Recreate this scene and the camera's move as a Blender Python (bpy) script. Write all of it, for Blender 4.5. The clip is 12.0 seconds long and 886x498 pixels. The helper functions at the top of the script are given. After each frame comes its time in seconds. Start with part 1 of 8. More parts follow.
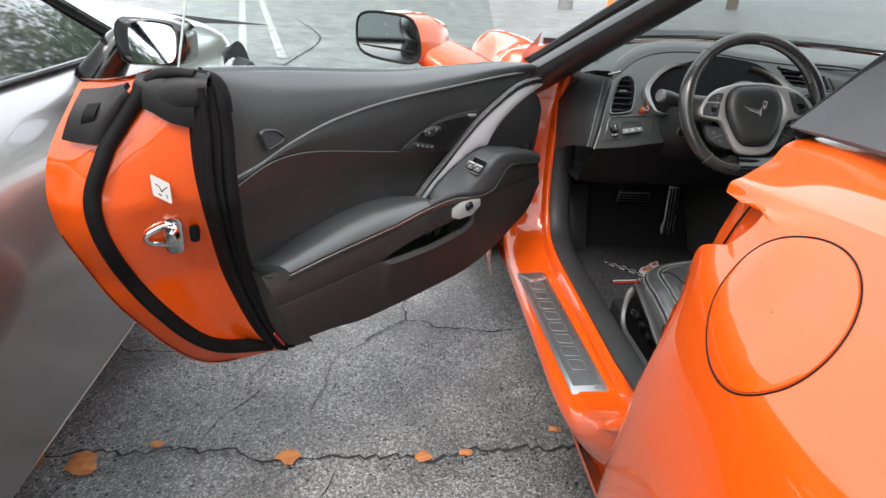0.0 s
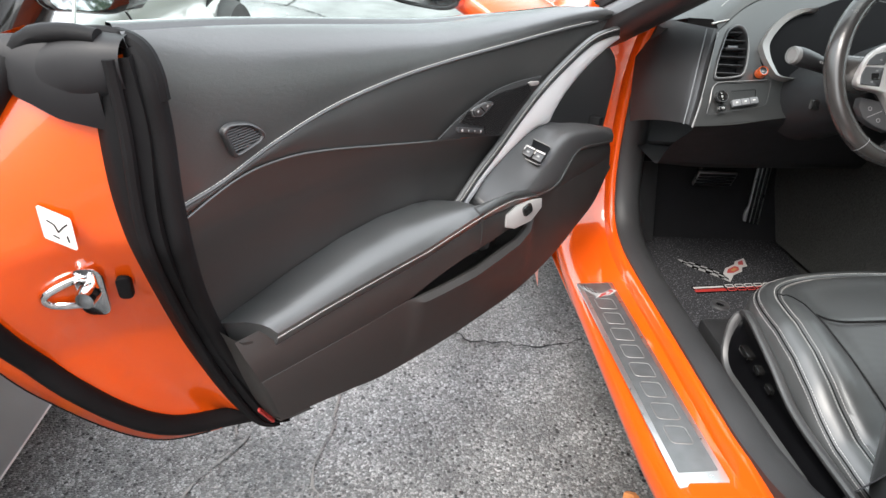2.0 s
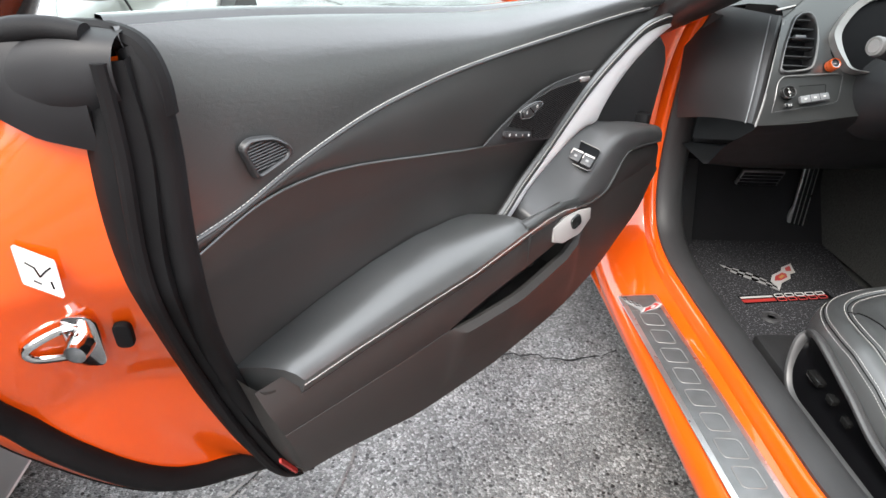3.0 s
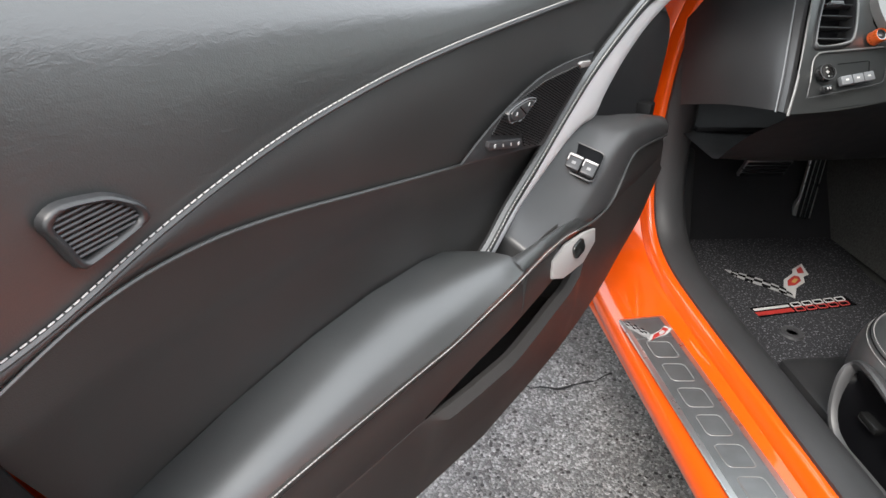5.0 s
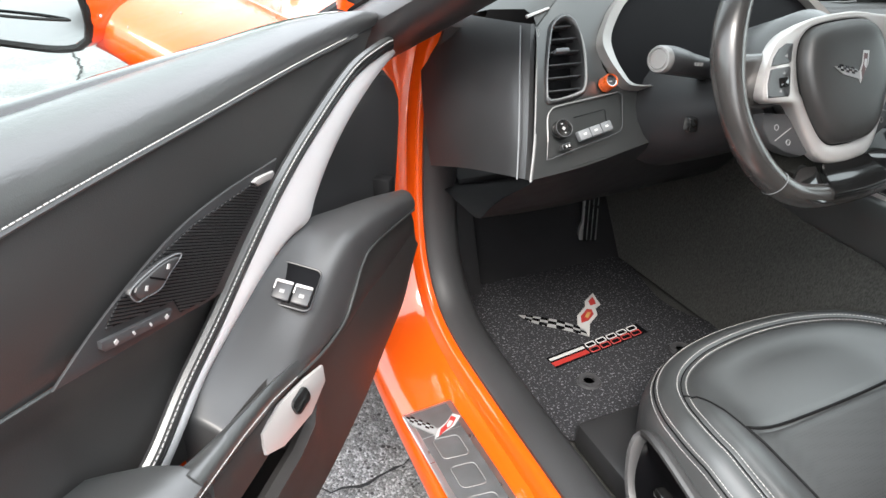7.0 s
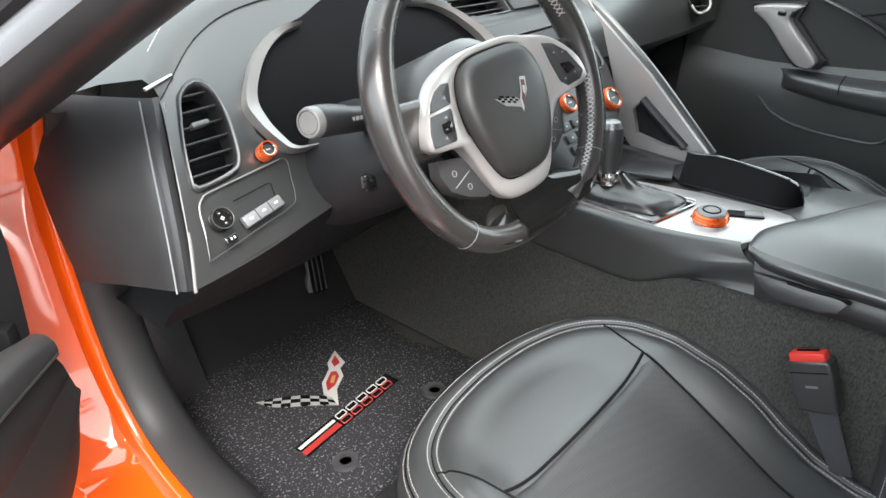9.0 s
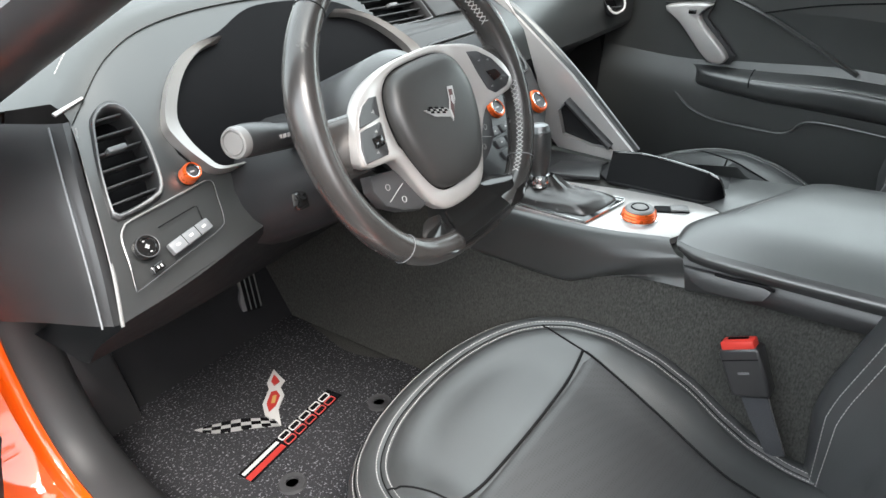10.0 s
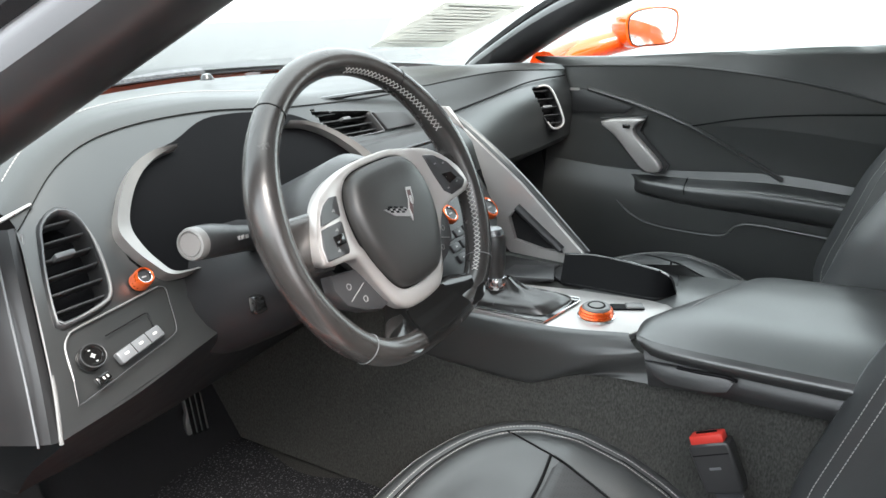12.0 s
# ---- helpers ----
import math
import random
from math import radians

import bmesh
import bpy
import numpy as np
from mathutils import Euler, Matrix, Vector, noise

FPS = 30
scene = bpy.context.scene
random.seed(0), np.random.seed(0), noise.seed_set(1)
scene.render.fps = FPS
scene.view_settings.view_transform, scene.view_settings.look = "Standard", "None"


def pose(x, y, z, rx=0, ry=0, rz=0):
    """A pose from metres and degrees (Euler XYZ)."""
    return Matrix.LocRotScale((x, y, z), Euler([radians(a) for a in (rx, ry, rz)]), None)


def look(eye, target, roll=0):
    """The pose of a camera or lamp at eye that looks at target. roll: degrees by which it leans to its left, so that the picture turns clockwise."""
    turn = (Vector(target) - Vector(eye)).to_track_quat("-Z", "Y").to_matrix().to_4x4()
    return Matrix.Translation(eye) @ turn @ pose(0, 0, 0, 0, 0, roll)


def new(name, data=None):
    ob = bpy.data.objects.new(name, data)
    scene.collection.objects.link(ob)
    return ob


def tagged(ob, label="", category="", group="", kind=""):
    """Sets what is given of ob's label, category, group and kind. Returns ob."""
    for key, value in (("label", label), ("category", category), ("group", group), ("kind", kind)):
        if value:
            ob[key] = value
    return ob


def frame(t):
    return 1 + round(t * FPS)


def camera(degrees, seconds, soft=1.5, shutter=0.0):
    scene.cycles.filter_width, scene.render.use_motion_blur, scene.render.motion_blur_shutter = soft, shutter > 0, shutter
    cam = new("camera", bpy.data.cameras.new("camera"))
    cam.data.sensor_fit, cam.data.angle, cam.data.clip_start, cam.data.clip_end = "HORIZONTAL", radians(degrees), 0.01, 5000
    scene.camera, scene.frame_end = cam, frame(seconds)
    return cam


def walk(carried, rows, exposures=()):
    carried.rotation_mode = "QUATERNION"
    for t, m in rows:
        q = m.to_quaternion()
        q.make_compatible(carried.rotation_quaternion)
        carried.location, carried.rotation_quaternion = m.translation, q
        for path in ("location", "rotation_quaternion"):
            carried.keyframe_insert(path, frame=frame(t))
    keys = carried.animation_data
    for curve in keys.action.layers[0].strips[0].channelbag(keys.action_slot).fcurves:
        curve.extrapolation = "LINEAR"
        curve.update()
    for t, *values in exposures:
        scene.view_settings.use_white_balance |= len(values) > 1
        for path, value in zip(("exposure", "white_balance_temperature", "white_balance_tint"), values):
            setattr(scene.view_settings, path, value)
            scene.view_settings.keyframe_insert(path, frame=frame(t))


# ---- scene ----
cam = camera(65.9, 12.0)
PATH = [
    (0, (-1.274, -1.474, 1.065), (-1.098, 0.362, 0.292), 3.9),
    (0.5, (-1.288, -1.334, 1.058), (-1.125, 0.501, 0.278), 4.1),
    (1, (-1.327, -1.213, 1.046), (-1.17, 0.6, 0.217), 4.1),
    (1.5, (-1.33, -1.103, 1.025), (-1.172, 0.681, 0.135), 4.1),
    (2, (-1.309, -1.022, 1.012), (-1.153, 0.746, 0.091), 4.0),
    (2.5, (-1.327, -0.959, 1.005), (-1.171, 0.798, 0.062), 4.0),
    (3, (-1.358, -0.882, 0.992), (-1.202, 0.866, 0.032), 4.0),
    (3.2, (-1.375, -0.858, 0.982), (-1.215, 0.884, 0.012), 4.0),
    (4.8, (-1.356, -0.656, 0.935), (-1.109, 1.057, -0.068), 3.5),
    (5, (-1.343, -0.634, 0.938), (-1.077, 1.076, -0.064), 3.4),
    (5.5, (-1.292, -0.581, 0.948), (-0.969, 1.122, -0.049), 3.0),
    (6, (-1.224, -0.534, 0.968), (-0.812, 1.151, -0.025), 2.4),
    (6.5, (-1.185, -0.497, 0.969), (-0.644, 1.158, -0.015), 1.8),
    (7, (-1.15, -0.465, 0.988), (-0.456, 1.134, 0.008), 1.3),
    (7.5, (-1.109, -0.431, 1.009), (-0.23, 1.074, 0.028), 0.5),
    (7.7, (-1.083, -0.412, 1.012), (-0.139, 1.056, 0.035), 0.0),
    (9.3, (-0.979, -0.371, 1.007), (0.318, 0.804, 0.04), -1.8),
    (9.5, (-0.979, -0.367, 1.007), (0.345, 0.775, 0.036), -1.8),
    (10, (-0.976, -0.365, 1.015), (0.401, 0.717, 0.05), -2.1),
    (10.5, (-0.977, -0.364, 1.013), (0.458, 0.681, 0.092), -2.2),
    (11, (-0.975, -0.356, 1.016), (0.549, 0.683, 0.243), -2.1),
    (11.5, (-0.975, -0.344, 1.0), (0.594, 0.698, 0.327), -2.0),
    (12, (-0.987, -0.352, 0.991), (0.6, 0.676, 0.34), -1.9),
]
EXPOSURES = [(0, 1.6), (1, 2.12), (2, 2.27), (3, 2.42), (5, 2.08), (6, 2.32), (7.5, 2.68), (9.5, 2.84), (10.5, 2.9), (11, 2.32), (12, 2.66)]
walk(cam, [(t, look(eye, target, roll)) for t, eye, target, roll in PATH], EXPOSURES)

from mathutils.bvhtree import BVHTree

# ---- sky and light ----
world = bpy.data.worlds.new("overcast_sky")
scene.world = world
world.use_nodes = True
wn = world.node_tree.nodes
sky = wn.new("ShaderNodeTexSky")
sky.sky_type = "NISHITA"
sky.sun_disc = False
SUN_EL, SUN_AZ = radians(52), radians(215)
sky.sun_elevation, sky.sun_rotation = SUN_EL, SUN_AZ
sky.air_density, sky.dust_density = 1.0, 4.0
haze = wn.new("ShaderNodeMixRGB")
haze.inputs[0].default_value = 0.75
haze.inputs[2].default_value = (7.2, 7.5, 7.7, 1)
world.node_tree.links.new(sky.outputs[0], haze.inputs[1])
world.node_tree.links.new(haze.outputs[0], wn["Background"].inputs[0])
wn["Background"].inputs[1].default_value = 0.15
sun = new("sun", bpy.data.lights.new("sun", "SUN"))
sun.data.energy, sun.data.angle, sun.data.color = 1.0, radians(25), (1, 0.96, 0.9)
sun.matrix_world = look((0, 0, 20), (20 * -math.sin(SUN_AZ) / math.tan(SUN_EL), 20 * -math.cos(SUN_AZ) / math.tan(SUN_EL), 0))

# ---- helpers for shapes ----


def spl(pts, n):
    """A smooth curve through the points, as n points at even steps of the parameter."""
    p = np.array(pts, float)
    if len(p) == 2:
        return p[0] + (p[1] - p[0]) * np.linspace(0, 1, n)[:, None]
    k = np.r_[0, np.cumsum(np.maximum(np.linalg.norm(np.diff(p, axis=0), axis=1), 1e-6) ** 0.7)]
    q = np.vstack([2 * p[0] - p[1], p, 2 * p[-1] - p[-2]])
    u = np.linspace(0, k[-1], n)
    i = np.clip(np.searchsorted(k, u, "right") - 1, 0, len(p) - 2)
    f = ((u - k[i]) / (k[i + 1] - k[i]))[:, None]
    a, b, c, d = q[i], q[i + 1], q[i + 2], q[i + 3]
    return 0.5 * (2 * b + (c - a) * f + (2 * a - 5 * b + 4 * c - d) * f**2 + (3 * b - a - 3 * c + d) * f**3)


def ring(pts, n):
    """A smooth closed curve through the points."""
    p = np.array(pts, float)
    w = spl(np.vstack([p[-2:], p, p[:3]]), 8 * n * (len(p) + 4) // len(p))
    a, b = (np.argmin(np.linalg.norm(w - p[0], axis=1) + np.where((np.arange(len(w)) < len(w) / 2), 0, 9)),
            np.argmin(np.linalg.norm(w - p[0], axis=1) + np.where((np.arange(len(w)) < len(w) / 2), 9, 0)))
    w = w[a:b]
    k = np.r_[0, np.cumsum(np.linalg.norm(np.diff(w, axis=0), axis=1))]
    u = np.linspace(0, k[-1], n + 1)[:-1]
    return np.stack([np.interp(u, k, w[:, c]) for c in range(w.shape[1])], 1)


def skin(grid, thick=0.0, closed=False, caps=False):
    """A bmesh over a grid of points (rows, columns, 3); thick closes it into a shell behind the surface."""
    g = np.array(grid, float)
    r, c = g.shape[:2]
    bm = bmesh.new()

    def lay(pts):
        return [[bm.verts.new(pts[i, j]) for j in range(c)] for i in range(r)]

    def face(*v):
        if len(set(v)) > 2:
            try:
                bm.faces.new(v)
            except ValueError:
                pass

    va = lay(g)
    cols = c if closed else c - 1
    for i in range(r - 1):
        for j in range(cols):
            k = (j + 1) % c
            face(va[i][j], va[i][k], va[i + 1][k], va[i + 1][j])
    if caps:
        face(*va[0][::-1])
        face(*va[-1])
    if thick:
        du, dv = np.gradient(g, axis=1), np.gradient(g, axis=0)
        nrm = np.cross(du, dv)
        nrm /= np.maximum(np.linalg.norm(nrm, axis=2, keepdims=True), 1e-9)
        vb = lay(g - nrm * thick)
        for i in range(r - 1):
            for j in range(cols):
                k = (j + 1) % c
                face(vb[i][j], vb[i + 1][j], vb[i + 1][k], vb[i][k])
        for j in range(cols):
            k = (j + 1) % c
            face(va[0][j], vb[0][j], vb[0][k], va[0][k])
            face(va[-1][j], va[-1][k], vb[-1][k], vb[-1][j])
        if not closed:
            for i in range(r - 1):
                face(va[i][0], va[i + 1][0], vb[i + 1][0], vb[i][0])
                face(va[i][-1], vb[i][-1], vb[i + 1][-1], va[i + 1][-1])
    return bm


def patch(curves, nu=40, nv=20, thick=0.0, bulge=None, normal=(0, 1, 0)):
    """A smooth surface through some curves; bulge(u, v) pushes it along the normal."""
    rows = np.stack([spl(c, nu) for c in curves])
    g = np.stack([spl(rows[:, j], nv) for j in range(nu)], 1)
    if bulge:
        u, v = np.meshgrid(np.linspace(0, 1, nu), np.linspace(0, 1, nv))
        g = g + bulge(u, v)[..., None] * np.array(normal, float)
    return skin(g, thick)


def frames(path, closed=False):
    """Two cross directions along a path."""
    p = np.array(path, float)
    t = (np.roll(p, -1, 0) - np.roll(p, 1, 0)) if closed else np.gradient(p, axis=0)
    t /= np.maximum(np.linalg.norm(t, axis=1, keepdims=True), 1e-9)
    a = np.cross(t[0], (0, 0, 1) if abs(t[0][2]) < 0.9 else (1, 0, 0))
    out = []
    for d in t:
        a = a - d * (a @ d)
        a /= np.linalg.norm(a)
        out.append((a, np.cross(d, a)))
    return out


def tube(path, radius, n=8, closed=False, flat=1.0):
    p = np.array(path, float)
    rad = np.broadcast_to(np.array(radius, float), (len(p),))
    th = np.linspace(0, 2 * np.pi, n, endpoint=False)
    g = np.stack([q + r * (np.outer(np.cos(th), a) + flat * np.outer(np.sin(th), b)) for q, r, (a, b) in zip(p, rad, frames(p, closed))])
    if closed:
        g = np.concatenate([g, g[:1]])
    bm = skin(g, closed=True, caps=not closed)
    bmesh.ops.remove_doubles(bm, verts=bm.verts, dist=1e-6)
    return bm


def axes(origin, u, v):
    """A frame from an origin and two directions; the third is u x v."""
    u, v = Vector(u).normalized(), Vector(v).normalized()
    n = u.cross(v).normalized()
    v = n.cross(u)
    m = Matrix((u, v, n)).transposed().to_4x4()
    m.translation = Vector(origin)
    return m


def slab(outline, depth, m=None, bevel=0.0, seg=2, base=0.0):
    """A flat plate with the outline (x, y) and its upper face at base + depth, rounded round the top."""
    bm = bmesh.new()
    low = [bm.verts.new((x, y, base)) for x, y in outline]
    f = bm.faces.new(low)
    f.normal_update()
    if f.normal.z < 0:
        f.normal_flip()
    top = bmesh.ops.extrude_face_region(bm, geom=[f])
    tv = [v for v in top["geom"] if isinstance(v, bmesh.types.BMVert)]
    bmesh.ops.translate(bm, verts=tv, vec=(0, 0, depth))
    if bevel:
        te = [e for e in bm.edges if e.verts[0] in tv and e.verts[1] in tv]
        bmesh.ops.bevel(bm, geom=te, offset=bevel, segments=seg, affect="EDGES", profile=0.5)
    bmesh.ops.recalc_face_normals(bm, faces=bm.faces)
    if m is not None:
        bmesh.ops.transform(bm, matrix=m, verts=bm.verts)
    return bm


def block(size, centre=(0, 0, 0), bevel=0.0, m=None, seg=2):
    bm = bmesh.new()
    bmesh.ops.create_cube(bm, size=1)
    bmesh.ops.scale(bm, vec=size, verts=bm.verts)
    bmesh.ops.translate(bm, vec=centre, verts=bm.verts)
    if bevel:
        bmesh.ops.bevel(bm, geom=list(bm.edges), offset=bevel, segments=seg, affect="EDGES", profile=0.5)
    if m is not None:
        bmesh.ops.transform(bm, matrix=m, verts=bm.verts)
    return bm


def turned(profile, n=28, m=None):
    """A body of revolution about z from (radius, height) pairs."""
    th = np.linspace(0, 2 * np.pi, n, endpoint=False)
    g = np.array([[(r * np.cos(a), r * np.sin(a), z) for a in th] for r, z in profile])
    bm = skin(g, closed=True, caps=True)
    bmesh.ops.remove_doubles(bm, verts=bm.verts, dist=1e-6)
    bmesh.ops.recalc_face_normals(bm, faces=bm.faces)
    if m is not None:
        bmesh.ops.transform(bm, matrix=m, verts=bm.verts)
    return bm


def join(*bms):
    """One bmesh out of several."""
    out = bmesh.new()
    for bm in bms:
        me = bpy.data.meshes.new("tmp")
        bm.to_mesh(me)
        bm.free()
        out.from_mesh(me)
        bpy.data.meshes.remove(me)
    return out


def part(name, bm, material, parent=None, label="", sharp=35, fix=False):
    if fix:
        bmesh.ops.recalc_face_normals(bm, faces=bm.faces)
    me = bpy.data.meshes.new(name)
    bm.to_mesh(me)
    bm.free()
    for p in me.polygons:
        p.use_smooth = True
    me.set_sharp_from_angle(angle=radians(sharp))
    me.materials.append(material)
    ob = new(name, me)
    ob.parent = parent
    if label:
        ob["label"] = label
    return ob


def thing(name, label, category, group="", kind="", m=None):
    ob = new(name)
    ob.empty_display_size = 0.05
    if m is not None:
        ob.matrix_world = m
    return tagged(ob, label, category, group, kind)


def rounded(w, h, r, n=4):
    """The outline of a rectangle with round corners, centred."""
    pts = []
    for cx, cy, a0 in ((w / 2 - r, h / 2 - r, 0), (r - w / 2, h / 2 - r, 90), (r - w / 2, r - h / 2, 180), (w / 2 - r, r - h / 2, 270)):
        pts += [(cx + r * math.cos(radians(a0 + 90 * k / n)), cy + r * math.sin(radians(a0 + 90 * k / n))) for k in range(n + 1)]
    return pts


def stitches(path, step=0.006, length=0.004, r=0.0006):
    """A row of thread stitches along a path."""
    p = np.array(path, float)
    k = np.r_[0, np.cumsum(np.linalg.norm(np.diff(p, axis=0), axis=1))]
    at = lambda s: np.array([np.interp(s, k, p[:, c]) for c in range(3)])
    verts, faces = [], []
    for s in np.arange(0, k[-1] - length, step):
        a, b = at(s), at(s + length)
        d = (b - a) / max(np.linalg.norm(b - a), 1e-9)
        u = np.cross(d, (0.3, 0.2, 0.93))
        u /= np.linalg.norm(u)
        v = np.cross(d, u)
        n0 = len(verts)
        for q in (a, b):
            verts += [q + r * u, q + r * v, q - r * u, q - r * v]
        for i in range(4):
            j = (i + 1) % 4
            faces.append((n0 + i, n0 + j, n0 + 4 + j, n0 + 4 + i))
        faces += [(n0 + 3, n0 + 2, n0 + 1, n0), (n0 + 4, n0 + 5, n0 + 6, n0 + 7)]
    me = bpy.data.meshes.new("tmp")
    me.from_pydata([tuple(v) for v in verts], [], faces)
    bm = bmesh.new()
    bm.from_mesh(me)
    bpy.data.meshes.remove(me)
    return bm


# ---- materials ----


def mat(name, base, rough=0.5, metal=0.0, coat=0.0, vary=0.15, scale=6.0, grain=0.0, grain_scale=600.0, wear=0.1, spec=0.5, cells=False, second=None, mix_at=(0.45, 0.6), sheen=0.0, crease=0.0, pile=0.0):
    """A procedural surface: colour that varies at a large scale, fine relief, and roughness that varies with wear."""
    m = bpy.data.materials.new(name)
    m.use_nodes = True
    nt, nodes = m.node_tree, m.node_tree.nodes
    b = nodes["Principled BSDF"]
    co = nodes.new("ShaderNodeTexCoord")
    n1 = nodes.new("ShaderNodeTexNoise")
    n1.inputs["Scale"].default_value, n1.inputs["Detail"].default_value = scale, 6
    nt.links.new(co.outputs["Object"], n1.inputs["Vector"])
    ramp = nodes.new("ShaderNodeValToRGB")
    ramp.color_ramp.elements[0].position, ramp.color_ramp.elements[1].position = mix_at if second else (0.3, 0.7)
    c0 = [c * (1 - vary) for c in base]
    c1 = list(second) if second else [min(1, c * (1 + vary)) for c in base]
    ramp.color_ramp.elements[0].color, ramp.color_ramp.elements[1].color = (*c0, 1), (*c1, 1)
    nt.links.new(n1.outputs["Fac"], ramp.inputs[0])
    nt.links.new(ramp.outputs[0], b.inputs["Base Color"])
    rr = nodes.new("ShaderNodeMapRange")
    rr.inputs["To Min"].default_value, rr.inputs["To Max"].default_value = max(0.02, rough - wear), min(1, rough + wear)
    n2 = nodes.new("ShaderNodeTexNoise")
    n2.inputs["Scale"].default_value, n2.inputs["Detail"].default_value = scale * 4, 4
    nt.links.new(co.outputs["Object"], n2.inputs["Vector"])
    nt.links.new(n2.outputs["Fac"], rr.inputs["Value"])
    nt.links.new(rr.outputs[0], b.inputs["Roughness"])
    b.inputs["Metallic"].default_value = metal
    b.inputs["Coat Weight"].default_value = coat
    b.inputs["Coat Roughness"].default_value = 0.04
    b.inputs["Specular IOR Level"].default_value = spec
    b.inputs["Sheen Weight"].default_value = sheen
    if grain:
        g = nodes.new("ShaderNodeTexVoronoi" if cells else "ShaderNodeTexNoise")
        g.inputs["Scale"].default_value = grain_scale
        nt.links.new(co.outputs["Object"], g.inputs["Vector"])
        if pile:
            run = nodes.new("ShaderNodeMapping")
            run.inputs["Scale"].default_value = (1, 1, pile)
            nt.links.new(co.outputs["Object"], run.inputs["Vector"])
            nt.links.new(run.outputs[0], g.inputs["Vector"])
            nt.links.new(run.outputs[0], n1.inputs["Vector"])
        bump = nodes.new("ShaderNodeBump")
        bump.inputs["Strength"].default_value, bump.inputs["Distance"].default_value = grain, 0.001
        nt.links.new(g.outputs["Distance" if cells else "Fac"], bump.inputs["Height"])
        nt.links.new(bump.outputs[0], b.inputs["Normal"])
        if crease:
            w = nodes.new("ShaderNodeTexNoise")
            w.inputs["Scale"].default_value, w.inputs["Detail"].default_value, w.inputs["Distortion"].default_value = 170, 3, 1.0
            lie = nodes.new("ShaderNodeMapping")
            lie.inputs["Scale"].default_value = (0.45, 1, 1.1)
            nt.links.new(co.outputs["Object"], lie.inputs["Vector"])
            nt.links.new(lie.outputs[0], w.inputs["Vector"])
            folds = nodes.new("ShaderNodeBump")
            folds.inputs["Strength"].default_value, folds.inputs["Distance"].default_value = crease, 0.002
            nt.links.new(w.outputs["Fac"], folds.inputs["Height"])
            nt.links.new(folds.outputs[0], bump.inputs["Normal"])
    return m


ORANGE = mat("orange_paint", (0.62, 0.074, 0.003), 0.35, 0.0, 1.0, 0.04, 3, 0.02, 1800, 0.05, 0.12)
ORANGE.node_tree.nodes["Principled BSDF"].inputs["Coat IOR"].default_value = 1.55
ORANGE_TRIM = mat("orange_anodised_trim", (0.75, 0.12, 0.02), 0.3, 0.5, 0.3, 0.05, 30)
LEATHER = mat("black_leather", (0.032, 0.033, 0.033), 0.34, 0, 0, 0.16, 5, 0.07, 1000, 0.06, 1.0, True, crease=0.04)
TRIM_LEATHER = mat("soft_creased_black_leather", (0.032, 0.033, 0.033), 0.34, 0, 0, 0.16, 5, 0.07, 1000, 0.06, 1.0, True, crease=0.13)
POD = mat("satin_black_pod_plastic", (0.040, 0.040, 0.041), 0.42, 0, 0, 0.12, 8, 0.06, 1500, 0.05, 0.6)
SEAT = mat("black_seat_leather", (0.039, 0.041, 0.042), 0.38, 0, 0, 0.18, 6, 0.10, 850, 0.06, 1.0, True, crease=0.04)
WHEEL_LEATHER = mat("worn_glossy_black_leather", (0.030, 0.028, 0.027), 0.24, 0, 0.15, 0.3, 9, 0.10, 900, 0.10, 0.6, True)
LEATHER_LO = mat("black_grained_vinyl", (0.027, 0.0265, 0.026), 0.40, 0, 0, 0.18, 5, 0.10, 1100, 0.03, 0.5, True)
LOWER = mat("dull_black_vinyl", (0.026, 0.024, 0.023), 0.55, 0, 0, 0.12, 4, 0.10, 900, 0.04, 0.3, True)
# near black: some dark plastic, and painted shade deep in vents and cluster
NEAR_BLACK = mat("near_black_shade_and_plastic", (0.0028, 0.0028, 0.0033), 0.4, 0, 0, 0.2, 10, 0, 0, 0.05, 0.06)
EDGE = mat("satin_grey_edge", (0.19, 0.188, 0.185), 0.45, 0.4, 0, 0.06, 20)
PERF = mat("perforated_black_leather", (0.034, 0.035, 0.036), 0.42, 0, 0, 0.12, 5, 0, 330, 0.03, 0.6)
pn = PERF.node_tree.nodes
pco, pvo, pra, pmu = pn.new("ShaderNodeTexCoord"), pn.new("ShaderNodeTexVoronoi"), pn.new("ShaderNodeValToRGB"), pn.new("ShaderNodeMixRGB")
pvo.inputs["Scale"].default_value, pvo.inputs["Randomness"].default_value = 270, 0.15
pra.color_ramp.elements[0].position, pra.color_ramp.elements[1].position = 0.30, 0.42
pra.color_ramp.elements[0].color = (0.02, 0.02, 0.02, 1)
pmu.blend_type, pmu.inputs[0].default_value = "MULTIPLY", 0.22
PERF.node_tree.links.new(pco.outputs["Object"], pvo.inputs["Vector"])
PERF.node_tree.links.new(pvo.outputs["Distance"], pra.inputs[0])
PERF.node_tree.links.new(pn["Principled BSDF"].inputs["Base Color"].links[0].from_socket, pmu.inputs[1])
PERF.node_tree.links.new(pra.outputs[0], pmu.inputs[2])
PERF.node_tree.links.new(pmu.outputs[0], pn["Principled BSDF"].inputs["Base Color"])
pbu = pn.new("ShaderNodeBump")
pbu.inputs["Strength"].default_value, pbu.inputs["Distance"].default_value = 0.10, 0.0005
PERF.node_tree.links.new(pra.outputs[0], pbu.inputs["Height"])
PERF.node_tree.links.new(pbu.outputs[0], pn["Principled BSDF"].inputs["Normal"])
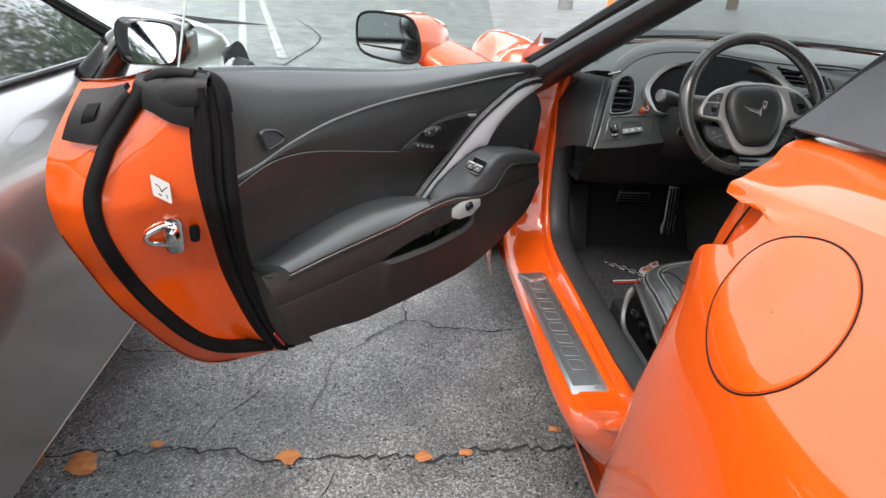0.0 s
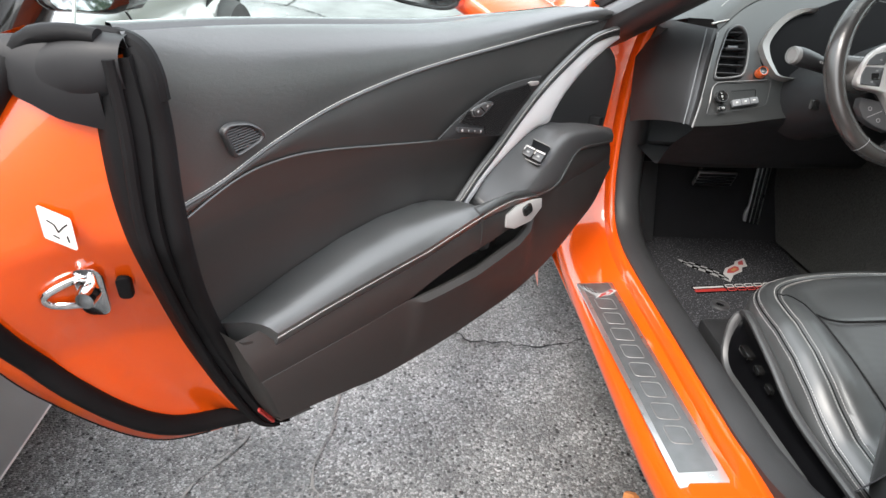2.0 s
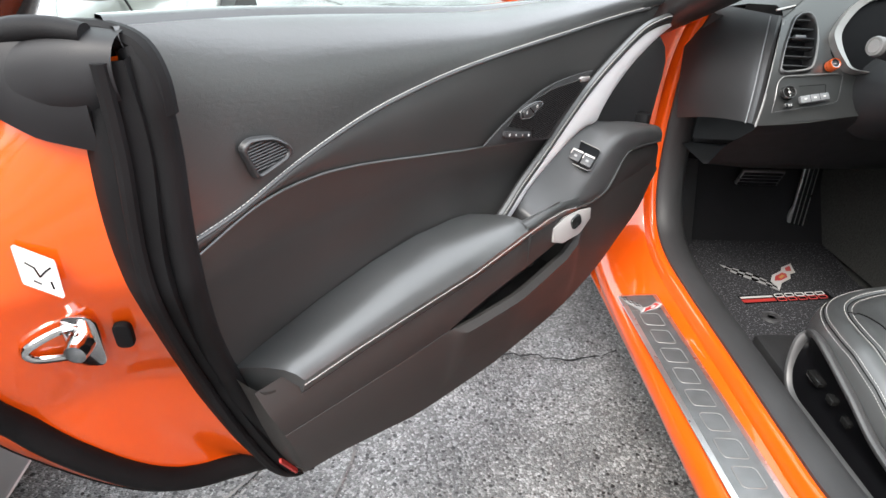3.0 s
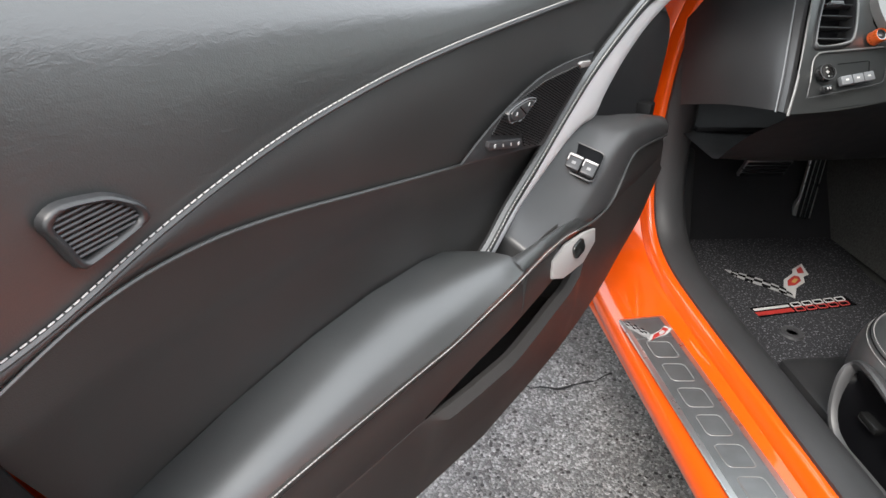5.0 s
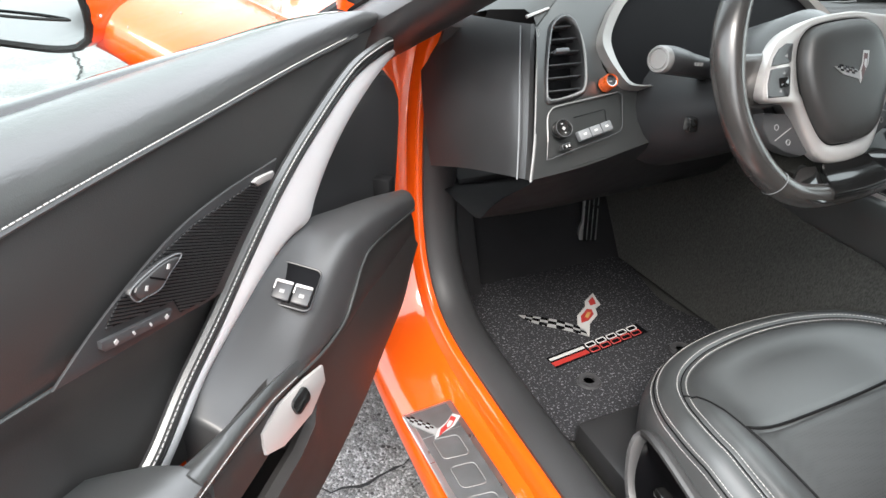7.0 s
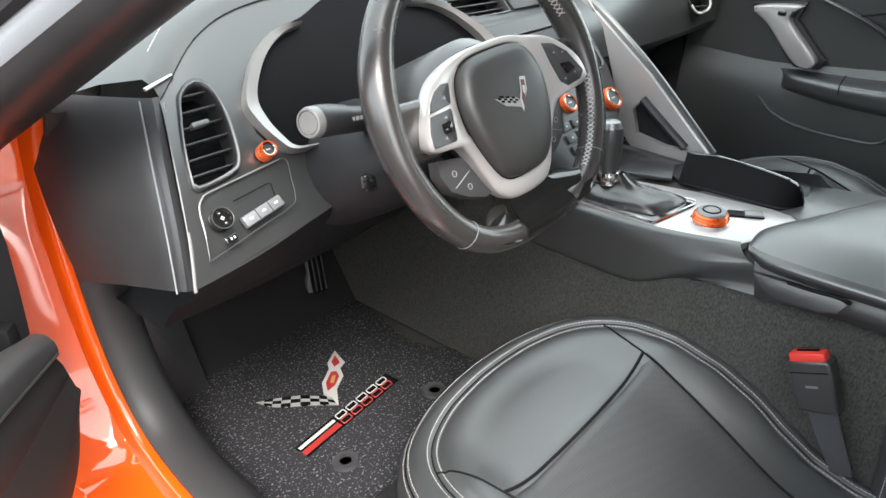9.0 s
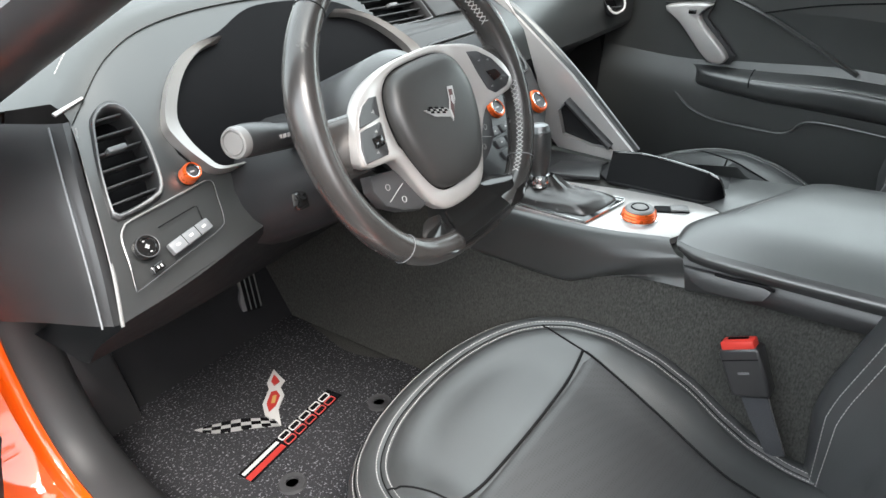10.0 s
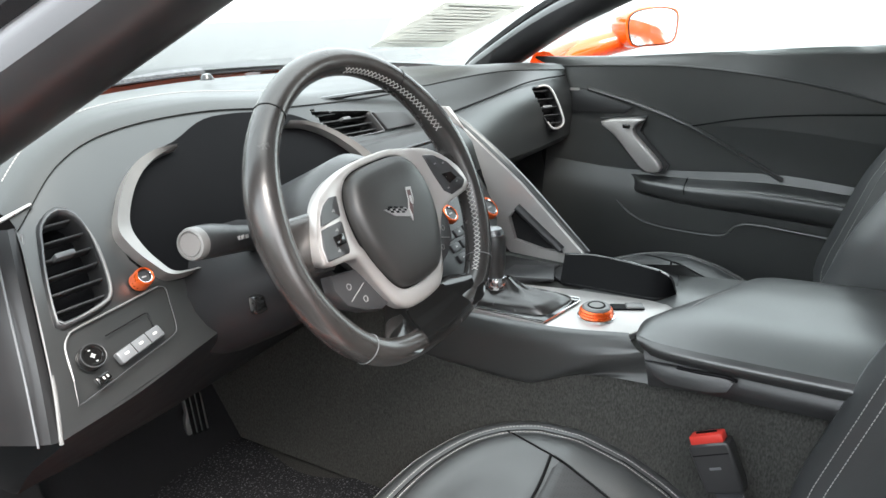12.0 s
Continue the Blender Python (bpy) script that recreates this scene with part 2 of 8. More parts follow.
PLASTIC = mat("black_soft_plastic", (0.021, 0.021, 0.022), 0.36, 0, 0, 0.2, 8, 0.12, 1500, 0.06, 0.6)
BEZEL = mat("satin_grey_bezel", (0.32, 0.307, 0.298), 0.34, 0.7, 0, 0.06, 12)
GLOSS = mat("gloss_black_plastic", (0.008, 0.008, 0.008), 0.12, 0, 0.5, 0.2, 10, 0, 0, 0.05)
DARK = mat("black_display_cover", (0.006, 0.006, 0.007), 0.14, 0, 0.0, 0.2, 10, 0, 0, 0.05, 0.35)
RUBBER = mat("black_rubber_seal", (0.0065, 0.0065, 0.007), 0.62, 0, 0, 0.3, 14, 0.2, 700, 0.06, 0.12)
CLOTH = mat("black_convertible_cloth", (0.035, 0.037, 0.042), 0.85, 0, 0, 0.2, 8, 0.5, 1200, 0.05, 0.3, sheen=0.2)
CARPET = mat("black_loop_carpet", (0.046, 0.046, 0.043), 0.95, 0, 0, 0.38, 420, 0.9, 420, 0.04, 0.12, True, pile=0.45)
SILVER = mat("satin_silver_trim", (0.44, 0.42, 0.41), 0.36, 0.5, 0, 0.06, 12, 0.03, 900, 0.08)
BLADE = mat("light_satin_silver", (0.76, 0.76, 0.76), 0.42, 0.2, 0, 0.05, 12, 0.03, 900, 0.06)
BLACK = mat("matt_black_plastic", (0.012, 0.012, 0.013), 0.5, 0, 0, 0.2, 10, 0.1, 1200, 0.06, 0.25)
DASHFACE = mat("black_grained_dash_face", (0.015, 0.016, 0.016), 0.34, 0, 0, 0.15, 5, 0.06, 1000, 0.05, 1.0, True)
DASHPAD = mat("black_dash_leather", (0.032, 0.034, 0.034), 0.42, 0, 0, 0.15, 5, 0.08, 900, 0.06, 0.55, True)
KICK = mat("grey_black_kick_plastic", (0.025, 0.025, 0.026), 0.5, 0, 0, 0.15, 8, 0.12, 1200, 0.06, 0.35)
CHROME = mat("polished_chrome", (0.75, 0.75, 0.75), 0.1, 1.0, 0, 0.05, 20, 0, 0, 0.04)
ALU = mat("brushed_aluminium", (0.62, 0.62, 0.62), 0.3, 0.95, 0, 0.06, 20, 0.05, 500, 0.08)
PLATE_GREY = mat("dark_brushed_insert", (0.22, 0.225, 0.23), 0.36, 0.8, 0, 0.12, 30, 0.05, 700, 0.08)
SEAT_THREAD = mat("pale_grey_thread", (0.44, 0.43, 0.42), 0.8)
THREAD = mat("grey_thread", (0.36, 0.355, 0.345), 0.8)
WHITE_INK = mat("white_print", (0.36, 0.355, 0.35), 0.6)
FAINT = mat("grey_print", (0.22, 0.22, 0.22), 0.6)
RED = mat("red_print", (0.28, 0.022, 0.018), 0.5)
FLAGRED = mat("dark_badge_enamel", (0.055, 0.016, 0.016), 0.3)
PAPER = mat("white_label_paper", (0.50, 0.49, 0.47), 0.5, vary=0.05)
BUTTON = mat("dark_button_plastic", (0.036, 0.036, 0.038), 0.4)
GREYBTN = mat("grey_button_plastic", (0.12, 0.125, 0.13), 0.4)


def mat_glass(name, tint, gloss=0.08):
    m = bpy.data.materials.new(name)
    m.use_nodes = True
    nt = m.node_tree
    nt.nodes.remove(nt.nodes["Principled BSDF"])
    out = nt.nodes["Material Output"]
    tr, gl, mx, fr, pw = (nt.nodes.new("ShaderNode" + k) for k in ("BsdfTransparent", "BsdfGlossy", "MixShader", "LayerWeight", "Math"))
    tr.inputs[0].default_value = (*tint, 1)
    gl.inputs["Roughness"].default_value = 0.01
    fr.inputs["Blend"].default_value = 0.5
    pw.operation, pw.inputs[1].default_value = "POWER", 3.0
    nt.links.new(fr.outputs["Facing"], pw.inputs[0])
    nt.links.new(pw.outputs[0], mx.inputs[0])
    nt.links.new(tr.outputs[0], mx.inputs[1])
    nt.links.new(gl.outputs[0], mx.inputs[2])
    nt.links.new(mx.outputs[0], out.inputs[0])
    return m


def mat_paper():
    """Thin paper that lets light through."""
    m = mat("thin_printed_paper", (0.75, 0.75, 0.72), 0.6, vary=0.05)
    nt = m.node_tree
    b, out = nt.nodes["Principled BSDF"], nt.nodes["Material Output"]
    tl, mx = nt.nodes.new("ShaderNodeBsdfTranslucent"), nt.nodes.new("ShaderNodeMixShader")
    tl.inputs[0].default_value = (0.75, 0.75, 0.72, 1)
    mx.inputs[0].default_value = 0.5
    nt.links.new(b.outputs[0], mx.inputs[1])
    nt.links.new(tl.outputs[0], mx.inputs[2])
    nt.links.new(mx.outputs[0], out.inputs[0])
    return m


SHEET = mat_paper()
GLASS = mat_glass("clear_car_glass", (0.93, 0.97, 0.95))
SCREEN = mat_glass("tinted_windscreen_glass", (0.64, 0.68, 0.66))


def mat_asphalt():
    """Damp worn asphalt: pale and dark stones in a dark binder, scattered pits, darker sealed stretches."""
    m = mat("worn_asphalt", (0.098, 0.100, 0.099), 0.46, 0, 0, 0.40, 1.7, 0, 160, 0.16, 0.6)
    nt, nodes = m.node_tree, m.node_tree.nodes
    b = nodes["Principled BSDF"]
    co = nodes.new("ShaderNodeTexCoord")

    def tex(kind, scale, **more):
        n = nodes.new("ShaderNodeTex" + kind)
        n.inputs["Scale"].default_value = scale
        for key, value in more.items():
            n.inputs[key].default_value = value
        nt.links.new(co.outputs["Object"], n.inputs["Vector"])
        return n

    def ramp(socket, stops):
        r = nodes.new("ShaderNodeValToRGB")
        while len(r.color_ramp.elements) < len(stops):
            r.color_ramp.elements.new(0.5)
        for e, (p, v) in zip(r.color_ramp.elements, stops):
            e.position, e.color = p, (v, v, v, 1)
        nt.links.new(socket, r.inputs[0])
        return r.outputs[0]

    def times(a, c, k=1.0):
        x = nodes.new("ShaderNodeMixRGB")
        x.blend_type, x.inputs[0].default_value = "MULTIPLY", k
        nt.links.new(a, x.inputs[1])
        nt.links.new(c, x.inputs[2])
        return x.outputs[0]

    stones, grit, pits, where = tex("Voronoi", 210), tex("Noise", 420, Detail=3.0), tex("Voronoi", 95), tex("Noise", 3.5, Detail=4.0)
    colour = times(b.inputs["Base Color"].links[0].from_socket, ramp(stones.outputs["Color"], ((0.05, 0.30), (0.55, 1.0), (0.95, 2.6))))
    colour = times(colour, ramp(grit.outputs["Fac"], ((0.32, 0.45), (0.66, 1.5))), 0.8)
    hole = nodes.new("ShaderNodeMath")
    hole.operation = "SUBTRACT"
    pick = nodes.new("ShaderNodeSeparateColor")
    nt.links.new(pits.outputs["Color"], pick.inputs[0])
    size = nodes.new("ShaderNodeMapRange")
    size.inputs["From Min"].default_value, size.inputs["From Max"].default_value = 0.62, 1.0
    size.inputs["To Min"].default_value, size.inputs["To Max"].default_value = 0.0, 0.42
    nt.links.new(pick.outputs[0], size.inputs["Value"])
    nt.links.new(pits.outputs["Distance"], hole.inputs[0])
    nt.links.new(size.outputs[0], hole.inputs[1])
    open_hole = ramp(hole.outputs[0], ((0.0, 0.05), (0.06, 1.0)))
    colour = times(colour, open_hole)
    colour = times(colour, ramp(where.outputs["Fac"], ((0.36, 0.72), (0.62, 1.25))))
    nt.links.new(colour, b.inputs["Base Color"])
    high = times(ramp(stones.outputs["Distance"], ((0.0, 1.0), (0.7, 0.2))), open_hole)
    bump = nodes.new("ShaderNodeBump")
    bump.inputs["Strength"].default_value, bump.inputs["Distance"].default_value = 0.8, 0.0022
    nt.links.new(high, bump.inputs["Height"])
    nt.links.new(bump.outputs[0], b.inputs["Normal"])
    return m


ASPHALT = mat_asphalt()


def mat_mat():
    m = mat("speckled_carpet_mat", (0.016, 0.016, 0.017), 0.95, 0, 0, 0.3, 60, 1.0, 500, 0.04, 0.15, True)
    nt, nodes = m.node_tree, m.node_tree.nodes
    b = nodes["Principled BSDF"]
    co = nodes.new("ShaderNodeTexCoord")
    v = nodes.new("ShaderNodeTexNoise")
    v.inputs["Scale"].default_value, v.inputs["Detail"].default_value = 270, 5
    nt.links.new(co.outputs["Object"], v.inputs["Vector"])
    r = nodes.new("ShaderNodeValToRGB")
    r.color_ramp.elements[0].position, r.color_ramp.elements[1].position = 0.57, 0.68
    r.color_ramp.elements[0].color, r.color_ramp.elements[1].color = (0.020, 0.020, 0.022, 1), (0.15, 0.15, 0.165, 1)
    nt.links.new(v.outputs["Fac"], r.inputs[0])
    nt.links.new(r.outputs[0], b.inputs["Base Color"])
    return m


MATCARPET = mat_mat()

# ---- ground ----
xs = np.r_[-400, -60, -12, np.linspace(-4.5, 3, 120), 12, 60, 400]
ys = np.r_[-400, -60, -12, np.linspace(-3, 7, 150), 14, 60, 400]


def ground_z(x, y):
    return 0.004 * noise.noise(Vector((x * 1.3, y * 1.3, 0))) + 0.0015 * noise.noise(Vector((x * 9, y * 9, 3))) if abs(x) < 6 and abs(y) < 9 else 0.0


part("ground", skin(np.array([[(x, y, ground_z(x, y)) for x in xs] for y in ys])), ASPHALT)
tagged(bpy.data.objects["ground"], "worn grey asphalt parking lot with cracks", "ground", kind="structure")

# ---- the orange sports car: body ----


def mirror_x(bm):
    """The bmesh and its mirror image across the car's middle."""
    other = bm.copy()
    bmesh.ops.scale(other, vec=(-1, 1, 1), verts=other.verts)
    bmesh.ops.reverse_faces(other, faces=other.faces)
    return join(bm, other)


def flipped(bm):
    bmesh.ops.scale(bm, vec=(-1, 1, 1), verts=bm.verts)
    bmesh.ops.reverse_faces(bm, faces=bm.faces)
    return bm


# opening of the driver's door: (y, z) of its inner rim
RIM = [(-0.70, 0.86), (-0.66, 0.80), (-0.622, 0.70), (-0.592, 0.58), (-0.545, 0.465), (-0.488, 0.379), (-0.40, 0.32), (-0.28, 0.297), (-0.17, 0.294),
       (0.03, 0.296), (0.24, 0.298), (0.365, 0.306), (0.44, 0.335), (0.487, 0.40), (0.508, 0.50), (0.503, 0.645), (0.47, 0.735), (0.425, 0.80)]


def rim_sweep(section, n=110):
    """A strip along the door opening's rim: section points are (x, distance towards the middle of the opening)."""
    p = spl(RIM, n)
    t = np.gradient(p, axis=0)
    t /= np.linalg.norm(t, axis=1, keepdims=True)
    nrm = np.stack([-t[:, 1], t[:, 0]], 1)
    return np.stack([np.stack([np.full(n, x), p[:, 0] + r * nrm[:, 0], p[:, 1] + r * nrm[:, 1]], 1) for x, r in section])


car = thing("sports_car", "orange two-seat convertible with driver's door wide open", "car")
SILL = [(-0.835, -0.17), (-0.862, -0.125), (-0.888, -0.092), (-0.899, -0.076), (-0.901, -0.062), (-0.894, -0.046), (-0.880, -0.037), (-0.860, -0.033), (-0.80, -0.030), (-0.786, -0.026), (-0.781, -0.004), (-0.776, 0.0), (-0.766, -0.002)]
sill = rim_sweep(SILL)
for p in sill.reshape(-1, 3):
    # behind the seat the painted frame runs back to meet the fender's front edge
    if p[1] < -0.3 and p[2] > 0.26:
        k = min(1, max(0, (-0.78 - p[0]) / 0.10))
        inner, outer = (np.interp(p[2], (0.26, 0.354, 0.42, 0.51, 0.62, 0.69, 0.745, 0.86), v) for v in ((-0.3, -0.47, -0.50, -0.54, -0.565, -0.585, -0.68, -0.74), (-0.3, -0.55, -0.642, -0.668, -0.702, -0.724, -0.83, -0.87)))
        p[1] = min(p[1], inner + (outer - inner) * k)
        p[0] = max(p[0], np.interp(p[2], (0.70, 0.76), (-0.91, -0.865)))
part("door_sill", skin(sill), ORANGE, car, "glossy orange painted sill and door opening", 50)
part("sill_trim", skin(rim_sweep([(-0.768, -0.012), (-0.767, 0.004), (-0.758, 0.010), (-0.735, 0.012), (-0.715, 0.006), (-0.700, -0.012), (-0.690, -0.06), (-0.680, -0.12)])), KICK, car, "black plastic sill and kick trim", 50)
rk = patch([[(-0.78, -0.62, 0.10), (-0.78, 0.8, 0.10)], [(-0.82, -0.62, 0.115), (-0.82, 0.8, 0.12)], [(-0.848, -0.62, 0.14), (-0.850, 0, 0.145), (-0.87, 0.8, 0.16)], [(-0.868, -0.6, 0.17), (-0.872, 0, 0.175), (-0.895, 0.8, 0.20)], [(-0.872, -0.6, 0.19), (-0.876, 0.8, 0.21)]], 30, 14)
part("rocker_panel", rk, ORANGE, car, sharp=50)

# rear quarter: curves from rocker to deck, front to back
RQ = [
    [(-0.885, -0.575, 0.10), (-0.895, -0.60, 0.30), (-0.890, -0.652, 0.48), (-0.892, -0.697, 0.62), (-0.896, -0.738, 0.76), (-0.897, -0.792, 0.784), (-0.888, -0.814, 0.816), (-0.874, -0.812, 0.843), (-0.882, -0.750, 0.853), (-0.82, -0.715, 0.872), (-0.75, -0.66, 0.888), (-0.62, -0.66, 0.90)],
    [(-0.92, -0.66, 0.10), (-0.935, -0.68, 0.30), (-0.935, -0.72, 0.50), (-0.932, -0.765, 0.63), (-0.924, -0.815, 0.752), (-0.904, -0.825, 0.784), (-0.884, -0.825, 0.820), (-0.864, -0.82, 0.845), (-0.852, -0.81, 0.864), (-0.80, -0.79, 0.882), (-0.74, -0.76, 0.90), (-0.62, -0.76, 0.912)],
    [(-0.95, -0.88, 0.20), (-0.965, -0.90, 0.36), (-0.968, -0.91, 0.52), (-0.958, -0.93, 0.63), (-0.937, -0.94, 0.73), (-0.908, -0.945, 0.778), (-0.880, -0.945, 0.818), (-0.862, -0.94, 0.848), (-0.848, -0.93, 0.870), (-0.80, -0.92, 0.892), (-0.735, -0.91, 0.91), (-0.61, -0.90, 0.93)],
    [(-0.98, -1.08, 0.40), (-0.992, -1.08, 0.48), (-0.990, -1.08, 0.55), (-0.975, -1.09, 0.64), (-0.948, -1.10, 0.72), (-0.915, -1.10, 0.775), (-0.886, -1.10, 0.822), (-0.862, -1.10, 0.856), (-0.842, -1.10, 0.882), (-0.79, -1.10, 0.905), (-0.73, -1.10, 0.925), (-0.60, -1.10, 0.945)],
    [(-0.985, -1.36, 0.64), (-0.99, -1.36, 0.665), (-0.985, -1.36, 0.69), (-0.97, -1.36, 0.73), (-0.945, -1.36, 0.775), (-0.915, -1.36, 0.82), (-0.885, -1.36, 0.85), (-0.86, -1.36, 0.88), (-0.84, -1.36, 0.905), (-0.79, -1.36, 0.925), (-0.73, -1.36, 0.94), (-0.58, -1.36, 0.955)],
    [(-0.95, -1.75, 0.42), (-0.96, -1.75, 0.50), (-0.958, -1.75, 0.57), (-0.955, -1.75, 0.64), (-0.945, -1.75, 0.70), (-0.93, -1.75, 0.75), (-0.905, -1.76, 0.80), (-0.88, -1.76, 0.83), (-0.85, -1.77, 0.86), (-0.80, -1.78, 0.88), (-0.72, -1.78, 0.895), (-0.56, -1.78, 0.90)],
    [(-0.80, -2.05, 0.40), (-0.81, -2.05, 0.47), (-0.81, -2.06, 0.53), (-0.81, -2.06, 0.59), (-0.80, -2.06, 0.65), (-0.79, -2.07, 0.70), (-0.78, -2.07, 0.74), (-0.76, -2.07, 0.77), (-0.73, -2.08, 0.80), (-0.69, -2.08, 0.82), (-0.62, -2.08, 0.83), (-0.50, -2.08, 0.84)],
]
mixed = lambda a, b, k: tuple(np.array(a) + (np.array(b) - np.array(a)) * k)
# the front edge is notched: a ledge, the back of the notch, then a thick pointed lip above it
RQ = [[mixed(r[int(k)], r[min(int(k) + 1, 11)], k % 1) for k in (0, 1, 2, 3, 4, 4.6, 5.2, 5.8, 6.4, 6.8, 7.2, 7.6, 7.9, 8, 8.06, 9, 10, 11)] for r in RQ]
RQ[0][4:15] = [(-0.905, -0.762, 0.779), (-0.901, -0.815, 0.804), (-0.893, -0.827, 0.8225), (-0.887, -0.835, 0.839), (-0.884, -0.835, 0.846), (-0.886, -0.818, 0.851), (-0.890, -0.797, 0.8465), (-0.890, -0.763, 0.8465), (-0.888, -0.764, 0.858), (-0.884, -0.766, 0.862), (-0.878, -0.764, 0.8635)]
RQ[1][4:15] = [(-0.924, -0.825, 0.752), (-0.910, -0.862, 0.786), (-0.896, -0.872, 0.813), (-0.886, -0.874, 0.829), (-0.880, -0.874, 0.838), (-0.876, -0.872, 0.8435), (-0.873, -0.869, 0.848), (-0.868, -0.862, 0.853), (-0.862, -0.855, 0.859), (-0.859, -0.850, 0.8625), (-0.855, -0.844, 0.865)]


def even(pts, n):
    """A curve through the points with as many steps between any two of them, which never swings past a corner."""
    p = np.array(pts, float)
    d = np.diff(p, axis=0)
    both_ways = d[:-1] * d[1:]
    inner = np.where(both_ways > 1e-12, 2 * both_ways / np.where(np.abs(d[:-1] + d[1:]) > 1e-9, d[:-1] + d[1:], 1), 0)
    m = np.vstack([d[:1], inner, d[-1:]])
    u = np.linspace(0, len(p) - 1, n)
    i = np.minimum(u.astype(int), len(p) - 2)
    f = (u - i)[:, None]
    return p[i] * (1 + 2 * f) * (1 - f) ** 2 + m[i] * f * (1 - f) ** 2 + p[i + 1] * f * f * (3 - 2 * f) + m[i + 1] * f * f * (f - 1)


fend_rows = np.stack([even(c, 205) for c in RQ])
fend = skin(np.stack([spl(fend_rows[:, j], 70) for j in range(205)], 1))
bmesh.ops.recalc_face_normals(fend, faces=fend.faces)
FENDER = BVHTree.FromBMesh(fend)
part("rear_fender", fend, ORANGE, car, "wide orange rear fender with round fuel door", 60)
part("rear_fender", flipped(patch(RQ, 40, 30)), ORANGE, car, "", 60, True)
deck = patch([[(-0.62, -0.66, 0.90), (0.62, -0.66, 0.90)], [(-0.60, -1.06, 0.945), (0, -1.06, 0.96), (0.60, -1.06, 0.945)], [(-0.57, -1.5, 0.945), (0, -1.5, 0.96), (0.57, -1.5, 0.945)], [(-0.50, -2.08, 0.84), (0, -2.1, 0.86), (0.50, -2.08, 0.84)]], 20, 30, 0.01)
part("rear_deck", deck, ORANGE, car, sharp=60)

# front fenders and hood, mirrored about the middle
FRONT = [
    [(-0.93, 0.46, 0.14), (-0.94, 0.50, 0.35), (-0.93, 0.48, 0.55), (-0.925, 0.44, 0.72), (-0.90, 0.42, 0.80), (-0.84, 0.50, 0.825), (-0.72, 0.78, 0.845), (-0.40, 0.93, 0.865), (0, 0.97, 0.875)],
    [(-0.92, 0.75, 0.20), (-0.91, 0.75, 0.42), (-0.93, 0.75, 0.60), (-0.95, 0.72, 0.74), (-0.90, 0.75, 0.815), (-0.80, 0.85, 0.83), (-0.66, 0.95, 0.84), (-0.38, 1.02, 0.87), (0, 1.05, 0.885)],
    [(-0.965, 1.1, 0.62), (-0.97, 1.1, 0.66), (-0.965, 1.1, 0.71), (-0.95, 1.1, 0.77), (-0.90, 1.1, 0.825), (-0.80, 1.1, 0.83), (-0.62, 1.12, 0.79), (-0.36, 1.15, 0.84), (0, 1.2, 0.86)],
    [(-0.97, 1.4, 0.60), (-0.965, 1.4, 0.65), (-0.95, 1.4, 0.70), (-0.93, 1.4, 0.75), (-0.87, 1.42, 0.80), (-0.77, 1.43, 0.79), (-0.58, 1.45, 0.74), (-0.32, 1.48, 0.77), (0, 1.5, 0.80)],
    [(-0.90, 1.9, 0.35), (-0.88, 1.92, 0.45), (-0.86, 1.92, 0.53), (-0.82, 1.93, 0.60), (-0.76, 1.95, 0.65), (-0.66, 1.97, 0.65), (-0.5, 2.0, 0.62), (-0.28, 2.05, 0.62), (0, 2.1, 0.63)],
    [(-0.55, 2.25, 0.30), (-0.54, 2.26, 0.36), (-0.52, 2.27, 0.42), (-0.5, 2.28, 0.46), (-0.46, 2.3, 0.49), (-0.40, 2.31, 0.50), (-0.3, 2.33, 0.50), (-0.15, 2.35, 0.50), (0, 2.36, 0.50)],
]
hood = mirror_x(patch(FRONT, 70, 44))
bmesh.ops.remove_doubles(hood, verts=hood.verts, dist=1e-4)
part("front_body", hood, ORANGE, car, "orange hood and peaked front fenders", 60, True)
sv = axes((-0.950, 0.90, 0.69), (0, 1, 0.0), (0.35, 0.0, 0.94))
part("fender_vent", slab([(-0.07, -0.05), (0.08, -0.06), (0.10, 0.0), (0.07, 0.05), (-0.06, 0.045)], -0.014, sv, 0.003, base=0.014), PLASTIC, car, "black slatted side vent behind front wheel")

# windscreen with its frame, the pillars and the closed soft top
WB = [(-0.80, 0.46, 0.815), (-0.66, 0.72, 0.855), (-0.4, 0.86, 0.875), (0, 0.91, 0.885), (0.4, 0.86, 0.875), (0.66, 0.72, 0.855), (0.80, 0.46, 0.815)]
WT = [(-0.60, -0.10, 1.125), (-0.4, -0.04, 1.155), (0, 0, 1.17), (0.4, -0.04, 1.155), (0.60, -0.10, 1.125)]
wm = [tuple((np.array(a) + np.array(b)) / 2 + np.array((0, 0.03, 0.03))) for a, b in zip(spl(WB, 5), spl(WT, 5))]
glass = part("windscreen", patch([WB, wm, WT], 30, 16), SCREEN, car, "clear windscreen speckled with rain drops")
glass.visible_shadow = False
part("cowl", patch([[(x, y + 0.03, z + 0.004) for x, y, z in WB], [(x * 1.0, y + 0.16, z + 0.012) for x, y, z in WB]], 30, 4, 0.01), PLASTIC, car, "black cowl below the windscreen")
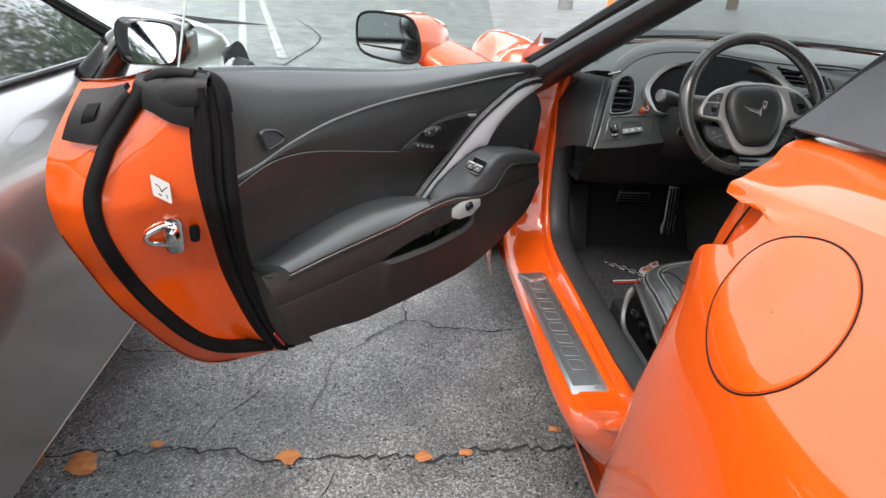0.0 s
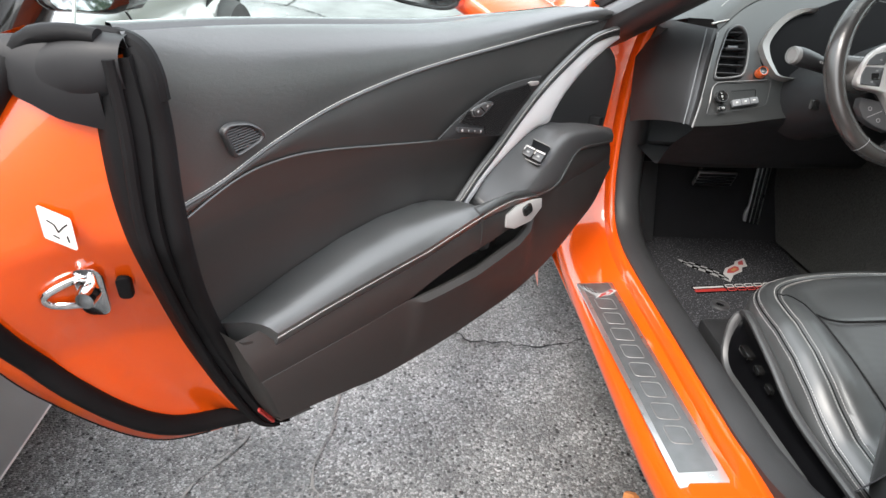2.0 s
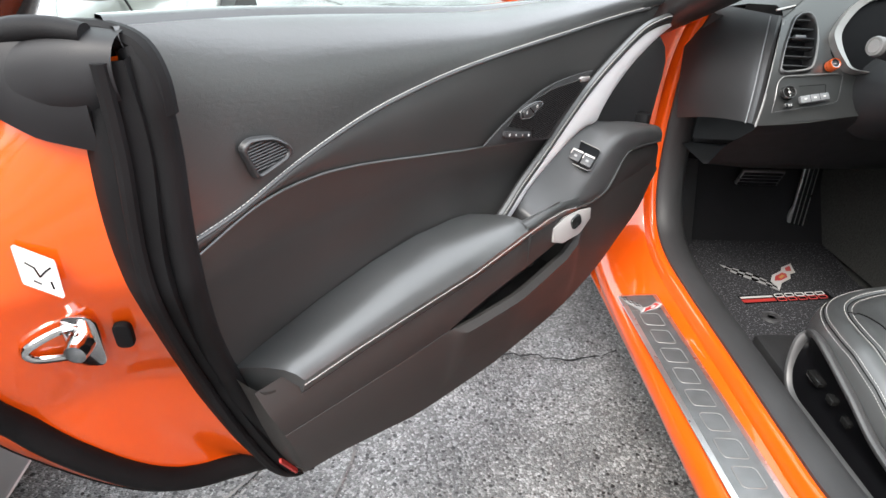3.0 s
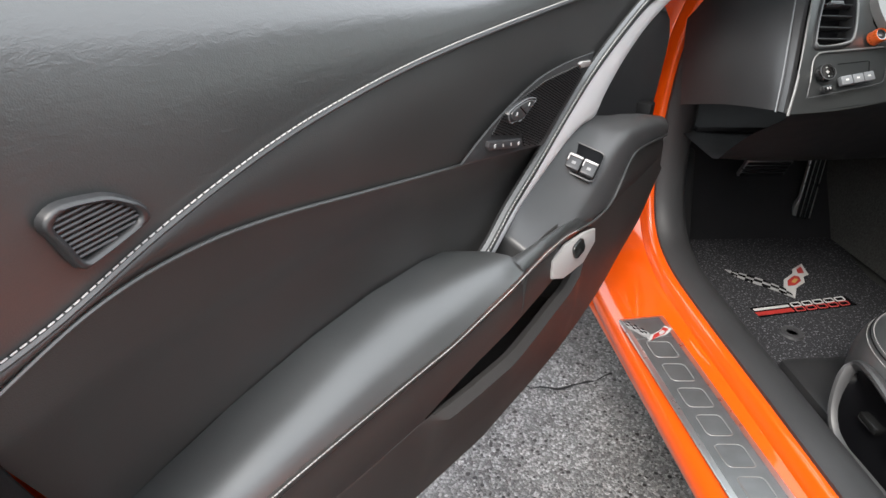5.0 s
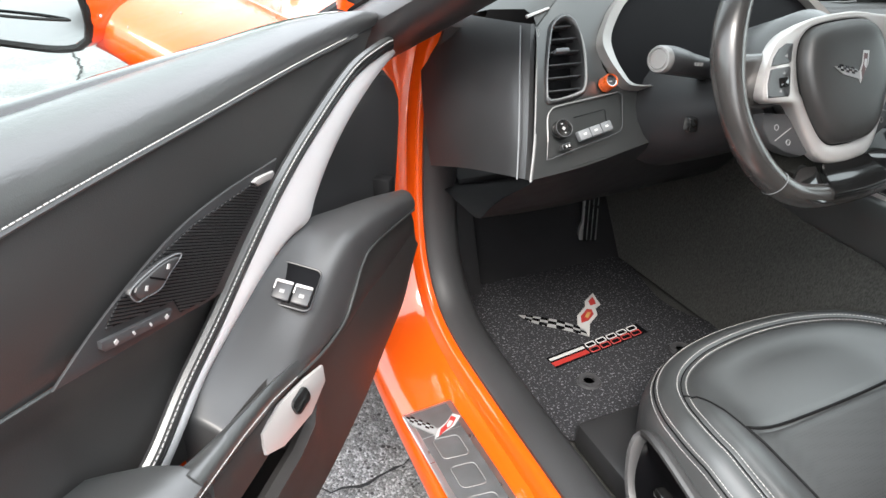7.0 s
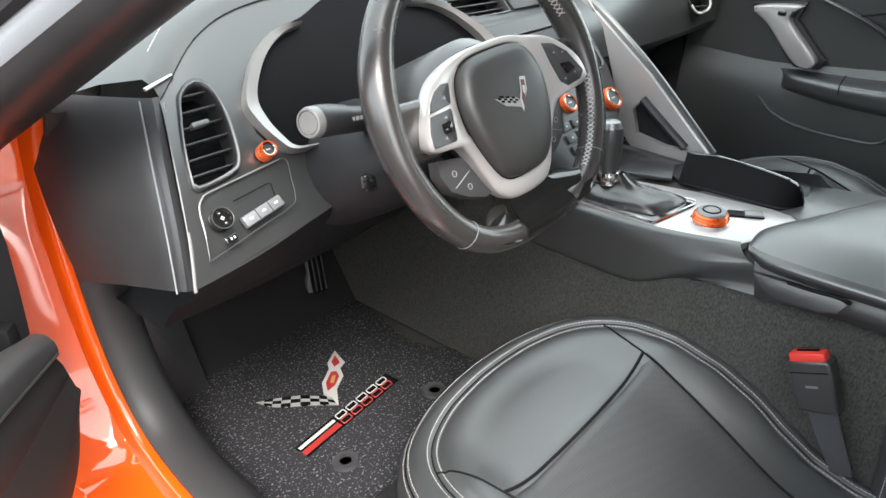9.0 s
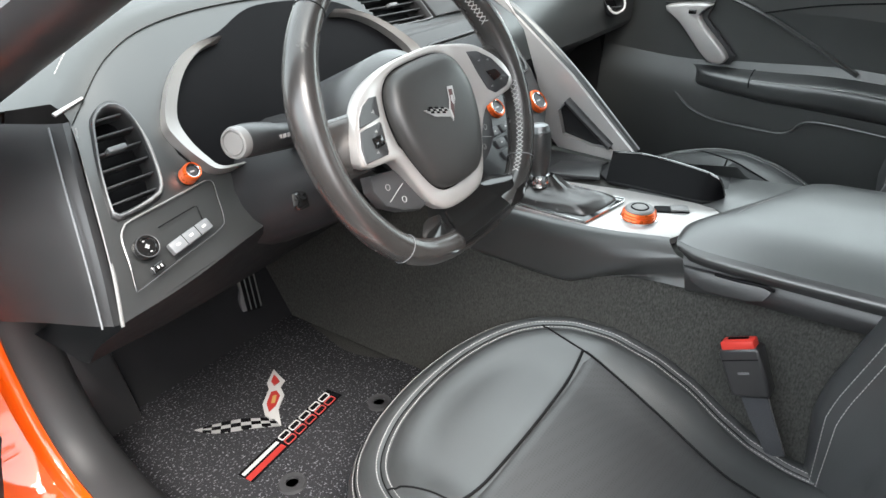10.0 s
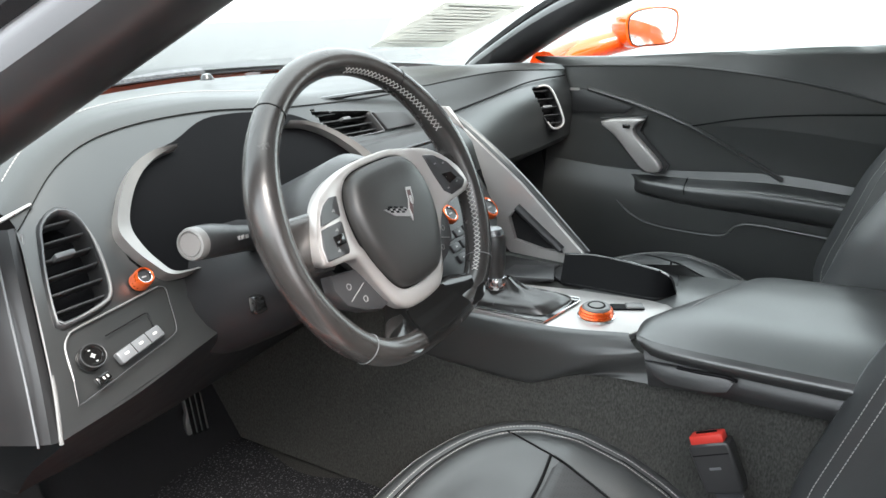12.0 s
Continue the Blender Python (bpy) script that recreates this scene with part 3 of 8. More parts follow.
for sx in (-1, 1):
    pil = spl([(-0.895, 0.52, 0.745), (-0.845, 0.43, 0.80), (-0.745, 0.22, 0.925), (-0.64, 0.0, 1.055), (-0.59, -0.11, 1.12)] if sx < 0 else [(-0.88, 0.72, 0.79), (-0.80, 0.62, 0.845), (-0.66, 0.38, 0.955), (-0.58, 0.20, 1.02), (-0.57, -0.09, 1.12)], 30)
    pb = tube(pil, np.linspace(0.066, 0.044, 30), 16, flat=0.62)
    part("windscreen_pillar", pb if sx < 0 else flipped(pb), PLASTIC, car, "black trimmed windscreen pillar")
    gb2 = tube(pil + np.array((-0.018, 0.035, 0.025)), 0.024, 10)
    part("pillar_seal", gb2 if sx < 0 else flipped(gb2), RUBBER, car, "black rubber pillar seal")
part("header_rail", patch([[(x, y + 0.02, z) for x, y, z in WT], [(x, y - 0.07, z - 0.012) for x, y, z in WT]], 24, 4, 0.03), PLASTIC, car)
TOP = [
    [(-0.60, -0.12, 1.13), (-0.40, -0.08, 1.17), (0, -0.05, 1.185), (0.40, -0.08, 1.17), (0.60, -0.12, 1.13)],
    [(-0.63, -0.40, 1.175), (-0.42, -0.40, 1.215), (0, -0.40, 1.235), (0.42, -0.40, 1.215), (0.63, -0.40, 1.175)],
    [(-0.655, -0.67, 1.16), (-0.46, -0.76, 1.20), (0, -0.80, 1.22), (0.46, -0.76, 1.20), (0.655, -0.67, 1.16)],
    [(-0.69, -0.77, 1.06), (-0.54, -1.00, 1.09), (0, -1.05, 1.12), (0.54, -1.00, 1.09), (0.69, -0.77, 1.06)],
    [(-0.72, -0.70, 0.97), (-0.62, -1.12, 1.00), (0, -1.22, 1.03), (0.62, -1.12, 1.00), (0.72, -0.70, 0.97)],
    [(-0.752, -0.645, 0.895), (-0.70, -1.20, 0.935), (0, -1.32, 0.965), (0.70, -1.20, 0.935), (0.752, -0.645, 0.895)],
]
top_mesh = patch(TOP, 44, 44, 0.012)
cut = [f for f in top_mesh.faces if abs(f.calc_center_median().x) < 0.46 and 0.985 < f.calc_center_median().z < 1.135 and f.calc_center_median().y < -0.8]
bmesh.ops.delete(top_mesh, geom=cut, context="FACES")
part("soft_top", top_mesh, CLOTH, car, "dark grey cloth soft top, closed", 60)
rear_glass = part("rear_window", patch([[(-0.48, -0.93, 1.135), (0, -0.985, 1.16), (0.48, -0.93, 1.135)], [(-0.50, -1.10, 0.975), (0, -1.19, 0.99), (0.50, -1.10, 0.975)]], 16, 8), GLASS, car, "glass rear window in the soft top")
rear_glass.visible_shadow = False
part("soft_top_seal", tube(spl([(-0.60, -0.10, 1.125), (-0.63, -0.40, 1.17), (-0.655, -0.66, 1.155), (-0.685, -0.765, 1.06), (-0.715, -0.70, 0.97), (-0.744, -0.64, 0.893)], 40), 0.016, 8), RUBBER, car)
part("soft_top_seal", flipped(tube(spl([(-0.60, -0.10, 1.125), (-0.63, -0.40, 1.17), (-0.655, -0.66, 1.155), (-0.685, -0.765, 1.06), (-0.715, -0.70, 0.97), (-0.744, -0.64, 0.893)], 40), 0.016, 8)), RUBBER, car)

# round fuel door: a proud disc in a dark groove
fa = axes((-0.9035, -0.930, 0.778), (0.06, -0.99, -0.12), (0.59, -0.06, 0.80))
fn = (fa.to_3x3() @ Vector((0, 0, 1))).normalized()


def on_fender(r, a, lift):
    """A point of the round fuel door, laid onto the fender's surface."""
    q = fa @ Vector((r * math.cos(a), r * math.sin(a), 0.12))
    hit = FENDER.ray_cast(q, -fn)
    return (hit[0] if hit[0] else fa @ Vector((r * math.cos(a), r * math.sin(a), 0))) + fn * lift


th = np.linspace(0, 2 * np.pi, 80, endpoint=False)
part("fuel_door", skin(np.array([[tuple(on_fender(r, a, w)) for a in th] for r, w in ((0.081, -0.004), (0.0805, 0.0016), (0.076, 0.0028), (0.05, 0.003), (0.025, 0.003), (0.001, 0.003))]), closed=True), ORANGE, car, "round orange fuel filler door", 40, True)
part("fuel_door_gap", tube([on_fender(0.0828, a, 0.0002) for a in th], 0.0011, 6, True), RUBBER, car)

# floor, bulkheads and inner walls
part("floor_pan", skin(np.array([[(x, y, 0.185 + (0.25 if y > 0.74 else 0.0) + (0.03 if y < -0.05 else 0)) for x in np.linspace(-0.70, 0.70, 12)] for y in (-0.75, -0.05, -0.04, 0.60)]), 0.01), CARPET, car, "black carpeted floor")
# black where the floor is carpet: footwell shade put into the colour
part("toe_board", skin(np.array([[(x, y, z) for x in np.linspace(-0.70, 0.70, 12)] for y, z in ((0.595, 0.187), (0.64, 0.20), (0.74, 0.32), (0.80, 0.43), (0.95, 0.47))]), 0.01), BLACK, car, "sloping toe board, blackened to stand in for footwell shade")
part("bulkhead", block((1.5, 0.02, 0.7), (0, 0.92, 0.5)), BLACK, car)
part("rear_bulkhead", block((1.3, 0.02, 0.75), (0, -0.72, 0.53)), CARPET, car)

# sill plate with an engraved word, shown as plain outlined shapes
sp = axes((-0.846, -0.028, 0.2665), (0.029, -0.9996, 0.0), (0.9988, 0.029, 0.05))
plate = part("sill_plate", slab(rounded(0.586, 0.081, 0.004), 0.0022, sp, 0.0008), ALU, car, "bright brushed metal sill plate with dark insert")
part("insert", slab(rounded(0.50, 0.062, 0.002), 0.0012, sp @ Matrix.Translation((0.015, 0, 0.0016))), PLATE_GREY, plate)
part("insert_end", slab(rounded(0.052, 0.062, 0.002), 0.0014, sp @ Matrix.Translation((-0.262, 0, 0.0014))), PLATE_GREY, plate)
cx = -0.205
for k in range(8):
    o = rounded(0.040, 0.038 - 0.003 * (k % 2), 0.007)
    t = tube(np.array([sp @ Vector((cx + x + 0.16 * y, y, 0.0030)) for x, y in o]), 0.0009, 5, True)
    part("outlined_letter_shape", t, EDGE, plate)
    cx += 0.056


def crossed_flags(m, size, parent, name="emblem", inner=None):
    """A pair of plain wing shapes: one chequered dark and light, one red with a small block."""
    s = size
    left = [(0, -0.30), (-0.05, -0.18), (-0.62, 0.02), (-0.95, 0.30), (-0.55, 0.22), (-0.10, 0.10), (0.02, -0.02)]
    right = np.array([(0, -0.32), (0.0, 0.0), (0.16, 0.24), (0.27, 0.58), (0.48, 0.54), (0.38, 0.18), (0.24, 0.02), (0.10, -0.16)])
    mid = np.array((0.22, 0.14))
    a = part(name, slab([(x * s, y * s) for x, y in left], 0.002, m), FAINT, parent, "silver and red winged badge")
    part("silver_wing", slab(right * s, 0.002, m), WHITE_INK, a)
    part("red_wing", slab((mid + (right - mid) * np.array((0.66, 0.82))) * s, 0.0024, m), inner or RED, a)
    part("pale_block", slab((mid + (right[2:7] - mid) * np.array((0.42, 0.45))) * s, 0.0028, m), WHITE_INK, a)
    for i in range(7):
        for j in range(3):
            if (i + j) % 2:
                x0, y0 = -0.10 - i * 0.105, 0.03 + i * 0.034 - j * 0.062 + 0.03
                part("chequer", slab([((x0 + dx) * s, (y0 + dy) * s) for dx, dy in ((0, 0), (-0.105, 0.036), (-0.105, 0.09), (0, 0.058))], 0.0026, m), DARK, a)
    return a


crossed_flags(sp @ Matrix.Translation((-0.243, -0.004, 0.003)) @ Matrix.Rotation(radians(55), 4, "Z") @ Matrix.Diagonal((1, 1, 0.5, 1)), 0.060, plate)

# recess in the fender's front end, and the latch in the rear jamb
latch = part("door_latch", block((0.040, 0.022, 0.056), (-0.838, -0.642, 0.592), 0.005), PLASTIC, car, "black door latch in the rear jamb")
part("latch_claw", tube(spl([(-0.856, -0.640, 0.608), (-0.862, -0.630, 0.598), (-0.860, -0.626, 0.584)], 10), 0.0035, 8), BLACK, latch)
part("latch_bumper", block((0.036, 0.018, 0.022), (-0.842, -0.620, 0.528), 0.005), RUBBER, latch)
notch = fend_rows[0][36:160]
part("notch_return", skin(np.stack([notch + np.array(q) for q in ((0, 0, 0), (0.003, 0.0015, 0), (0.014, 0.002, 0), (0.034, 0.002, 0))])), ORANGE, car, "", 50)
part("rear_jamb", patch([[(-0.868, -0.832, 0.847), (-0.874, -0.805, 0.805), (-0.874, -0.778, 0.755), (-0.874, -0.75, 0.70)], [(-0.862, -0.755, 0.838), (-0.861, -0.726, 0.792), (-0.860, -0.709, 0.758), (-0.858, -0.69, 0.70)], [(-0.852, -0.741, 0.836), (-0.851, -0.714, 0.788), (-0.850, -0.698, 0.754), (-0.848, -0.68, 0.70)], [(-0.80, -0.736, 0.836), (-0.80, -0.71, 0.788), (-0.80, -0.694, 0.754), (-0.80, -0.676, 0.70)]], 30, 14), ORANGE, car, "", 60)
part("jamb_seam", tube([(-0.8685, -0.783, 0.838), (-0.868, -0.760, 0.805), (-0.8675, -0.742, 0.774)], 0.0012, 6), RUBBER, car)

# ---- driver's door, wide open ----
DOOR = Matrix(((-0.6542, 0.7563, 0, -0.90), (-0.7563, -0.6542, 0, 0.33), (0, 0, 1, 0), (0, 0, 0, 1)))
ENDFACE = [
    [(0.972, -0.004, 0.872), (0.963, 0, 0.806), (0.966, 0, 0.70), (0.94, 0, 0.588), (0.886, 0, 0.452), (0.837, 0, 0.367), (0.785, 0.0, 0.350)],
    [(0.986, -0.03, 0.868), (0.989, -0.03, 0.804), (0.983, -0.03, 0.72), (0.964, -0.03, 0.629), (0.931, -0.03, 0.518), (0.864, -0.03, 0.374), (0.795, -0.02, 0.335)],
    [(1.012, -0.070, 0.880), (1.038, -0.070, 0.790), (1.044, -0.070, 0.710), (1.020, -0.070, 0.610), (0.978, -0.068, 0.500), (0.904, -0.068, 0.388), (0.814, -0.059, 0.332)],
    [(1.036, -0.110, 0.872), (1.088, -0.110, 0.772), (1.118, -0.115, 0.692), (1.114, -0.092, 0.613), (1.053, -0.077, 0.499), (0.958, -0.072, 0.392), (0.827, -0.062, 0.338)],
    [(1.056, -0.135, 0.866), (1.118, -0.140, 0.760), (1.152, -0.156, 0.669), (1.137, -0.134, 0.610), (1.087, -0.112, 0.505), (0.963, -0.097, 0.362), (0.812, -0.069, 0.316)],
    [(1.090, -0.170, 0.862), (1.152, -0.172, 0.755), (1.160, -0.173, 0.663), (1.145, -0.148, 0.593), (1.083, -0.137, 0.472), (0.953, -0.122, 0.322), (0.801, -0.075, 0.302)],
]
end = patch(ENDFACE, 60, 36)
lip = [(s - 0.004, d - 0.008, z - 0.002) for s, d, z in ENDFACE[5]]
outer = patch([ENDFACE[5], lip, [(1.0, -0.19, 0.855), (1.0, -0.20, 0.76), (1.0, -0.205, 0.66), (0.95, -0.205, 0.55), (0.9, -0.205, 0.42), (0.84, -0.18, 0.30), (0.72, -0.12, 0.300)],
               [(0.55, -0.185, 0.81), (0.55, -0.20, 0.76), (0.55, -0.20, 0.66), (0.55, -0.19, 0.55), (0.52, -0.185, 0.42), (0.5, -0.16, 0.32), (0.48, -0.11, 0.310)],
               [(0.02, -0.11, 0.79), (0.02, -0.12, 0.74), (0.02, -0.12, 0.65), (0.02, -0.115, 0.55), (0.02, -0.11, 0.42), (0.02, -0.09, 0.33), (0.02, -0.07, 0.320)]], 40, 30)
under = patch([[(0.76, -0.11, 0.315), (0.48, -0.11, 0.310), (0.02, -0.07, 0.320)], [(0.79, -0.05, 0.325), (0.5, -0.04, 0.325), (0.06, -0.03, 0.33)], [(0.80, 0.02, 0.37), (0.5, 0.03, 0.352), (0.12, 0.03, 0.38)]], 20, 8)
front = patch([[(0.02, -0.11, 0.79), (0.02, -0.12, 0.55), (0.02, -0.07, 0.320)], [(0.02, -0.05, 0.78), (0.03, -0.05, 0.55), (0.10, -0.02, 0.38)]], 16, 6)
door = part("driver_door", join(end, outer, under, front), ORANGE, car, "wide-open orange door with black leather inner trim", 60, True)
door.matrix_world = DOOR


def strip(q, n=60):
    """A curve on the door's end face, q from its inner edge (0) to the outer skin (5)."""
    rows = np.stack([spl(c, n) for c in ENDFACE])
    i = min(int(q), 4)
    return rows[i] + (rows[i + 1] - rows[i]) * (q - i)


part("inner_seal", skin(np.stack([strip(0.0)[:56] + (0.0, 0.004, 0), strip(0.15)[:56] + (0.006, 0.014, 0), strip(0.5)[:56] + (0.012, 0.012, 0), strip(0.85)[:56] + (0.012, 0.010, 0), strip(1.1)[:56] + (0.004, 0.004, 0), strip(1.15)[:56]])), RUBBER, door, "thick black rubber door seal", 50, True)
part("outer_lip_gap", tube(strip(4.72)[20:54] + np.array((0.003, 0.002, 0)), 0.0010, 6), RUBBER, door)
part("inner_seal_fill", tube(spl([(0.966, -0.010, 0.876), (0.962, -0.002, 0.85), (0.958, 0.002, 0.80), (0.956, 0.003, 0.72), (0.944, 0.004, 0.62), (0.916, 0.005, 0.53), (0.872, 0.005, 0.43)], 40), np.interp(np.linspace(0, 1, 40), [0, 0.1, 0.8, 1], [0.010, 0.014, 0.012, 0.006]), 10), RUBBER, door, "", 60)
part("seal_top", tube(spl([(1.010, -0.066, 0.879), (0.992, -0.044, 0.8845), (0.974, -0.022, 0.884), (0.962, -0.006, 0.876), (0.957, 0.002, 0.856), (0.956, 0.004, 0.83)], 30), np.linspace(0.006, 0.011, 30), 10), RUBBER, door)
part("inner_seal_bead", tube(strip(0.45)[:56] + np.array((0.015, 0.014, 0)), np.interp(np.arange(56), (0, 48, 55), (0.006, 0.006, 0.002)), 8), RUBBER, door)


def face_at(q, u):
    """A point on the door's end face: q across it, u from the top (0) to the bottom (1)."""
    p, k = strip(q, 120), u * 119
    i = min(int(k), 118)
    return p[i] + (p[i + 1] - p[i]) * (k - i)


WU = np.linspace(0.012, 1, 70)
WQ = np.interp(WU, [0, 0.03, 0.1, 0.16, 0.26, 0.5, 1], [2.25, 2.5, 2.8, 3.0, 3.0, 3.0, 3.0])
ws = np.vstack([[(0.985, -0.022, 0.886), (0.998, -0.045, 0.887), (1.014, -0.070, 0.882)], [face_at(q, u) for q, u in zip(WQ, WU)]])
part("weather_strip", tube(spl(ws, 90) + np.array((0.006, 0.004, 0)), np.interp(np.linspace(0, 1, 90), [0, 0.10, 1], [0.008, 0.0150, 0.0150]), 12, flat=0.85), RUBBER, door, "black foam weather strip round the door edge")


def face_plate(qs, top, low, out, n=12):
    """A plate lying on the end face between two levels that change across it."""
    k = np.linspace(0, 1, n)
    return np.stack([[face_at(q, top + (np.interp(q, low[0], low[1]) - top) * v) + np.array(out) * (0.35 + 0.65 * math.sin(math.pi * min(1, 0.15 + v * 0.8))) for v in k] for q in qs])


capg = face_plate(np.linspace(0.85, 2.72, 16), 0.0, ([0.85, 1.05, 1.55, 2.2, 2.72], [0.125, 0.122, 0.112, 0.080, 0.03]), (0.011, 0.009, 0.004))
part("corner_cap", skin(capg, 0.006), BLACK, door, "black moulded cap at the door's upper rear corner", 50, True)
padg = face_plate(np.linspace(2.9, 4.62, 16), 0.020, ([2.9, 3.02, 3.45, 4.3, 4.62], [0.040, 0.066, 0.144, 0.128, 0.120]), (0.013, 0.010, 0.002))
part("door_handle_pad", skin(padg, 0.008), BLACK, door, "black recessed release pad in the door edge", 50, True)
part("release_slot", skin(face_plate(np.linspace(3.75, 4.2, 6), 0.044, ([3.7, 4.3], [0.100, 0.100]), (0.0215, 0.0170, 0.003), 6), 0.003), RUBBER, door, "", 50, True)
st = axes((1.041, -0.060, 0.702), (-0.70, 0.60, -0.30), (0.05, -0.08, 0.99))
sticker = part("warning_label", slab([(-0.019, 0.025), (0.009, 0.019), (0.0105, 0.017), (0.021, -0.011), (0.020, -0.013), (-0.008, -0.007), (-0.0095, -0.005), (-0.0205, 0.023)], 0.0008, st), PAPER, door, "small white information label")
for pts in (((-0.010, 0.012), (-0.003, 0.009), (0.002, 0.002)), ((0.002, 0.002), (0.005, 0.008), (0.008, 0.012)), ((-0.002, -0.002), (0.004, -0.004)), ((0.010, 0.0), (0.013, -0.006))):
    part("label_mark", tube([st @ Vector((x, y, 0.0009)) for x, y in pts], 0.0008, 4), DARK, sticker)
lk = axes((1.022, -0.064, 0.628), (-0.70, 0.71, 0), (0.14, -0.16, 0.97))
base = part("striker", slab(rounded(0.030, 0.056, 0.010), 0.004, lk, 0.0015), CHROME, door, "shiny chrome door striker loop")
sd, sv2 = np.array((0.93, -0.30, 0.10)), np.array((0.0, 0.0, 1.0))
part("striker_loop", tube(spl([np.array((1.022, -0.064, 0.628)) + sd * a + sv2 * b for a, b in ((0.0, 0.018), (0.020, 0.014), (0.042, 0.004), (0.047, -0.003), (0.040, -0.010), (0.020, -0.013), (0.0, -0.015))], 26), 0.0042, 10), CHROME, base)
part("striker_bolt", turned([(0.0, 0.022), (0.009, 0.020), (0.011, 0.010), (0.012, 0.0), (0, 0)], 16, lk @ pose(0, 0.002, 0.004, 0, 0, 0)), CHROME, base)
bp = axes((0.994, -0.047, 0.630), (-0.75, 0.66, 0), (0.10, -0.10, 0.99))
part("rubber_bumper", slab(rounded(0.016, 0.026, 0.006), 0.008, bp, 0.003), RUBBER, door, "small black rubber stop")

# inner trim panels, upper to lower; each lies between two seams
BELT = [(0.975, -0.010, 0.890), (0.87, -0.034, 0.881), (0.77, -0.044, 0.872), (0.51, -0.048, 0.849), (0.335, -0.048, 0.845), (0.115, -0.040, 0.843), (0.0, -0.026, 0.836), (-0.045, -0.016, 0.827)]
USEAM = [(0.947, -0.002, 0.717), (0.895, -0.003, 0.730), (0.83, -0.005, 0.753), (0.757, -0.007, 0.773), (0.69, -0.009, 0.785), (0.594, -0.010, 0.796), (0.477, -0.010, 0.803), (0.33, -0.012, 0.807), (0.15, -0.016, 0.811), (-0.04, -0.016, 0.813)]
LSEAM = [(0.945, -0.002, 0.701), (0.876, -0.002, 0.728), (0.815, -0.003, 0.735), (0.748, -0.003, 0.73), (0.645, -0.004, 0.712), (0.524, -0.007, 0.690), (0.36, -0.010, 0.665), (0.20, -0.012, 0.665)]
ARMIN = [(0.918, 0.0, 0.565), (0.86, -0.012, 0.567), (0.784, -0.018, 0.580), (0.70, -0.02, 0.594), (0.62, -0.022, 0.599), (0.545, -0.026, 0.594), (0.48, -0.032, 0.574), (0.38, -0.016, 0.565), (0.28, -0.017, 0.560)]


def rolled(a, b, n=16, m=70):
    """A surface that rolls from a flat-lying upper edge a to an upright lower edge b."""
    pa, pb = spl(a, m), spl(b, m)
    rows = [pa + np.array((0, -0.016, -0.003))]
    for k in np.linspace(0, math.pi / 2, n):
        even_k = k / (math.pi / 2)
        q = pa + (pb - pa) * (0.5 * (1 - math.cos(k)) ** 1.3 + 0.5 * even_k**1.2)
        q[:, 1] = pa[:, 1] + (pb[:, 1] - pa[:, 1]) * (0.5 * math.sin(k) + 0.5 * even_k) + 0.004 * math.sin(2 * k)
        rows.append(q)
    return np.stack(rows)


part("upper_trim", skin(rolled(BELT, USEAM)), TRIM_LEATHER, door, "black leather upper door trim", 50)
# leather edge in seal black: its shadow is put into the colour
part("rear_trim_edge", patch([[(0.972, -0.014, 0.888), (0.963, -0.004, 0.84), (0.962, 0.002, 0.79), (0.966, 0.002, 0.70), (0.94, 0.002, 0.588), (0.918, 0.004, 0.545)], [(0.955, -0.022, 0.884), (0.945, -0.012, 0.84), (0.940, -0.006, 0.79), (0.940, -0.004, 0.71), (0.930, -0.002, 0.61), (0.905, 0.0, 0.55)]], 40, 4), RUBBER, door)
part("corner_cover", patch([[(0.945, -0.030, 0.880), (0.960, -0.048, 0.880), (0.985, -0.070, 0.878), (1.005, -0.088, 0.872)], [(0.962, -0.014, 0.8875), (0.980, -0.034, 0.889), (1.002, -0.056, 0.885), (1.018, -0.078, 0.878)], [(0.981, 0.000, 0.884), (0.998, -0.019, 0.884), (1.016, -0.043, 0.879), (1.031, -0.066, 0.871)], [(0.9885, 0.005, 0.870), (1.006, -0.014, 0.868), (1.023, -0.039, 0.862), (1.038, -0.062, 0.854)], [(0.986, 0.004, 0.850), (1.005, -0.014, 0.846), (1.022, -0.040, 0.838), (1.038, -0.063, 0.834)], [(0.976, -0.004, 0.832), (0.996, -0.022, 0.828), (1.012, -0.046, 0.822), (1.028, -0.070, 0.820)]], 20, 24, 0.0), BLACK, door, "black rubber cover at the door's top rear corner", 60, True)
part("middle_trim", patch([USEAM, LSEAM], 60, 12, 0.0, lambda u, v: 0.004 * np.sin(np.pi * v) - 0.002), LEATHER_LO, door, "black leather middle door trim", 50)
part("inset_trim", patch([LSEAM, [tuple((np.array(a) + np.array(b)) / 2 + np.array((0, -0.012, 0))) for a, b in zip(spl(LSEAM, 8), spl(ARMIN, 8))], ARMIN, [(a, b + 0.004, c - 0.05) for a, b, c in ARMIN]], 60, 26), LEATHER_LO, door, "black concave leather door inset", 50)
part("seam_piping", tube(spl(USEAM, 80)[:76] + np.array((0, 0.002, 0)), 0.0022, 6), LEATHER, door)
part("seam_stitching", stitches(spl(USEAM, 80)[:74] + np.array((0, 0.0035, 0.0035)), 0.005, 0.0036, 0.0006), THREAD, door, "grey seam stitching")
part("lower_seam", tube(spl(LSEAM, 80)[:56] + np.array((0, 0.0005, 0)), 0.0014, 6), LEATHER, door)

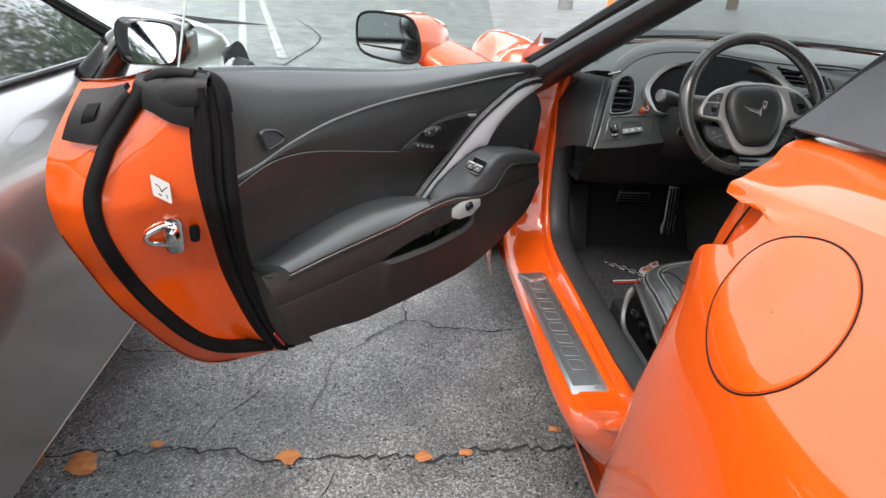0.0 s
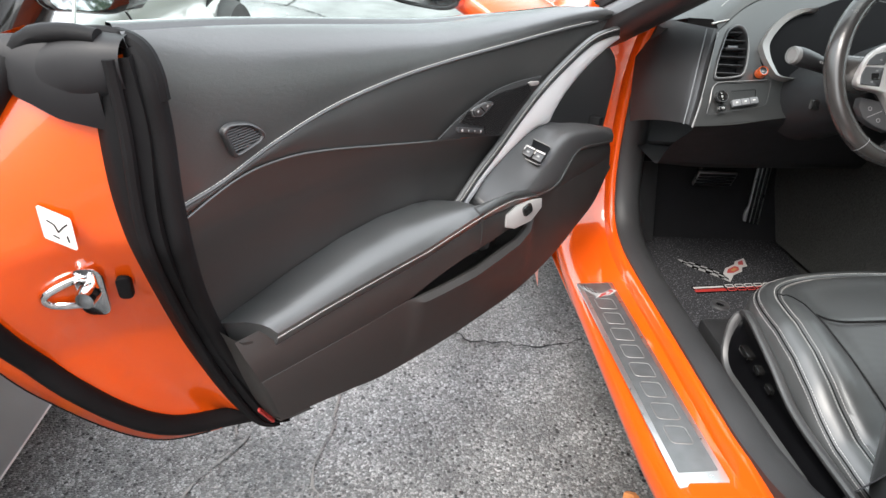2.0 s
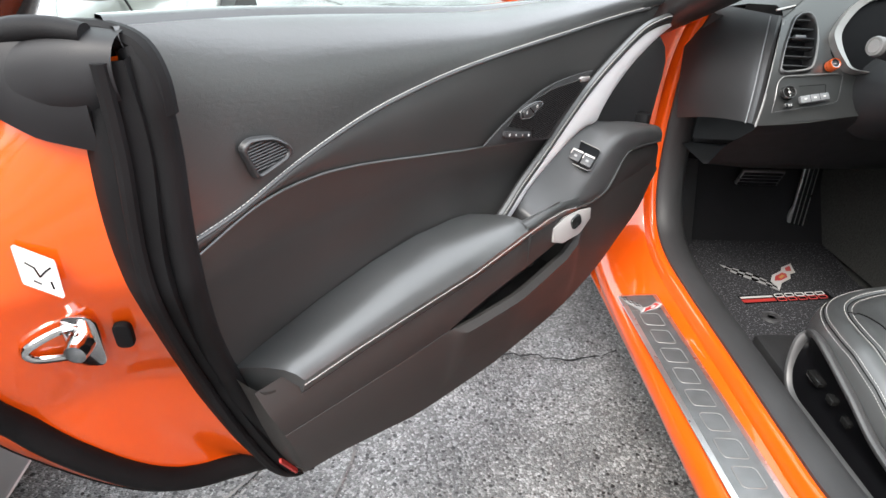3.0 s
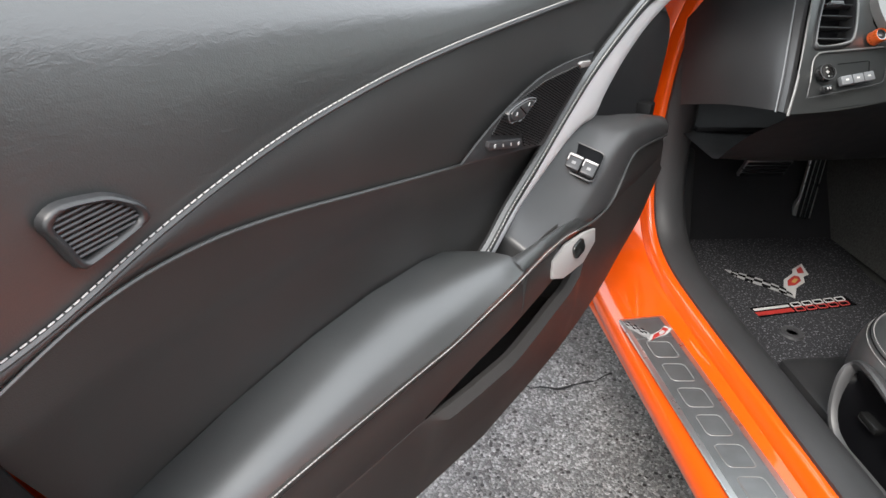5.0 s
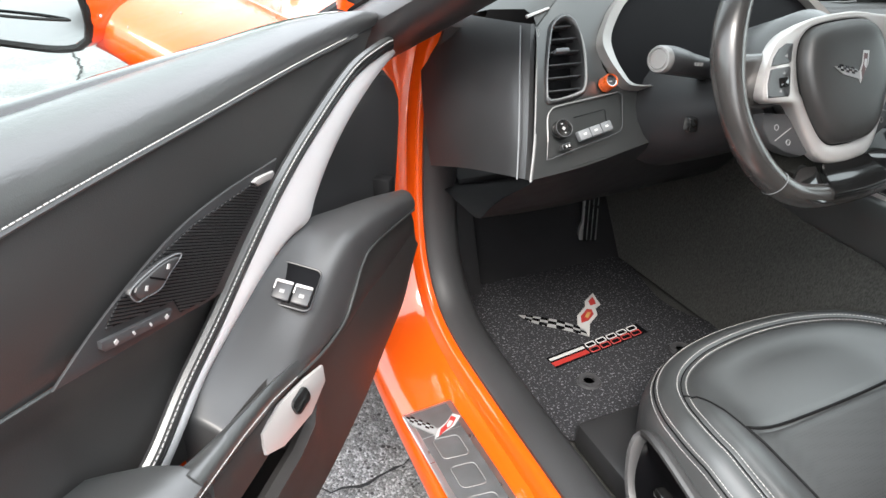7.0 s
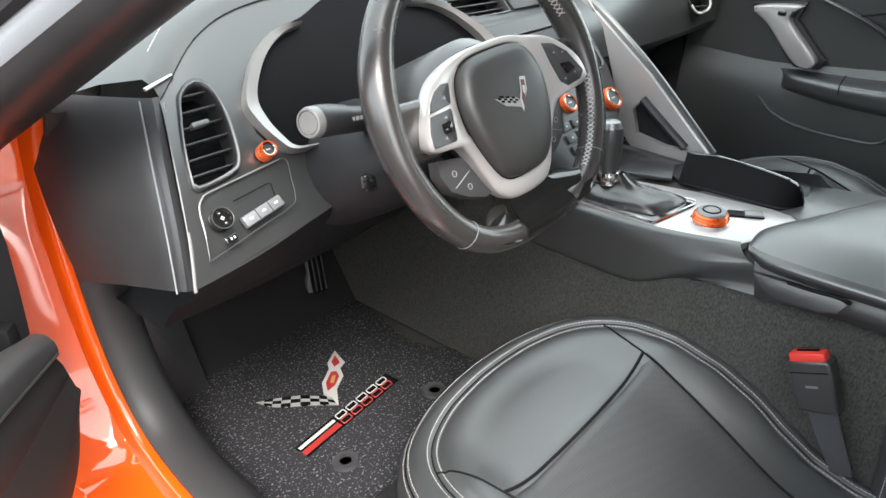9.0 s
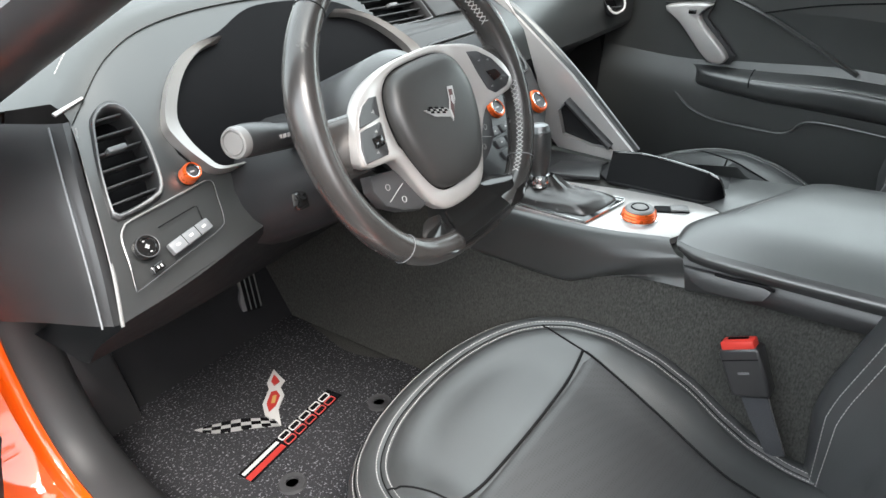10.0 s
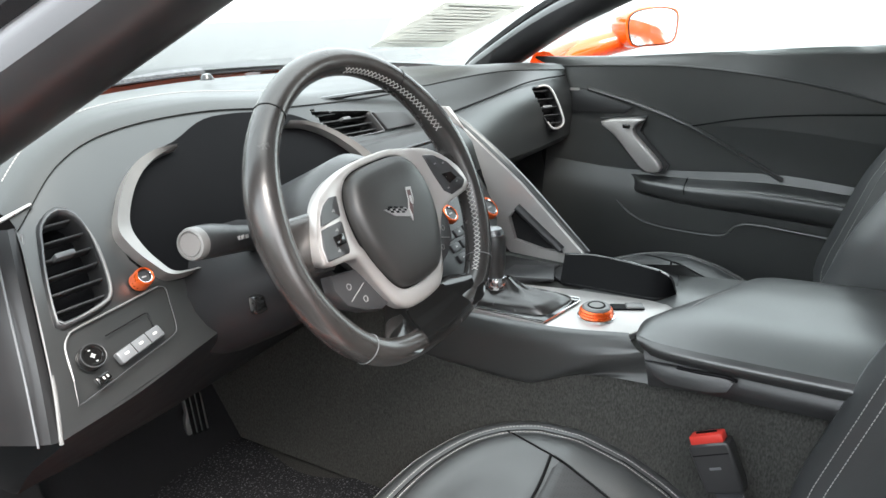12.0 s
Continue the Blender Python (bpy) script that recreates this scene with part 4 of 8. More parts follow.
# armrest
def arm_rows(s0, s1, front=None):
    """Rows of the padded top from its inner edge to its outer side; front gives how far the pad's nose leans back at the inner edge."""
    rows = []
    u = np.linspace(0, 1, 46)
    for f, dz, dd in ((0.0, -0.05, 0), (0.0, -0.006, 0), (0.03, 0.0, 0), (0.2, 0.003, 0), (0.5, 0.006, 0), (0.75, 0.004, 0), (0.9, -0.001, 0), (1, -0.008, 0.001), (1, -0.014, 0), (1, -0.022, -0.002), (1, -0.032, -0.006), (1, -0.040, -0.020)):
        end = s1 + (front * (1 - f) ** 1.6 if front else 0)
        s = s0 + (end - s0) * u
        if front:
            inz = np.interp(-s, [-0.918, -0.86, -0.784, -0.70, -0.62, -0.545, -0.46], [0.563, 0.567, 0.580, 0.594, 0.599, 0.592, 0.574])
            ind = np.interp(-s, [-0.92, -0.86, -0.784, -0.60, -0.46], [-0.004, -0.014, -0.02, -0.022, -0.032])
        else:
            inz = np.interp(-s, [-0.48, -0.26], [0.568, 0.545])
            ind = np.interp(-s, [-0.48, -0.46, -0.40, -0.26], [0.012, 0.020, 0.026, 0.034])
        otz = np.interp(-s, [-0.92, -0.73, -0.6, -0.5, -0.413, -0.36, -0.315, -0.26], [0.566, 0.573, 0.576, 0.582, 0.582, 0.577, 0.567, 0.552])
        out = np.interp(s, [0.26, 0.36, 0.6, 0.92], [0.042, 0.046, 0.059, 0.062]) + dd
        tip = np.clip((s - 0.80) / 0.12, 0, 1)
        row = np.stack([s - 0.045 * f * tip, ind + (out - ind) * f, inz + (otz - inz) * f + dz], 1)
        if front:
            row = np.concatenate([row, [row[-1] + np.array(q) for q in ((-0.0022, 0, -0.0006), (-0.0038, 0, -0.0026), (-0.0044, 0, -0.006), (-0.004, 0, -0.05))]])
        rows.append(row)
    return np.stack(rows)


ar = arm_rows(0.922, 0.467, 0.040)
arm = skin(ar)
arm.verts.ensure_lookup_table()
bmesh.ops.contextual_create(arm, geom=[arm.verts[k * ar.shape[1]] for k in range(ar.shape[0])])
part("armrest", arm, LEATHER, door, "padded black leather armrest", 50)
pull = arm_rows(0.474, 0.26)
part("pull_handle", skin(pull), LEATHER, door, "narrow black leather pull ahead of the armrest", 50)
part("lower_rear_trim", patch([[(0.928, 0.004, 0.566), (0.890, 0.004, 0.455), (0.842, 0.004, 0.365), (0.77, 0.004, 0.343)], [(0.922, 0.044, 0.560), (0.892, 0.040, 0.475), (0.852, 0.026, 0.388), (0.80, 0.026, 0.375)], [(0.905, 0.050, 0.555), (0.872, 0.046, 0.475), (0.838, 0.030, 0.39), (0.79, 0.030, 0.386)]], 24, 8), LOWER, door, "", 60)
part("top_cap", patch([[(1.094, -0.172, 0.868), (1.07, -0.14, 0.868), (1.045, -0.11, 0.876), (1.02, -0.085, 0.888)], [(1.04, -0.18, 0.862), (1.02, -0.14, 0.866), (1.0, -0.11, 0.87), (0.985, -0.085, 0.872)], [(0.95, -0.20, 0.86), (0.95, -0.15, 0.864), (0.95, -0.11, 0.868), (0.95, -0.09, 0.868)]], 16, 8), ORANGE, door, "", 60, True)
part("armrest_stitching", stitches(np.concatenate([ar[8, :-4], pull[8, 2:]]) + np.array((0, 0.001, 0.0)), 0.0045, 0.0036, 0.0006), THREAD, door)

# lower panel with the map pocket
def lower_rows():
    s0 = np.linspace(0, 1, 90)
    top = spl([(0.926, 0.058, 0.548), (0.7, 0.0585, 0.553), (0.5, 0.0525, 0.562), (0.36, 0.044, 0.557), (0.26, 0.043, 0.547), (0.213, 0.045, 0.552), (0.152, 0.040, 0.589), (0.10, 0.040, 0.595), (-0.028, 0.036, 0.574)], 90)
    bot = spl([(0.855, 0.030, 0.385), (0.80, 0.034, 0.383), (0.73, 0.038, 0.374), (0.65, 0.040, 0.363), (0.47, 0.040, 0.358), (0.30, 0.040, 0.359), (0.17, 0.040, 0.385), (0.08, 0.036, 0.412), (0.0, 0.035, 0.446), (-0.045, 0.035, 0.505)], 90)
    s = top[:, 0]
    zt = np.interp(-s, [-0.63, -0.60, -0.55, -0.50, -0.40, -0.36, -0.32, -0.285], [0.496, 0.501, 0.508, 0.512, 0.510, 0.511, 0.520, 0.538])
    zb = np.interp(-s, [-0.63, -0.60, -0.56, -0.47, -0.40, -0.345, -0.31, -0.285], [0.492, 0.488, 0.484, 0.477, 0.477, 0.479, 0.492, 0.536])
    on = np.clip((0.625 - s) / 0.02, 0, 1) * np.clip((s - 0.285) / 0.02, 0, 1)
    out = lambda z, d: np.stack([top[:, 0] + (bot[:, 0] - top[:, 0]) * np.clip((top[:, 2] - z) / (top[:, 2] - bot[:, 2]), 0, 1), d, z], 1)
    d0 = top[:, 1]
    rows = [top + np.array((0, -0.014, 0.012)), out((top[:, 2] * 0.8 + zt * 0.2), d0 - 0.001), out((top[:, 2] + zt) / 2, d0 + 0.001), out(zt, d0 + 0.001), out(zt - 0.002, d0 - 0.064 * on), out(zb - 0.060 * on + 0.004, d0 - 0.060 * on), out(zb - 0.056 * on + 0.003, d0 - 0.010 * on), out(zb + 0.002, d0 + 0.001 - 0.003 * on), out(zb + 0.004 * on, d0 + 0.001 + 0.004 * on), out(zb - 0.004, d0 + 0.001 + 0.012 * on), out(zb - 0.016, d0 + 0.001 + 0.008 * on)]
    for f in (0.35, 0.65, 0.9, 1.0):
        a = rows[10]
        rows.append(a + (bot - a) * f + np.array((0, 0.004 * math.sin(math.pi * f), 0)))
    rows.append(bot + np.array((0, -0.03, -0.004)))
    return np.stack(rows)


lowr = lower_rows()
part("lower_trim", skin(lowr), LOWER, door, "black lower door panel with map pocket", 45)
part("red_reflector", slab(rounded(0.042, 0.006, 0.002), 0.003, axes((0.866, 0.016, 0.395), (-0.55, 0.0, -0.83), (0.6, 0.7, -0.3))), RED, door, "thin red reflector at the door's lower corner")

# silver blade, switch pod, speaker
FL = [(0.484, -0.004, 0.545), (0.452, 0.0, 0.564), (0.404, -0.002, 0.596), (0.350, -0.002, 0.629), (0.291, -0.002, 0.668), (0.226, -0.002, 0.707), (0.152, -0.002, 0.740), (0.052, -0.002, 0.774), (-0.03, 0.0, 0.783), (-0.06, 0.0, 0.782)]
FR = [(0.458, -0.014, 0.530), (0.432, -0.012, 0.552), (0.402, -0.012, 0.574), (0.378, -0.012, 0.592), (0.335, -0.012, 0.611), (0.292, -0.012, 0.627), (0.256, -0.012, 0.639), (0.217, -0.012, 0.647), (0.175, -0.012, 0.648), (0.156, -0.012, 0.668), (0.115, -0.012, 0.699), (0.055, -0.012, 0.730), (-0.02, -0.012, 0.756), (-0.075, -0.010, 0.772)]


def blade_rows():
    a, b = spl(FL, 70), spl(FR, 70)
    rows = [a + np.array((0, -0.014, 0)), a + np.array((0, -0.003, 0)), a * 0.8 + b * 0.2 + np.array((0, 0.001, 0)), a * 0.5 + b * 0.5 + np.array((0, 0.004, 0)), a * 0.16 + b * 0.84 + np.array((0, 0.0065, 0)), b + np.array((0, 0.004, -0.001)), b + np.array((0, -0.014, -0.004))]
    return np.stack(rows)


part("silver_blade", skin(blade_rows()), BLADE, door, "sweeping satin silver pull trim", 60)
pipe = spl([(s + 0.009, d - 0.001, z + 0.011) for s, d, z in FL], 60)
part("blade_piping", tube(pipe, 0.0060, 8), LEATHER, door)
part("blade_edge", tube(spl([(s + 0.004, d - 0.004, z + 0.004) for s, d, z in FL], 60), 0.0068, 8), LEATHER_LO, door)
part("blade_stitching", stitches(pipe + np.array((0.001, 0.0055, 0.002)), 0.005, 0.0036, 0.0006), THREAD, door)
part("inner_fin_panel", skin(np.array([[(s0 + (s1 - s0) * k, -0.024 + 0.022 * k, z0 + (z1 - z0) * k) for k in np.linspace(0, 1, 12)] for (s0, z0), (s1, z1) in (((0.22, 0.600), (-0.062, 0.58)), ((0.18, 0.645), (-0.072, 0.63)), ((0.145, 0.685), (-0.080, 0.68)), ((0.115, 0.712), (-0.080, 0.71)), ((0.06, 0.742), (-0.062, 0.738)), ((0.0, 0.758), (-0.035, 0.754)))]), 0.008), PLASTIC, door, "black fin panel behind the pull", 60)


def pod_rows():
    """The switch pod: a ramp from the blade to a soft edge, then a side that falls to the lower panel."""
    s = np.linspace(0.404, -0.028, 60)
    at = lambda pts: np.stack([s, np.interp(-s, [-p[0] for p in pts], [p[1] for p in pts]), np.interp(-s, [-p[0] for p in pts], [p[2] for p in pts])], 1)
    raw = [
        [(0.445, -0.014, 0.530), (0.405, -0.016, 0.566), (0.389, -0.016, 0.582), (0.357, -0.016, 0.598), (0.306, -0.016, 0.620), (0.248, -0.016, 0.640), (0.203, -0.016, 0.648), (0.157, -0.014, 0.642), (0.10, -0.004, 0.630), (0.045, 0.006, 0.618), (-0.028, 0.016, 0.598)],
        [(0.445, -0.008, 0.535), (0.408, -0.009, 0.566), (0.389, -0.009, 0.581), (0.357, -0.009, 0.595), (0.306, -0.008, 0.615), (0.248, -0.008, 0.635), (0.203, -0.008, 0.644), (0.157, -0.006, 0.640), (0.10, 0.004, 0.634), (0.045, 0.012, 0.622), (-0.028, 0.022, 0.602)],
        [(0.445, 0.012, 0.540), (0.412, 0.012, 0.562), (0.395, 0.012, 0.566), (0.357, 0.012, 0.577), (0.306, 0.012, 0.592), (0.27, 0.012, 0.604), (0.232, 0.012, 0.621), (0.19, 0.014, 0.635), (0.15, 0.018, 0.638), (0.10, 0.024, 0.633), (0.04, 0.028, 0.620), (-0.028, 0.032, 0.600)],
        [(0.445, 0.032, 0.545), (0.40, 0.033, 0.556), (0.345, 0.034, 0.563), (0.306, 0.034, 0.572), (0.266, 0.034, 0.590), (0.234, 0.034, 0.607), (0.20, 0.035, 0.627), (0.170, 0.036, 0.636), (0.118, 0.037, 0.631), (0.03, 0.038, 0.613), (-0.028, 0.037, 0.594)],
        [(0.445, 0.038, 0.545), (0.40, 0.039, 0.553), (0.345, 0.040, 0.560), (0.306, 0.040, 0.565), (0.266, 0.040, 0.580), (0.234, 0.041, 0.594), (0.20, 0.042, 0.612), (0.170, 0.043, 0.624), (0.118, 0.043, 0.622), (0.03, 0.042, 0.605), (-0.028, 0.040, 0.588)],
        [(0.445, 0.034, 0.540), (0.37, 0.038, 0.546), (0.315, 0.042, 0.556), (0.27, 0.046, 0.551), (0.213, 0.047, 0.552), (0.185, 0.046, 0.572), (0.152, 0.043, 0.592), (0.116, 0.044, 0.599), (-0.028, 0.040, 0.577)],
        [(0.445, 0.020, 0.530), (0.37, 0.024, 0.536), (0.315, 0.030, 0.546), (0.27, 0.034, 0.541), (0.213, 0.036, 0.541), (0.185, 0.036, 0.560), (0.152, 0.034, 0.580), (0.116, 0.034, 0.588), (-0.028, 0.032, 0.567)],
    ]
    rows = np.stack([at(r) for r in raw])
    for _ in range(3):
        rows[:, 1:-1] = 0.25 * rows[:, :-2] + 0.5 * rows[:, 1:-1] + 0.25 * rows[:, 2:]
    cols = [spl(rows[:, j], 26) for j in range(60)]
    return np.stack([cols[0] + np.array((0.006, -0.004, -0.06)), cols[0] + np.array((0.005, -0.001, -0.008)), cols[0] + np.array((0.003, 0, -0.002))] + cols, 1)


part("switch_pod", skin(pod_rows()), POD, door, "black soft plastic window switch pod", 60)
sw = axes((0.253, 0.015, 0.6125), (-0.22, 0.93, -0.25), (-0.86, -0.05, 0.50))
well = part("switch_well", slab(rounded(0.042, 0.046, 0.006), 0.0022, sw, 0.0006), NEAR_BLACK, door, fix=True)
part("well_edge", tube([sw @ Vector((x, y, 0.0022)) for x, y in rounded(0.043, 0.047, 0.007)], 0.0012, 6, True), PLASTIC, well)
for k in (-1, 1):
    b = part("window_switch", block((0.0185, 0.020, 0.008), (0.0100 * k, -0.0105, 0.005), 0.002, sw), BUTTON, door, "window switch with chrome edge")
    part("chrome_edge", block((0.0178, 0.0032, 0.004), (0.0100 * k, -0.0015, 0.0085), 0.001, sw), SILVER, b)
    part("chrome_edge", block((0.0018, 0.010, 0.003), (0.0100 * k - 0.0085, -0.006, 0.0085), 0.0006, sw), SILVER, b)
    part("switch_mark", block((0.005, 0.004, 0.0006), (0.0100 * k, -0.012, 0.0093), 0, sw), FAINT, b)
bz = axes((0.338, 0.0500, 0.534), (-0.90, 0.03, 0.18), (-0.2, -0.25, 0.95))
bez = part("release_bezel", slab([(-0.052, -0.002), (-0.044, 0.017), (-0.011, 0.019), (0.030, 0.009), (0.057, -0.001), (0.050, -0.016), (0.014, -0.024), (-0.032, -0.015)], 0.004, bz, 0.0012), SILVER, door, "silver bezel of the door release")
part("release_button", slab(rounded(0.026, 0.018, 0.006), 0.004, bz @ Matrix.Translation((0.010, 0.0, 0.003)), 0.0015), GLOSS, bez)
part("panel_crease", tube(spl([(0.315, 0.045, 0.552), (0.262, 0.0475, 0.547), (0.213, 0.0475, 0.551), (0.185, 0.047, 0.570), (0.152, 0.044, 0.590), (0.116, 0.0445, 0.598), (-0.024, 0.041, 0.577)], 40), 0.0016, 6), LEATHER, door)

# speaker triangle with mirror and memory controls
TRI = [tuple(p[:2]) for p in spl([(0.526, 0.695, 0), (0.485, 0.714, 0), (0.438, 0.730, 0), (0.383, 0.743, 0), (0.322, 0.747, 0), (0.241, 0.745, 0)], 20)] + [(0.252, 0.728), (0.30, 0.697), (0.350, 0.662)]
TM = Matrix(((1, 0, 0, 0), (0, 0, 1, 0.0), (0, 1, 0, 0), (0, 0, 0, 1)))
part("speaker_panel", slab(TRI, 0.0022, TM, 0.0006), PLASTIC, door, "black ribbed speaker panel with seat and mirror buttons", fix=True)
tp = np.array([(0.4765, 0.7097), (0.4604, 0.7225), (0.4239, 0.7318), (0.3701, 0.7385), (0.286, 0.7383), (0.2733, 0.7243), (0.3184, 0.6965), (0.3608, 0.669), (0.371, 0.6684), (0.4044, 0.677), (0.4085, 0.6903)])
part("grille_recess", slab([tuple(p) for p in tp], 0.0008, TM @ Matrix.Translation((0, 0, 0.0022))), RUBBER, door, fix=True)
rd_, rn = np.array((0.903, 0.43)), np.array((-0.43, 0.903))
ta, tc = tp @ rd_, tp @ rn
for w in np.arange(tc.min() + 0.001, tc.max(), 0.0026):
    e = [ta[i] + (ta[i - 1] - ta[i]) * (w - tc[i]) / (tc[i - 1] - tc[i]) for i in range(len(tp)) if (tc[i] - w) * (tc[i - 1] - w) < 0]
    e.sort()
    for q0, q1 in zip(e[::2], e[1::2]):
        ends = [rd_ * q + rn * w for q in (q0, q1)]
        part("grille_rib", tube([(p[0], 0.0034, p[1]) for p in ends], 0.0009, 5), PLASTIC, door)
LOCK = [(0.4516, 0.7239), (0.4466, 0.7276), (0.432, 0.7298), (0.4152, 0.7305), (0.3996, 0.7275), (0.3979, 0.7242), (0.4114, 0.7184), (0.4246, 0.7121), (0.4387, 0.714), (0.4467, 0.7151)]
lc = np.mean(LOCK, 0)
lm = TM @ Matrix.Translation((lc[0], lc[1], 0.0025))
grown = lambda k: [tuple(p) for p in (ring(LOCK, 40)[:, :2] - lc) * k]
mbt = part("lock_buttons", slab(grown(1.06), 0.0042, lm, 0.0012), PLASTIC, door, "black door lock rocker", fix=True)
part("lock_rocker", slab(grown(0.90), 0.0062, lm, 0.0014), POD, mbt, fix=True)
part("split_line", tube([lm @ Vector((x, y, 0.0063)) for x, y in ((0.0070, 0.0050), (-0.0072, -0.0052))], 0.0008, 5), NEAR_BLACK, mbt)
part("rocker_rim", tube([lm @ Vector((*q, 0.0044)) for q in grown(1.05)], 0.0006, 5, True), GREYBTN, mbt)
for cx, cy in ((0.0125, -0.0010), (-0.0125, 0.0030)):
    part("mark", slab([(cx - 0.0022, cy + 0.0012), (cx, cy + 0.0022), (cx + 0.0020, cy - 0.0008), (cx - 0.0004, cy - 0.0022)], 0.0067, lm), WHITE_INK, mbt, fix=True)
MEM = [(0.4848, 0.7055), (0.4162, 0.6887), (0.4146, 0.6858), (0.4228, 0.6814), (0.4828, 0.6962), (0.4854, 0.7000)]
sbt = part("memory_buttons", slab(MEM, 0.0038, TM @ Matrix.Translation((0, 0, 0.0022)), 0.0010), BUTTON, door, "row of seat memory buttons", fix=True)
for k in range(4):
    part("mark", slab(rounded(0.0016 + 0.0018 * (k in (0, 3)), 0.0034, 0.0006), 0.0006, TM @ Matrix.Translation((0.4735 - 0.0168 * k, 0.6980 - 0.0040 * k, 0.0060)) @ Matrix.Rotation(radians(-20), 4, "Z")), WHITE_INK, sbt, fix=True)
part("speaker_badge", slab([(0.2879, 0.7402), (0.2798, 0.7414), (0.2541, 0.7378), (0.2525, 0.7344), (0.2586, 0.7318), (0.2805, 0.7339)], 0.003, TM @ Matrix.Translation((0, 0, 0.0022)), 0.0008), SILVER, door, "small silver speaker badge", fix=True)
# small vent in the upper trim
VENT_OUT = 0.003
VT = [(s - 0.010, d, z + 0.003) for s, d, z in ((0.900, 0, 0.783), (0.891, 0, 0.788), (0.873, 0, 0.786), (0.864, 0, 0.783), (0.852, 0, 0.775), (0.847, 0, 0.768), (0.850, 0, 0.763), (0.870, 0, 0.756), (0.885, 0, 0.752), (0.889, 0, 0.754), (0.896, 0, 0.770), (0.900, 0, 0.778))]
vo = ring(VT, 48)
vc = vo.mean(0)
vent = [(1.04, -0.004), (1.0, -0.0005), (0.97, 0.0015), (0.90, 0.0022), (0.82, 0.0012), (0.78, -0.0008), (0.77, -0.004), (0.02, -0.004)]
vt = part("trim_vent", skin(np.stack([vc + (vo - vc) * k + np.array((0, d + VENT_OUT, 0)) for k, d in vent]), closed=True), PLASTIC, door, "small slotted vent", 60, True)
part("vent_hole", skin(np.stack([vc + (vo - vc) * k + np.array((0, VENT_OUT - 0.0035, 0)) for k in (0.22, 0.02)]), closed=True), DARK, vt)
va = radians(173.7)
ux, uz = math.cos(va), math.sin(va)
loop = (vo - vc)[:, (0, 2)] * 0.79
along, across = loop @ np.array((ux, uz)), loop @ np.array((-uz, ux))
for w in np.linspace(across.min(), across.max(), 11)[1:-1]:
    e = [along[i] + (along[(i + 1) % 48] - along[i]) * (w - across[i]) / (across[(i + 1) % 48] - across[i]) for i in range(48) if (across[i] - w) * (across[(i + 1) % 48] - w) < 0]
    if len(e) == 2:
        c = [vc + np.array((ux * q - uz * w, VENT_OUT - 0.0014, uz * q + ux * w)) for q in e]
        part("vent_rib", tube(c, 0.0009, 6), BUTTON, vt)

# belt strip, glass and outer mirror
bel = spl(BELT, 50)
lift = np.array((0, 0, 1)) * (0.007 * np.clip((bel[:, :1] - 0.22) / 0.35, 0, 1))
part("belt_seal", skin(np.stack([bel + np.array((0, -0.008, -0.006)), bel + np.array((0, -0.011, -0.003)) + lift * 0.7, bel + np.array((0, -0.014, -0.002)) + lift, bel + np.array((0, -0.022, -0.002)) + lift, bel + np.array((0, -0.026, -0.010)), bel + np.array((0, -0.028, -0.03))])), GLOSS, door, "black belt-line seal", 50)
part("belt_top", skin(np.stack([bel + np.array((0, -0.045, -0.05)), bel + np.array((0, -0.058, -0.036)), bel + np.array((0, -0.075, -0.036)), bel + np.array((0, -0.11, -0.046)), bel + np.array((0, -0.145, -0.07))])), ORANGE, door, "", 50)
GL = [(0.985, 0.86), (0.05, 0.815), (0.075, 0.88), (0.115, 0.935), (0.165, 0.99), (0.25, 1.05), (0.40, 1.11), (0.60, 1.145), (0.80, 1.15), (0.965, 1.13)]
gla = part("door_window", slab(GL, 0.004, Matrix(((1, 0, 0, 0), (0, 0.22, 1, -0.268), (0, 1, 0, 0), (0, 0, 0, 1)))), GLASS, door, "raised frameless side window", fix=True)
gla.visible_shadow = False
part("glass_edge", tube([(0.9855, 0.22 * 0.862 - 0.266, 0.862), (0.9655, 0.22 * 1.13 - 0.266, 1.13)], 0.0016, 6), mat("pale_glass_edge", (0.50, 0.56, 0.53), 0.2, 0, 0.5), gla)
mh = [
    [(0.235, -0.19, 0.835), (0.235, -0.21, 0.925), (0.235, -0.30, 0.94), (0.235, -0.39, 0.93), (0.235, -0.405, 0.88), (0.235, -0.385, 0.835), (0.235, -0.29, 0.822)],
    [(0.17, -0.185, 0.832), (0.16, -0.21, 0.926), (0.15, -0.30, 0.942), (0.15, -0.385, 0.928), (0.15, -0.40, 0.88), (0.15, -0.38, 0.838), (0.16, -0.29, 0.822)],
    [(0.11, -0.20, 0.84), (0.09, -0.22, 0.91), (0.08, -0.29, 0.925), (0.085, -0.35, 0.915), (0.085, -0.365, 0.88), (0.085, -0.35, 0.85), (0.10, -0.28, 0.838)],
    [(0.07, -0.24, 0.865), (0.065, -0.25, 0.885), (0.06, -0.28, 0.892), (0.06, -0.31, 0.89), (0.06, -0.315, 0.88), (0.06, -0.31, 0.87), (0.065, -0.28, 0.862)],
]
side_mirror = part("door_mirror", skin(np.stack([ring(c, 32) for c in mh]), closed=True, caps=True), ORANGE, door, "orange door mirror with dark rim", 60, True)
foot = [(-0.31, 0.872, 0.145, 0.070, 0.030), (-0.25, 0.858, 0.140, 0.082, 0.032), (-0.19, 0.836, 0.125, 0.096, 0.036), (-0.14, 0.812, 0.110, 0.108, 0.040), (-0.09, 0.785, 0.10, 0.115, 0.045)]
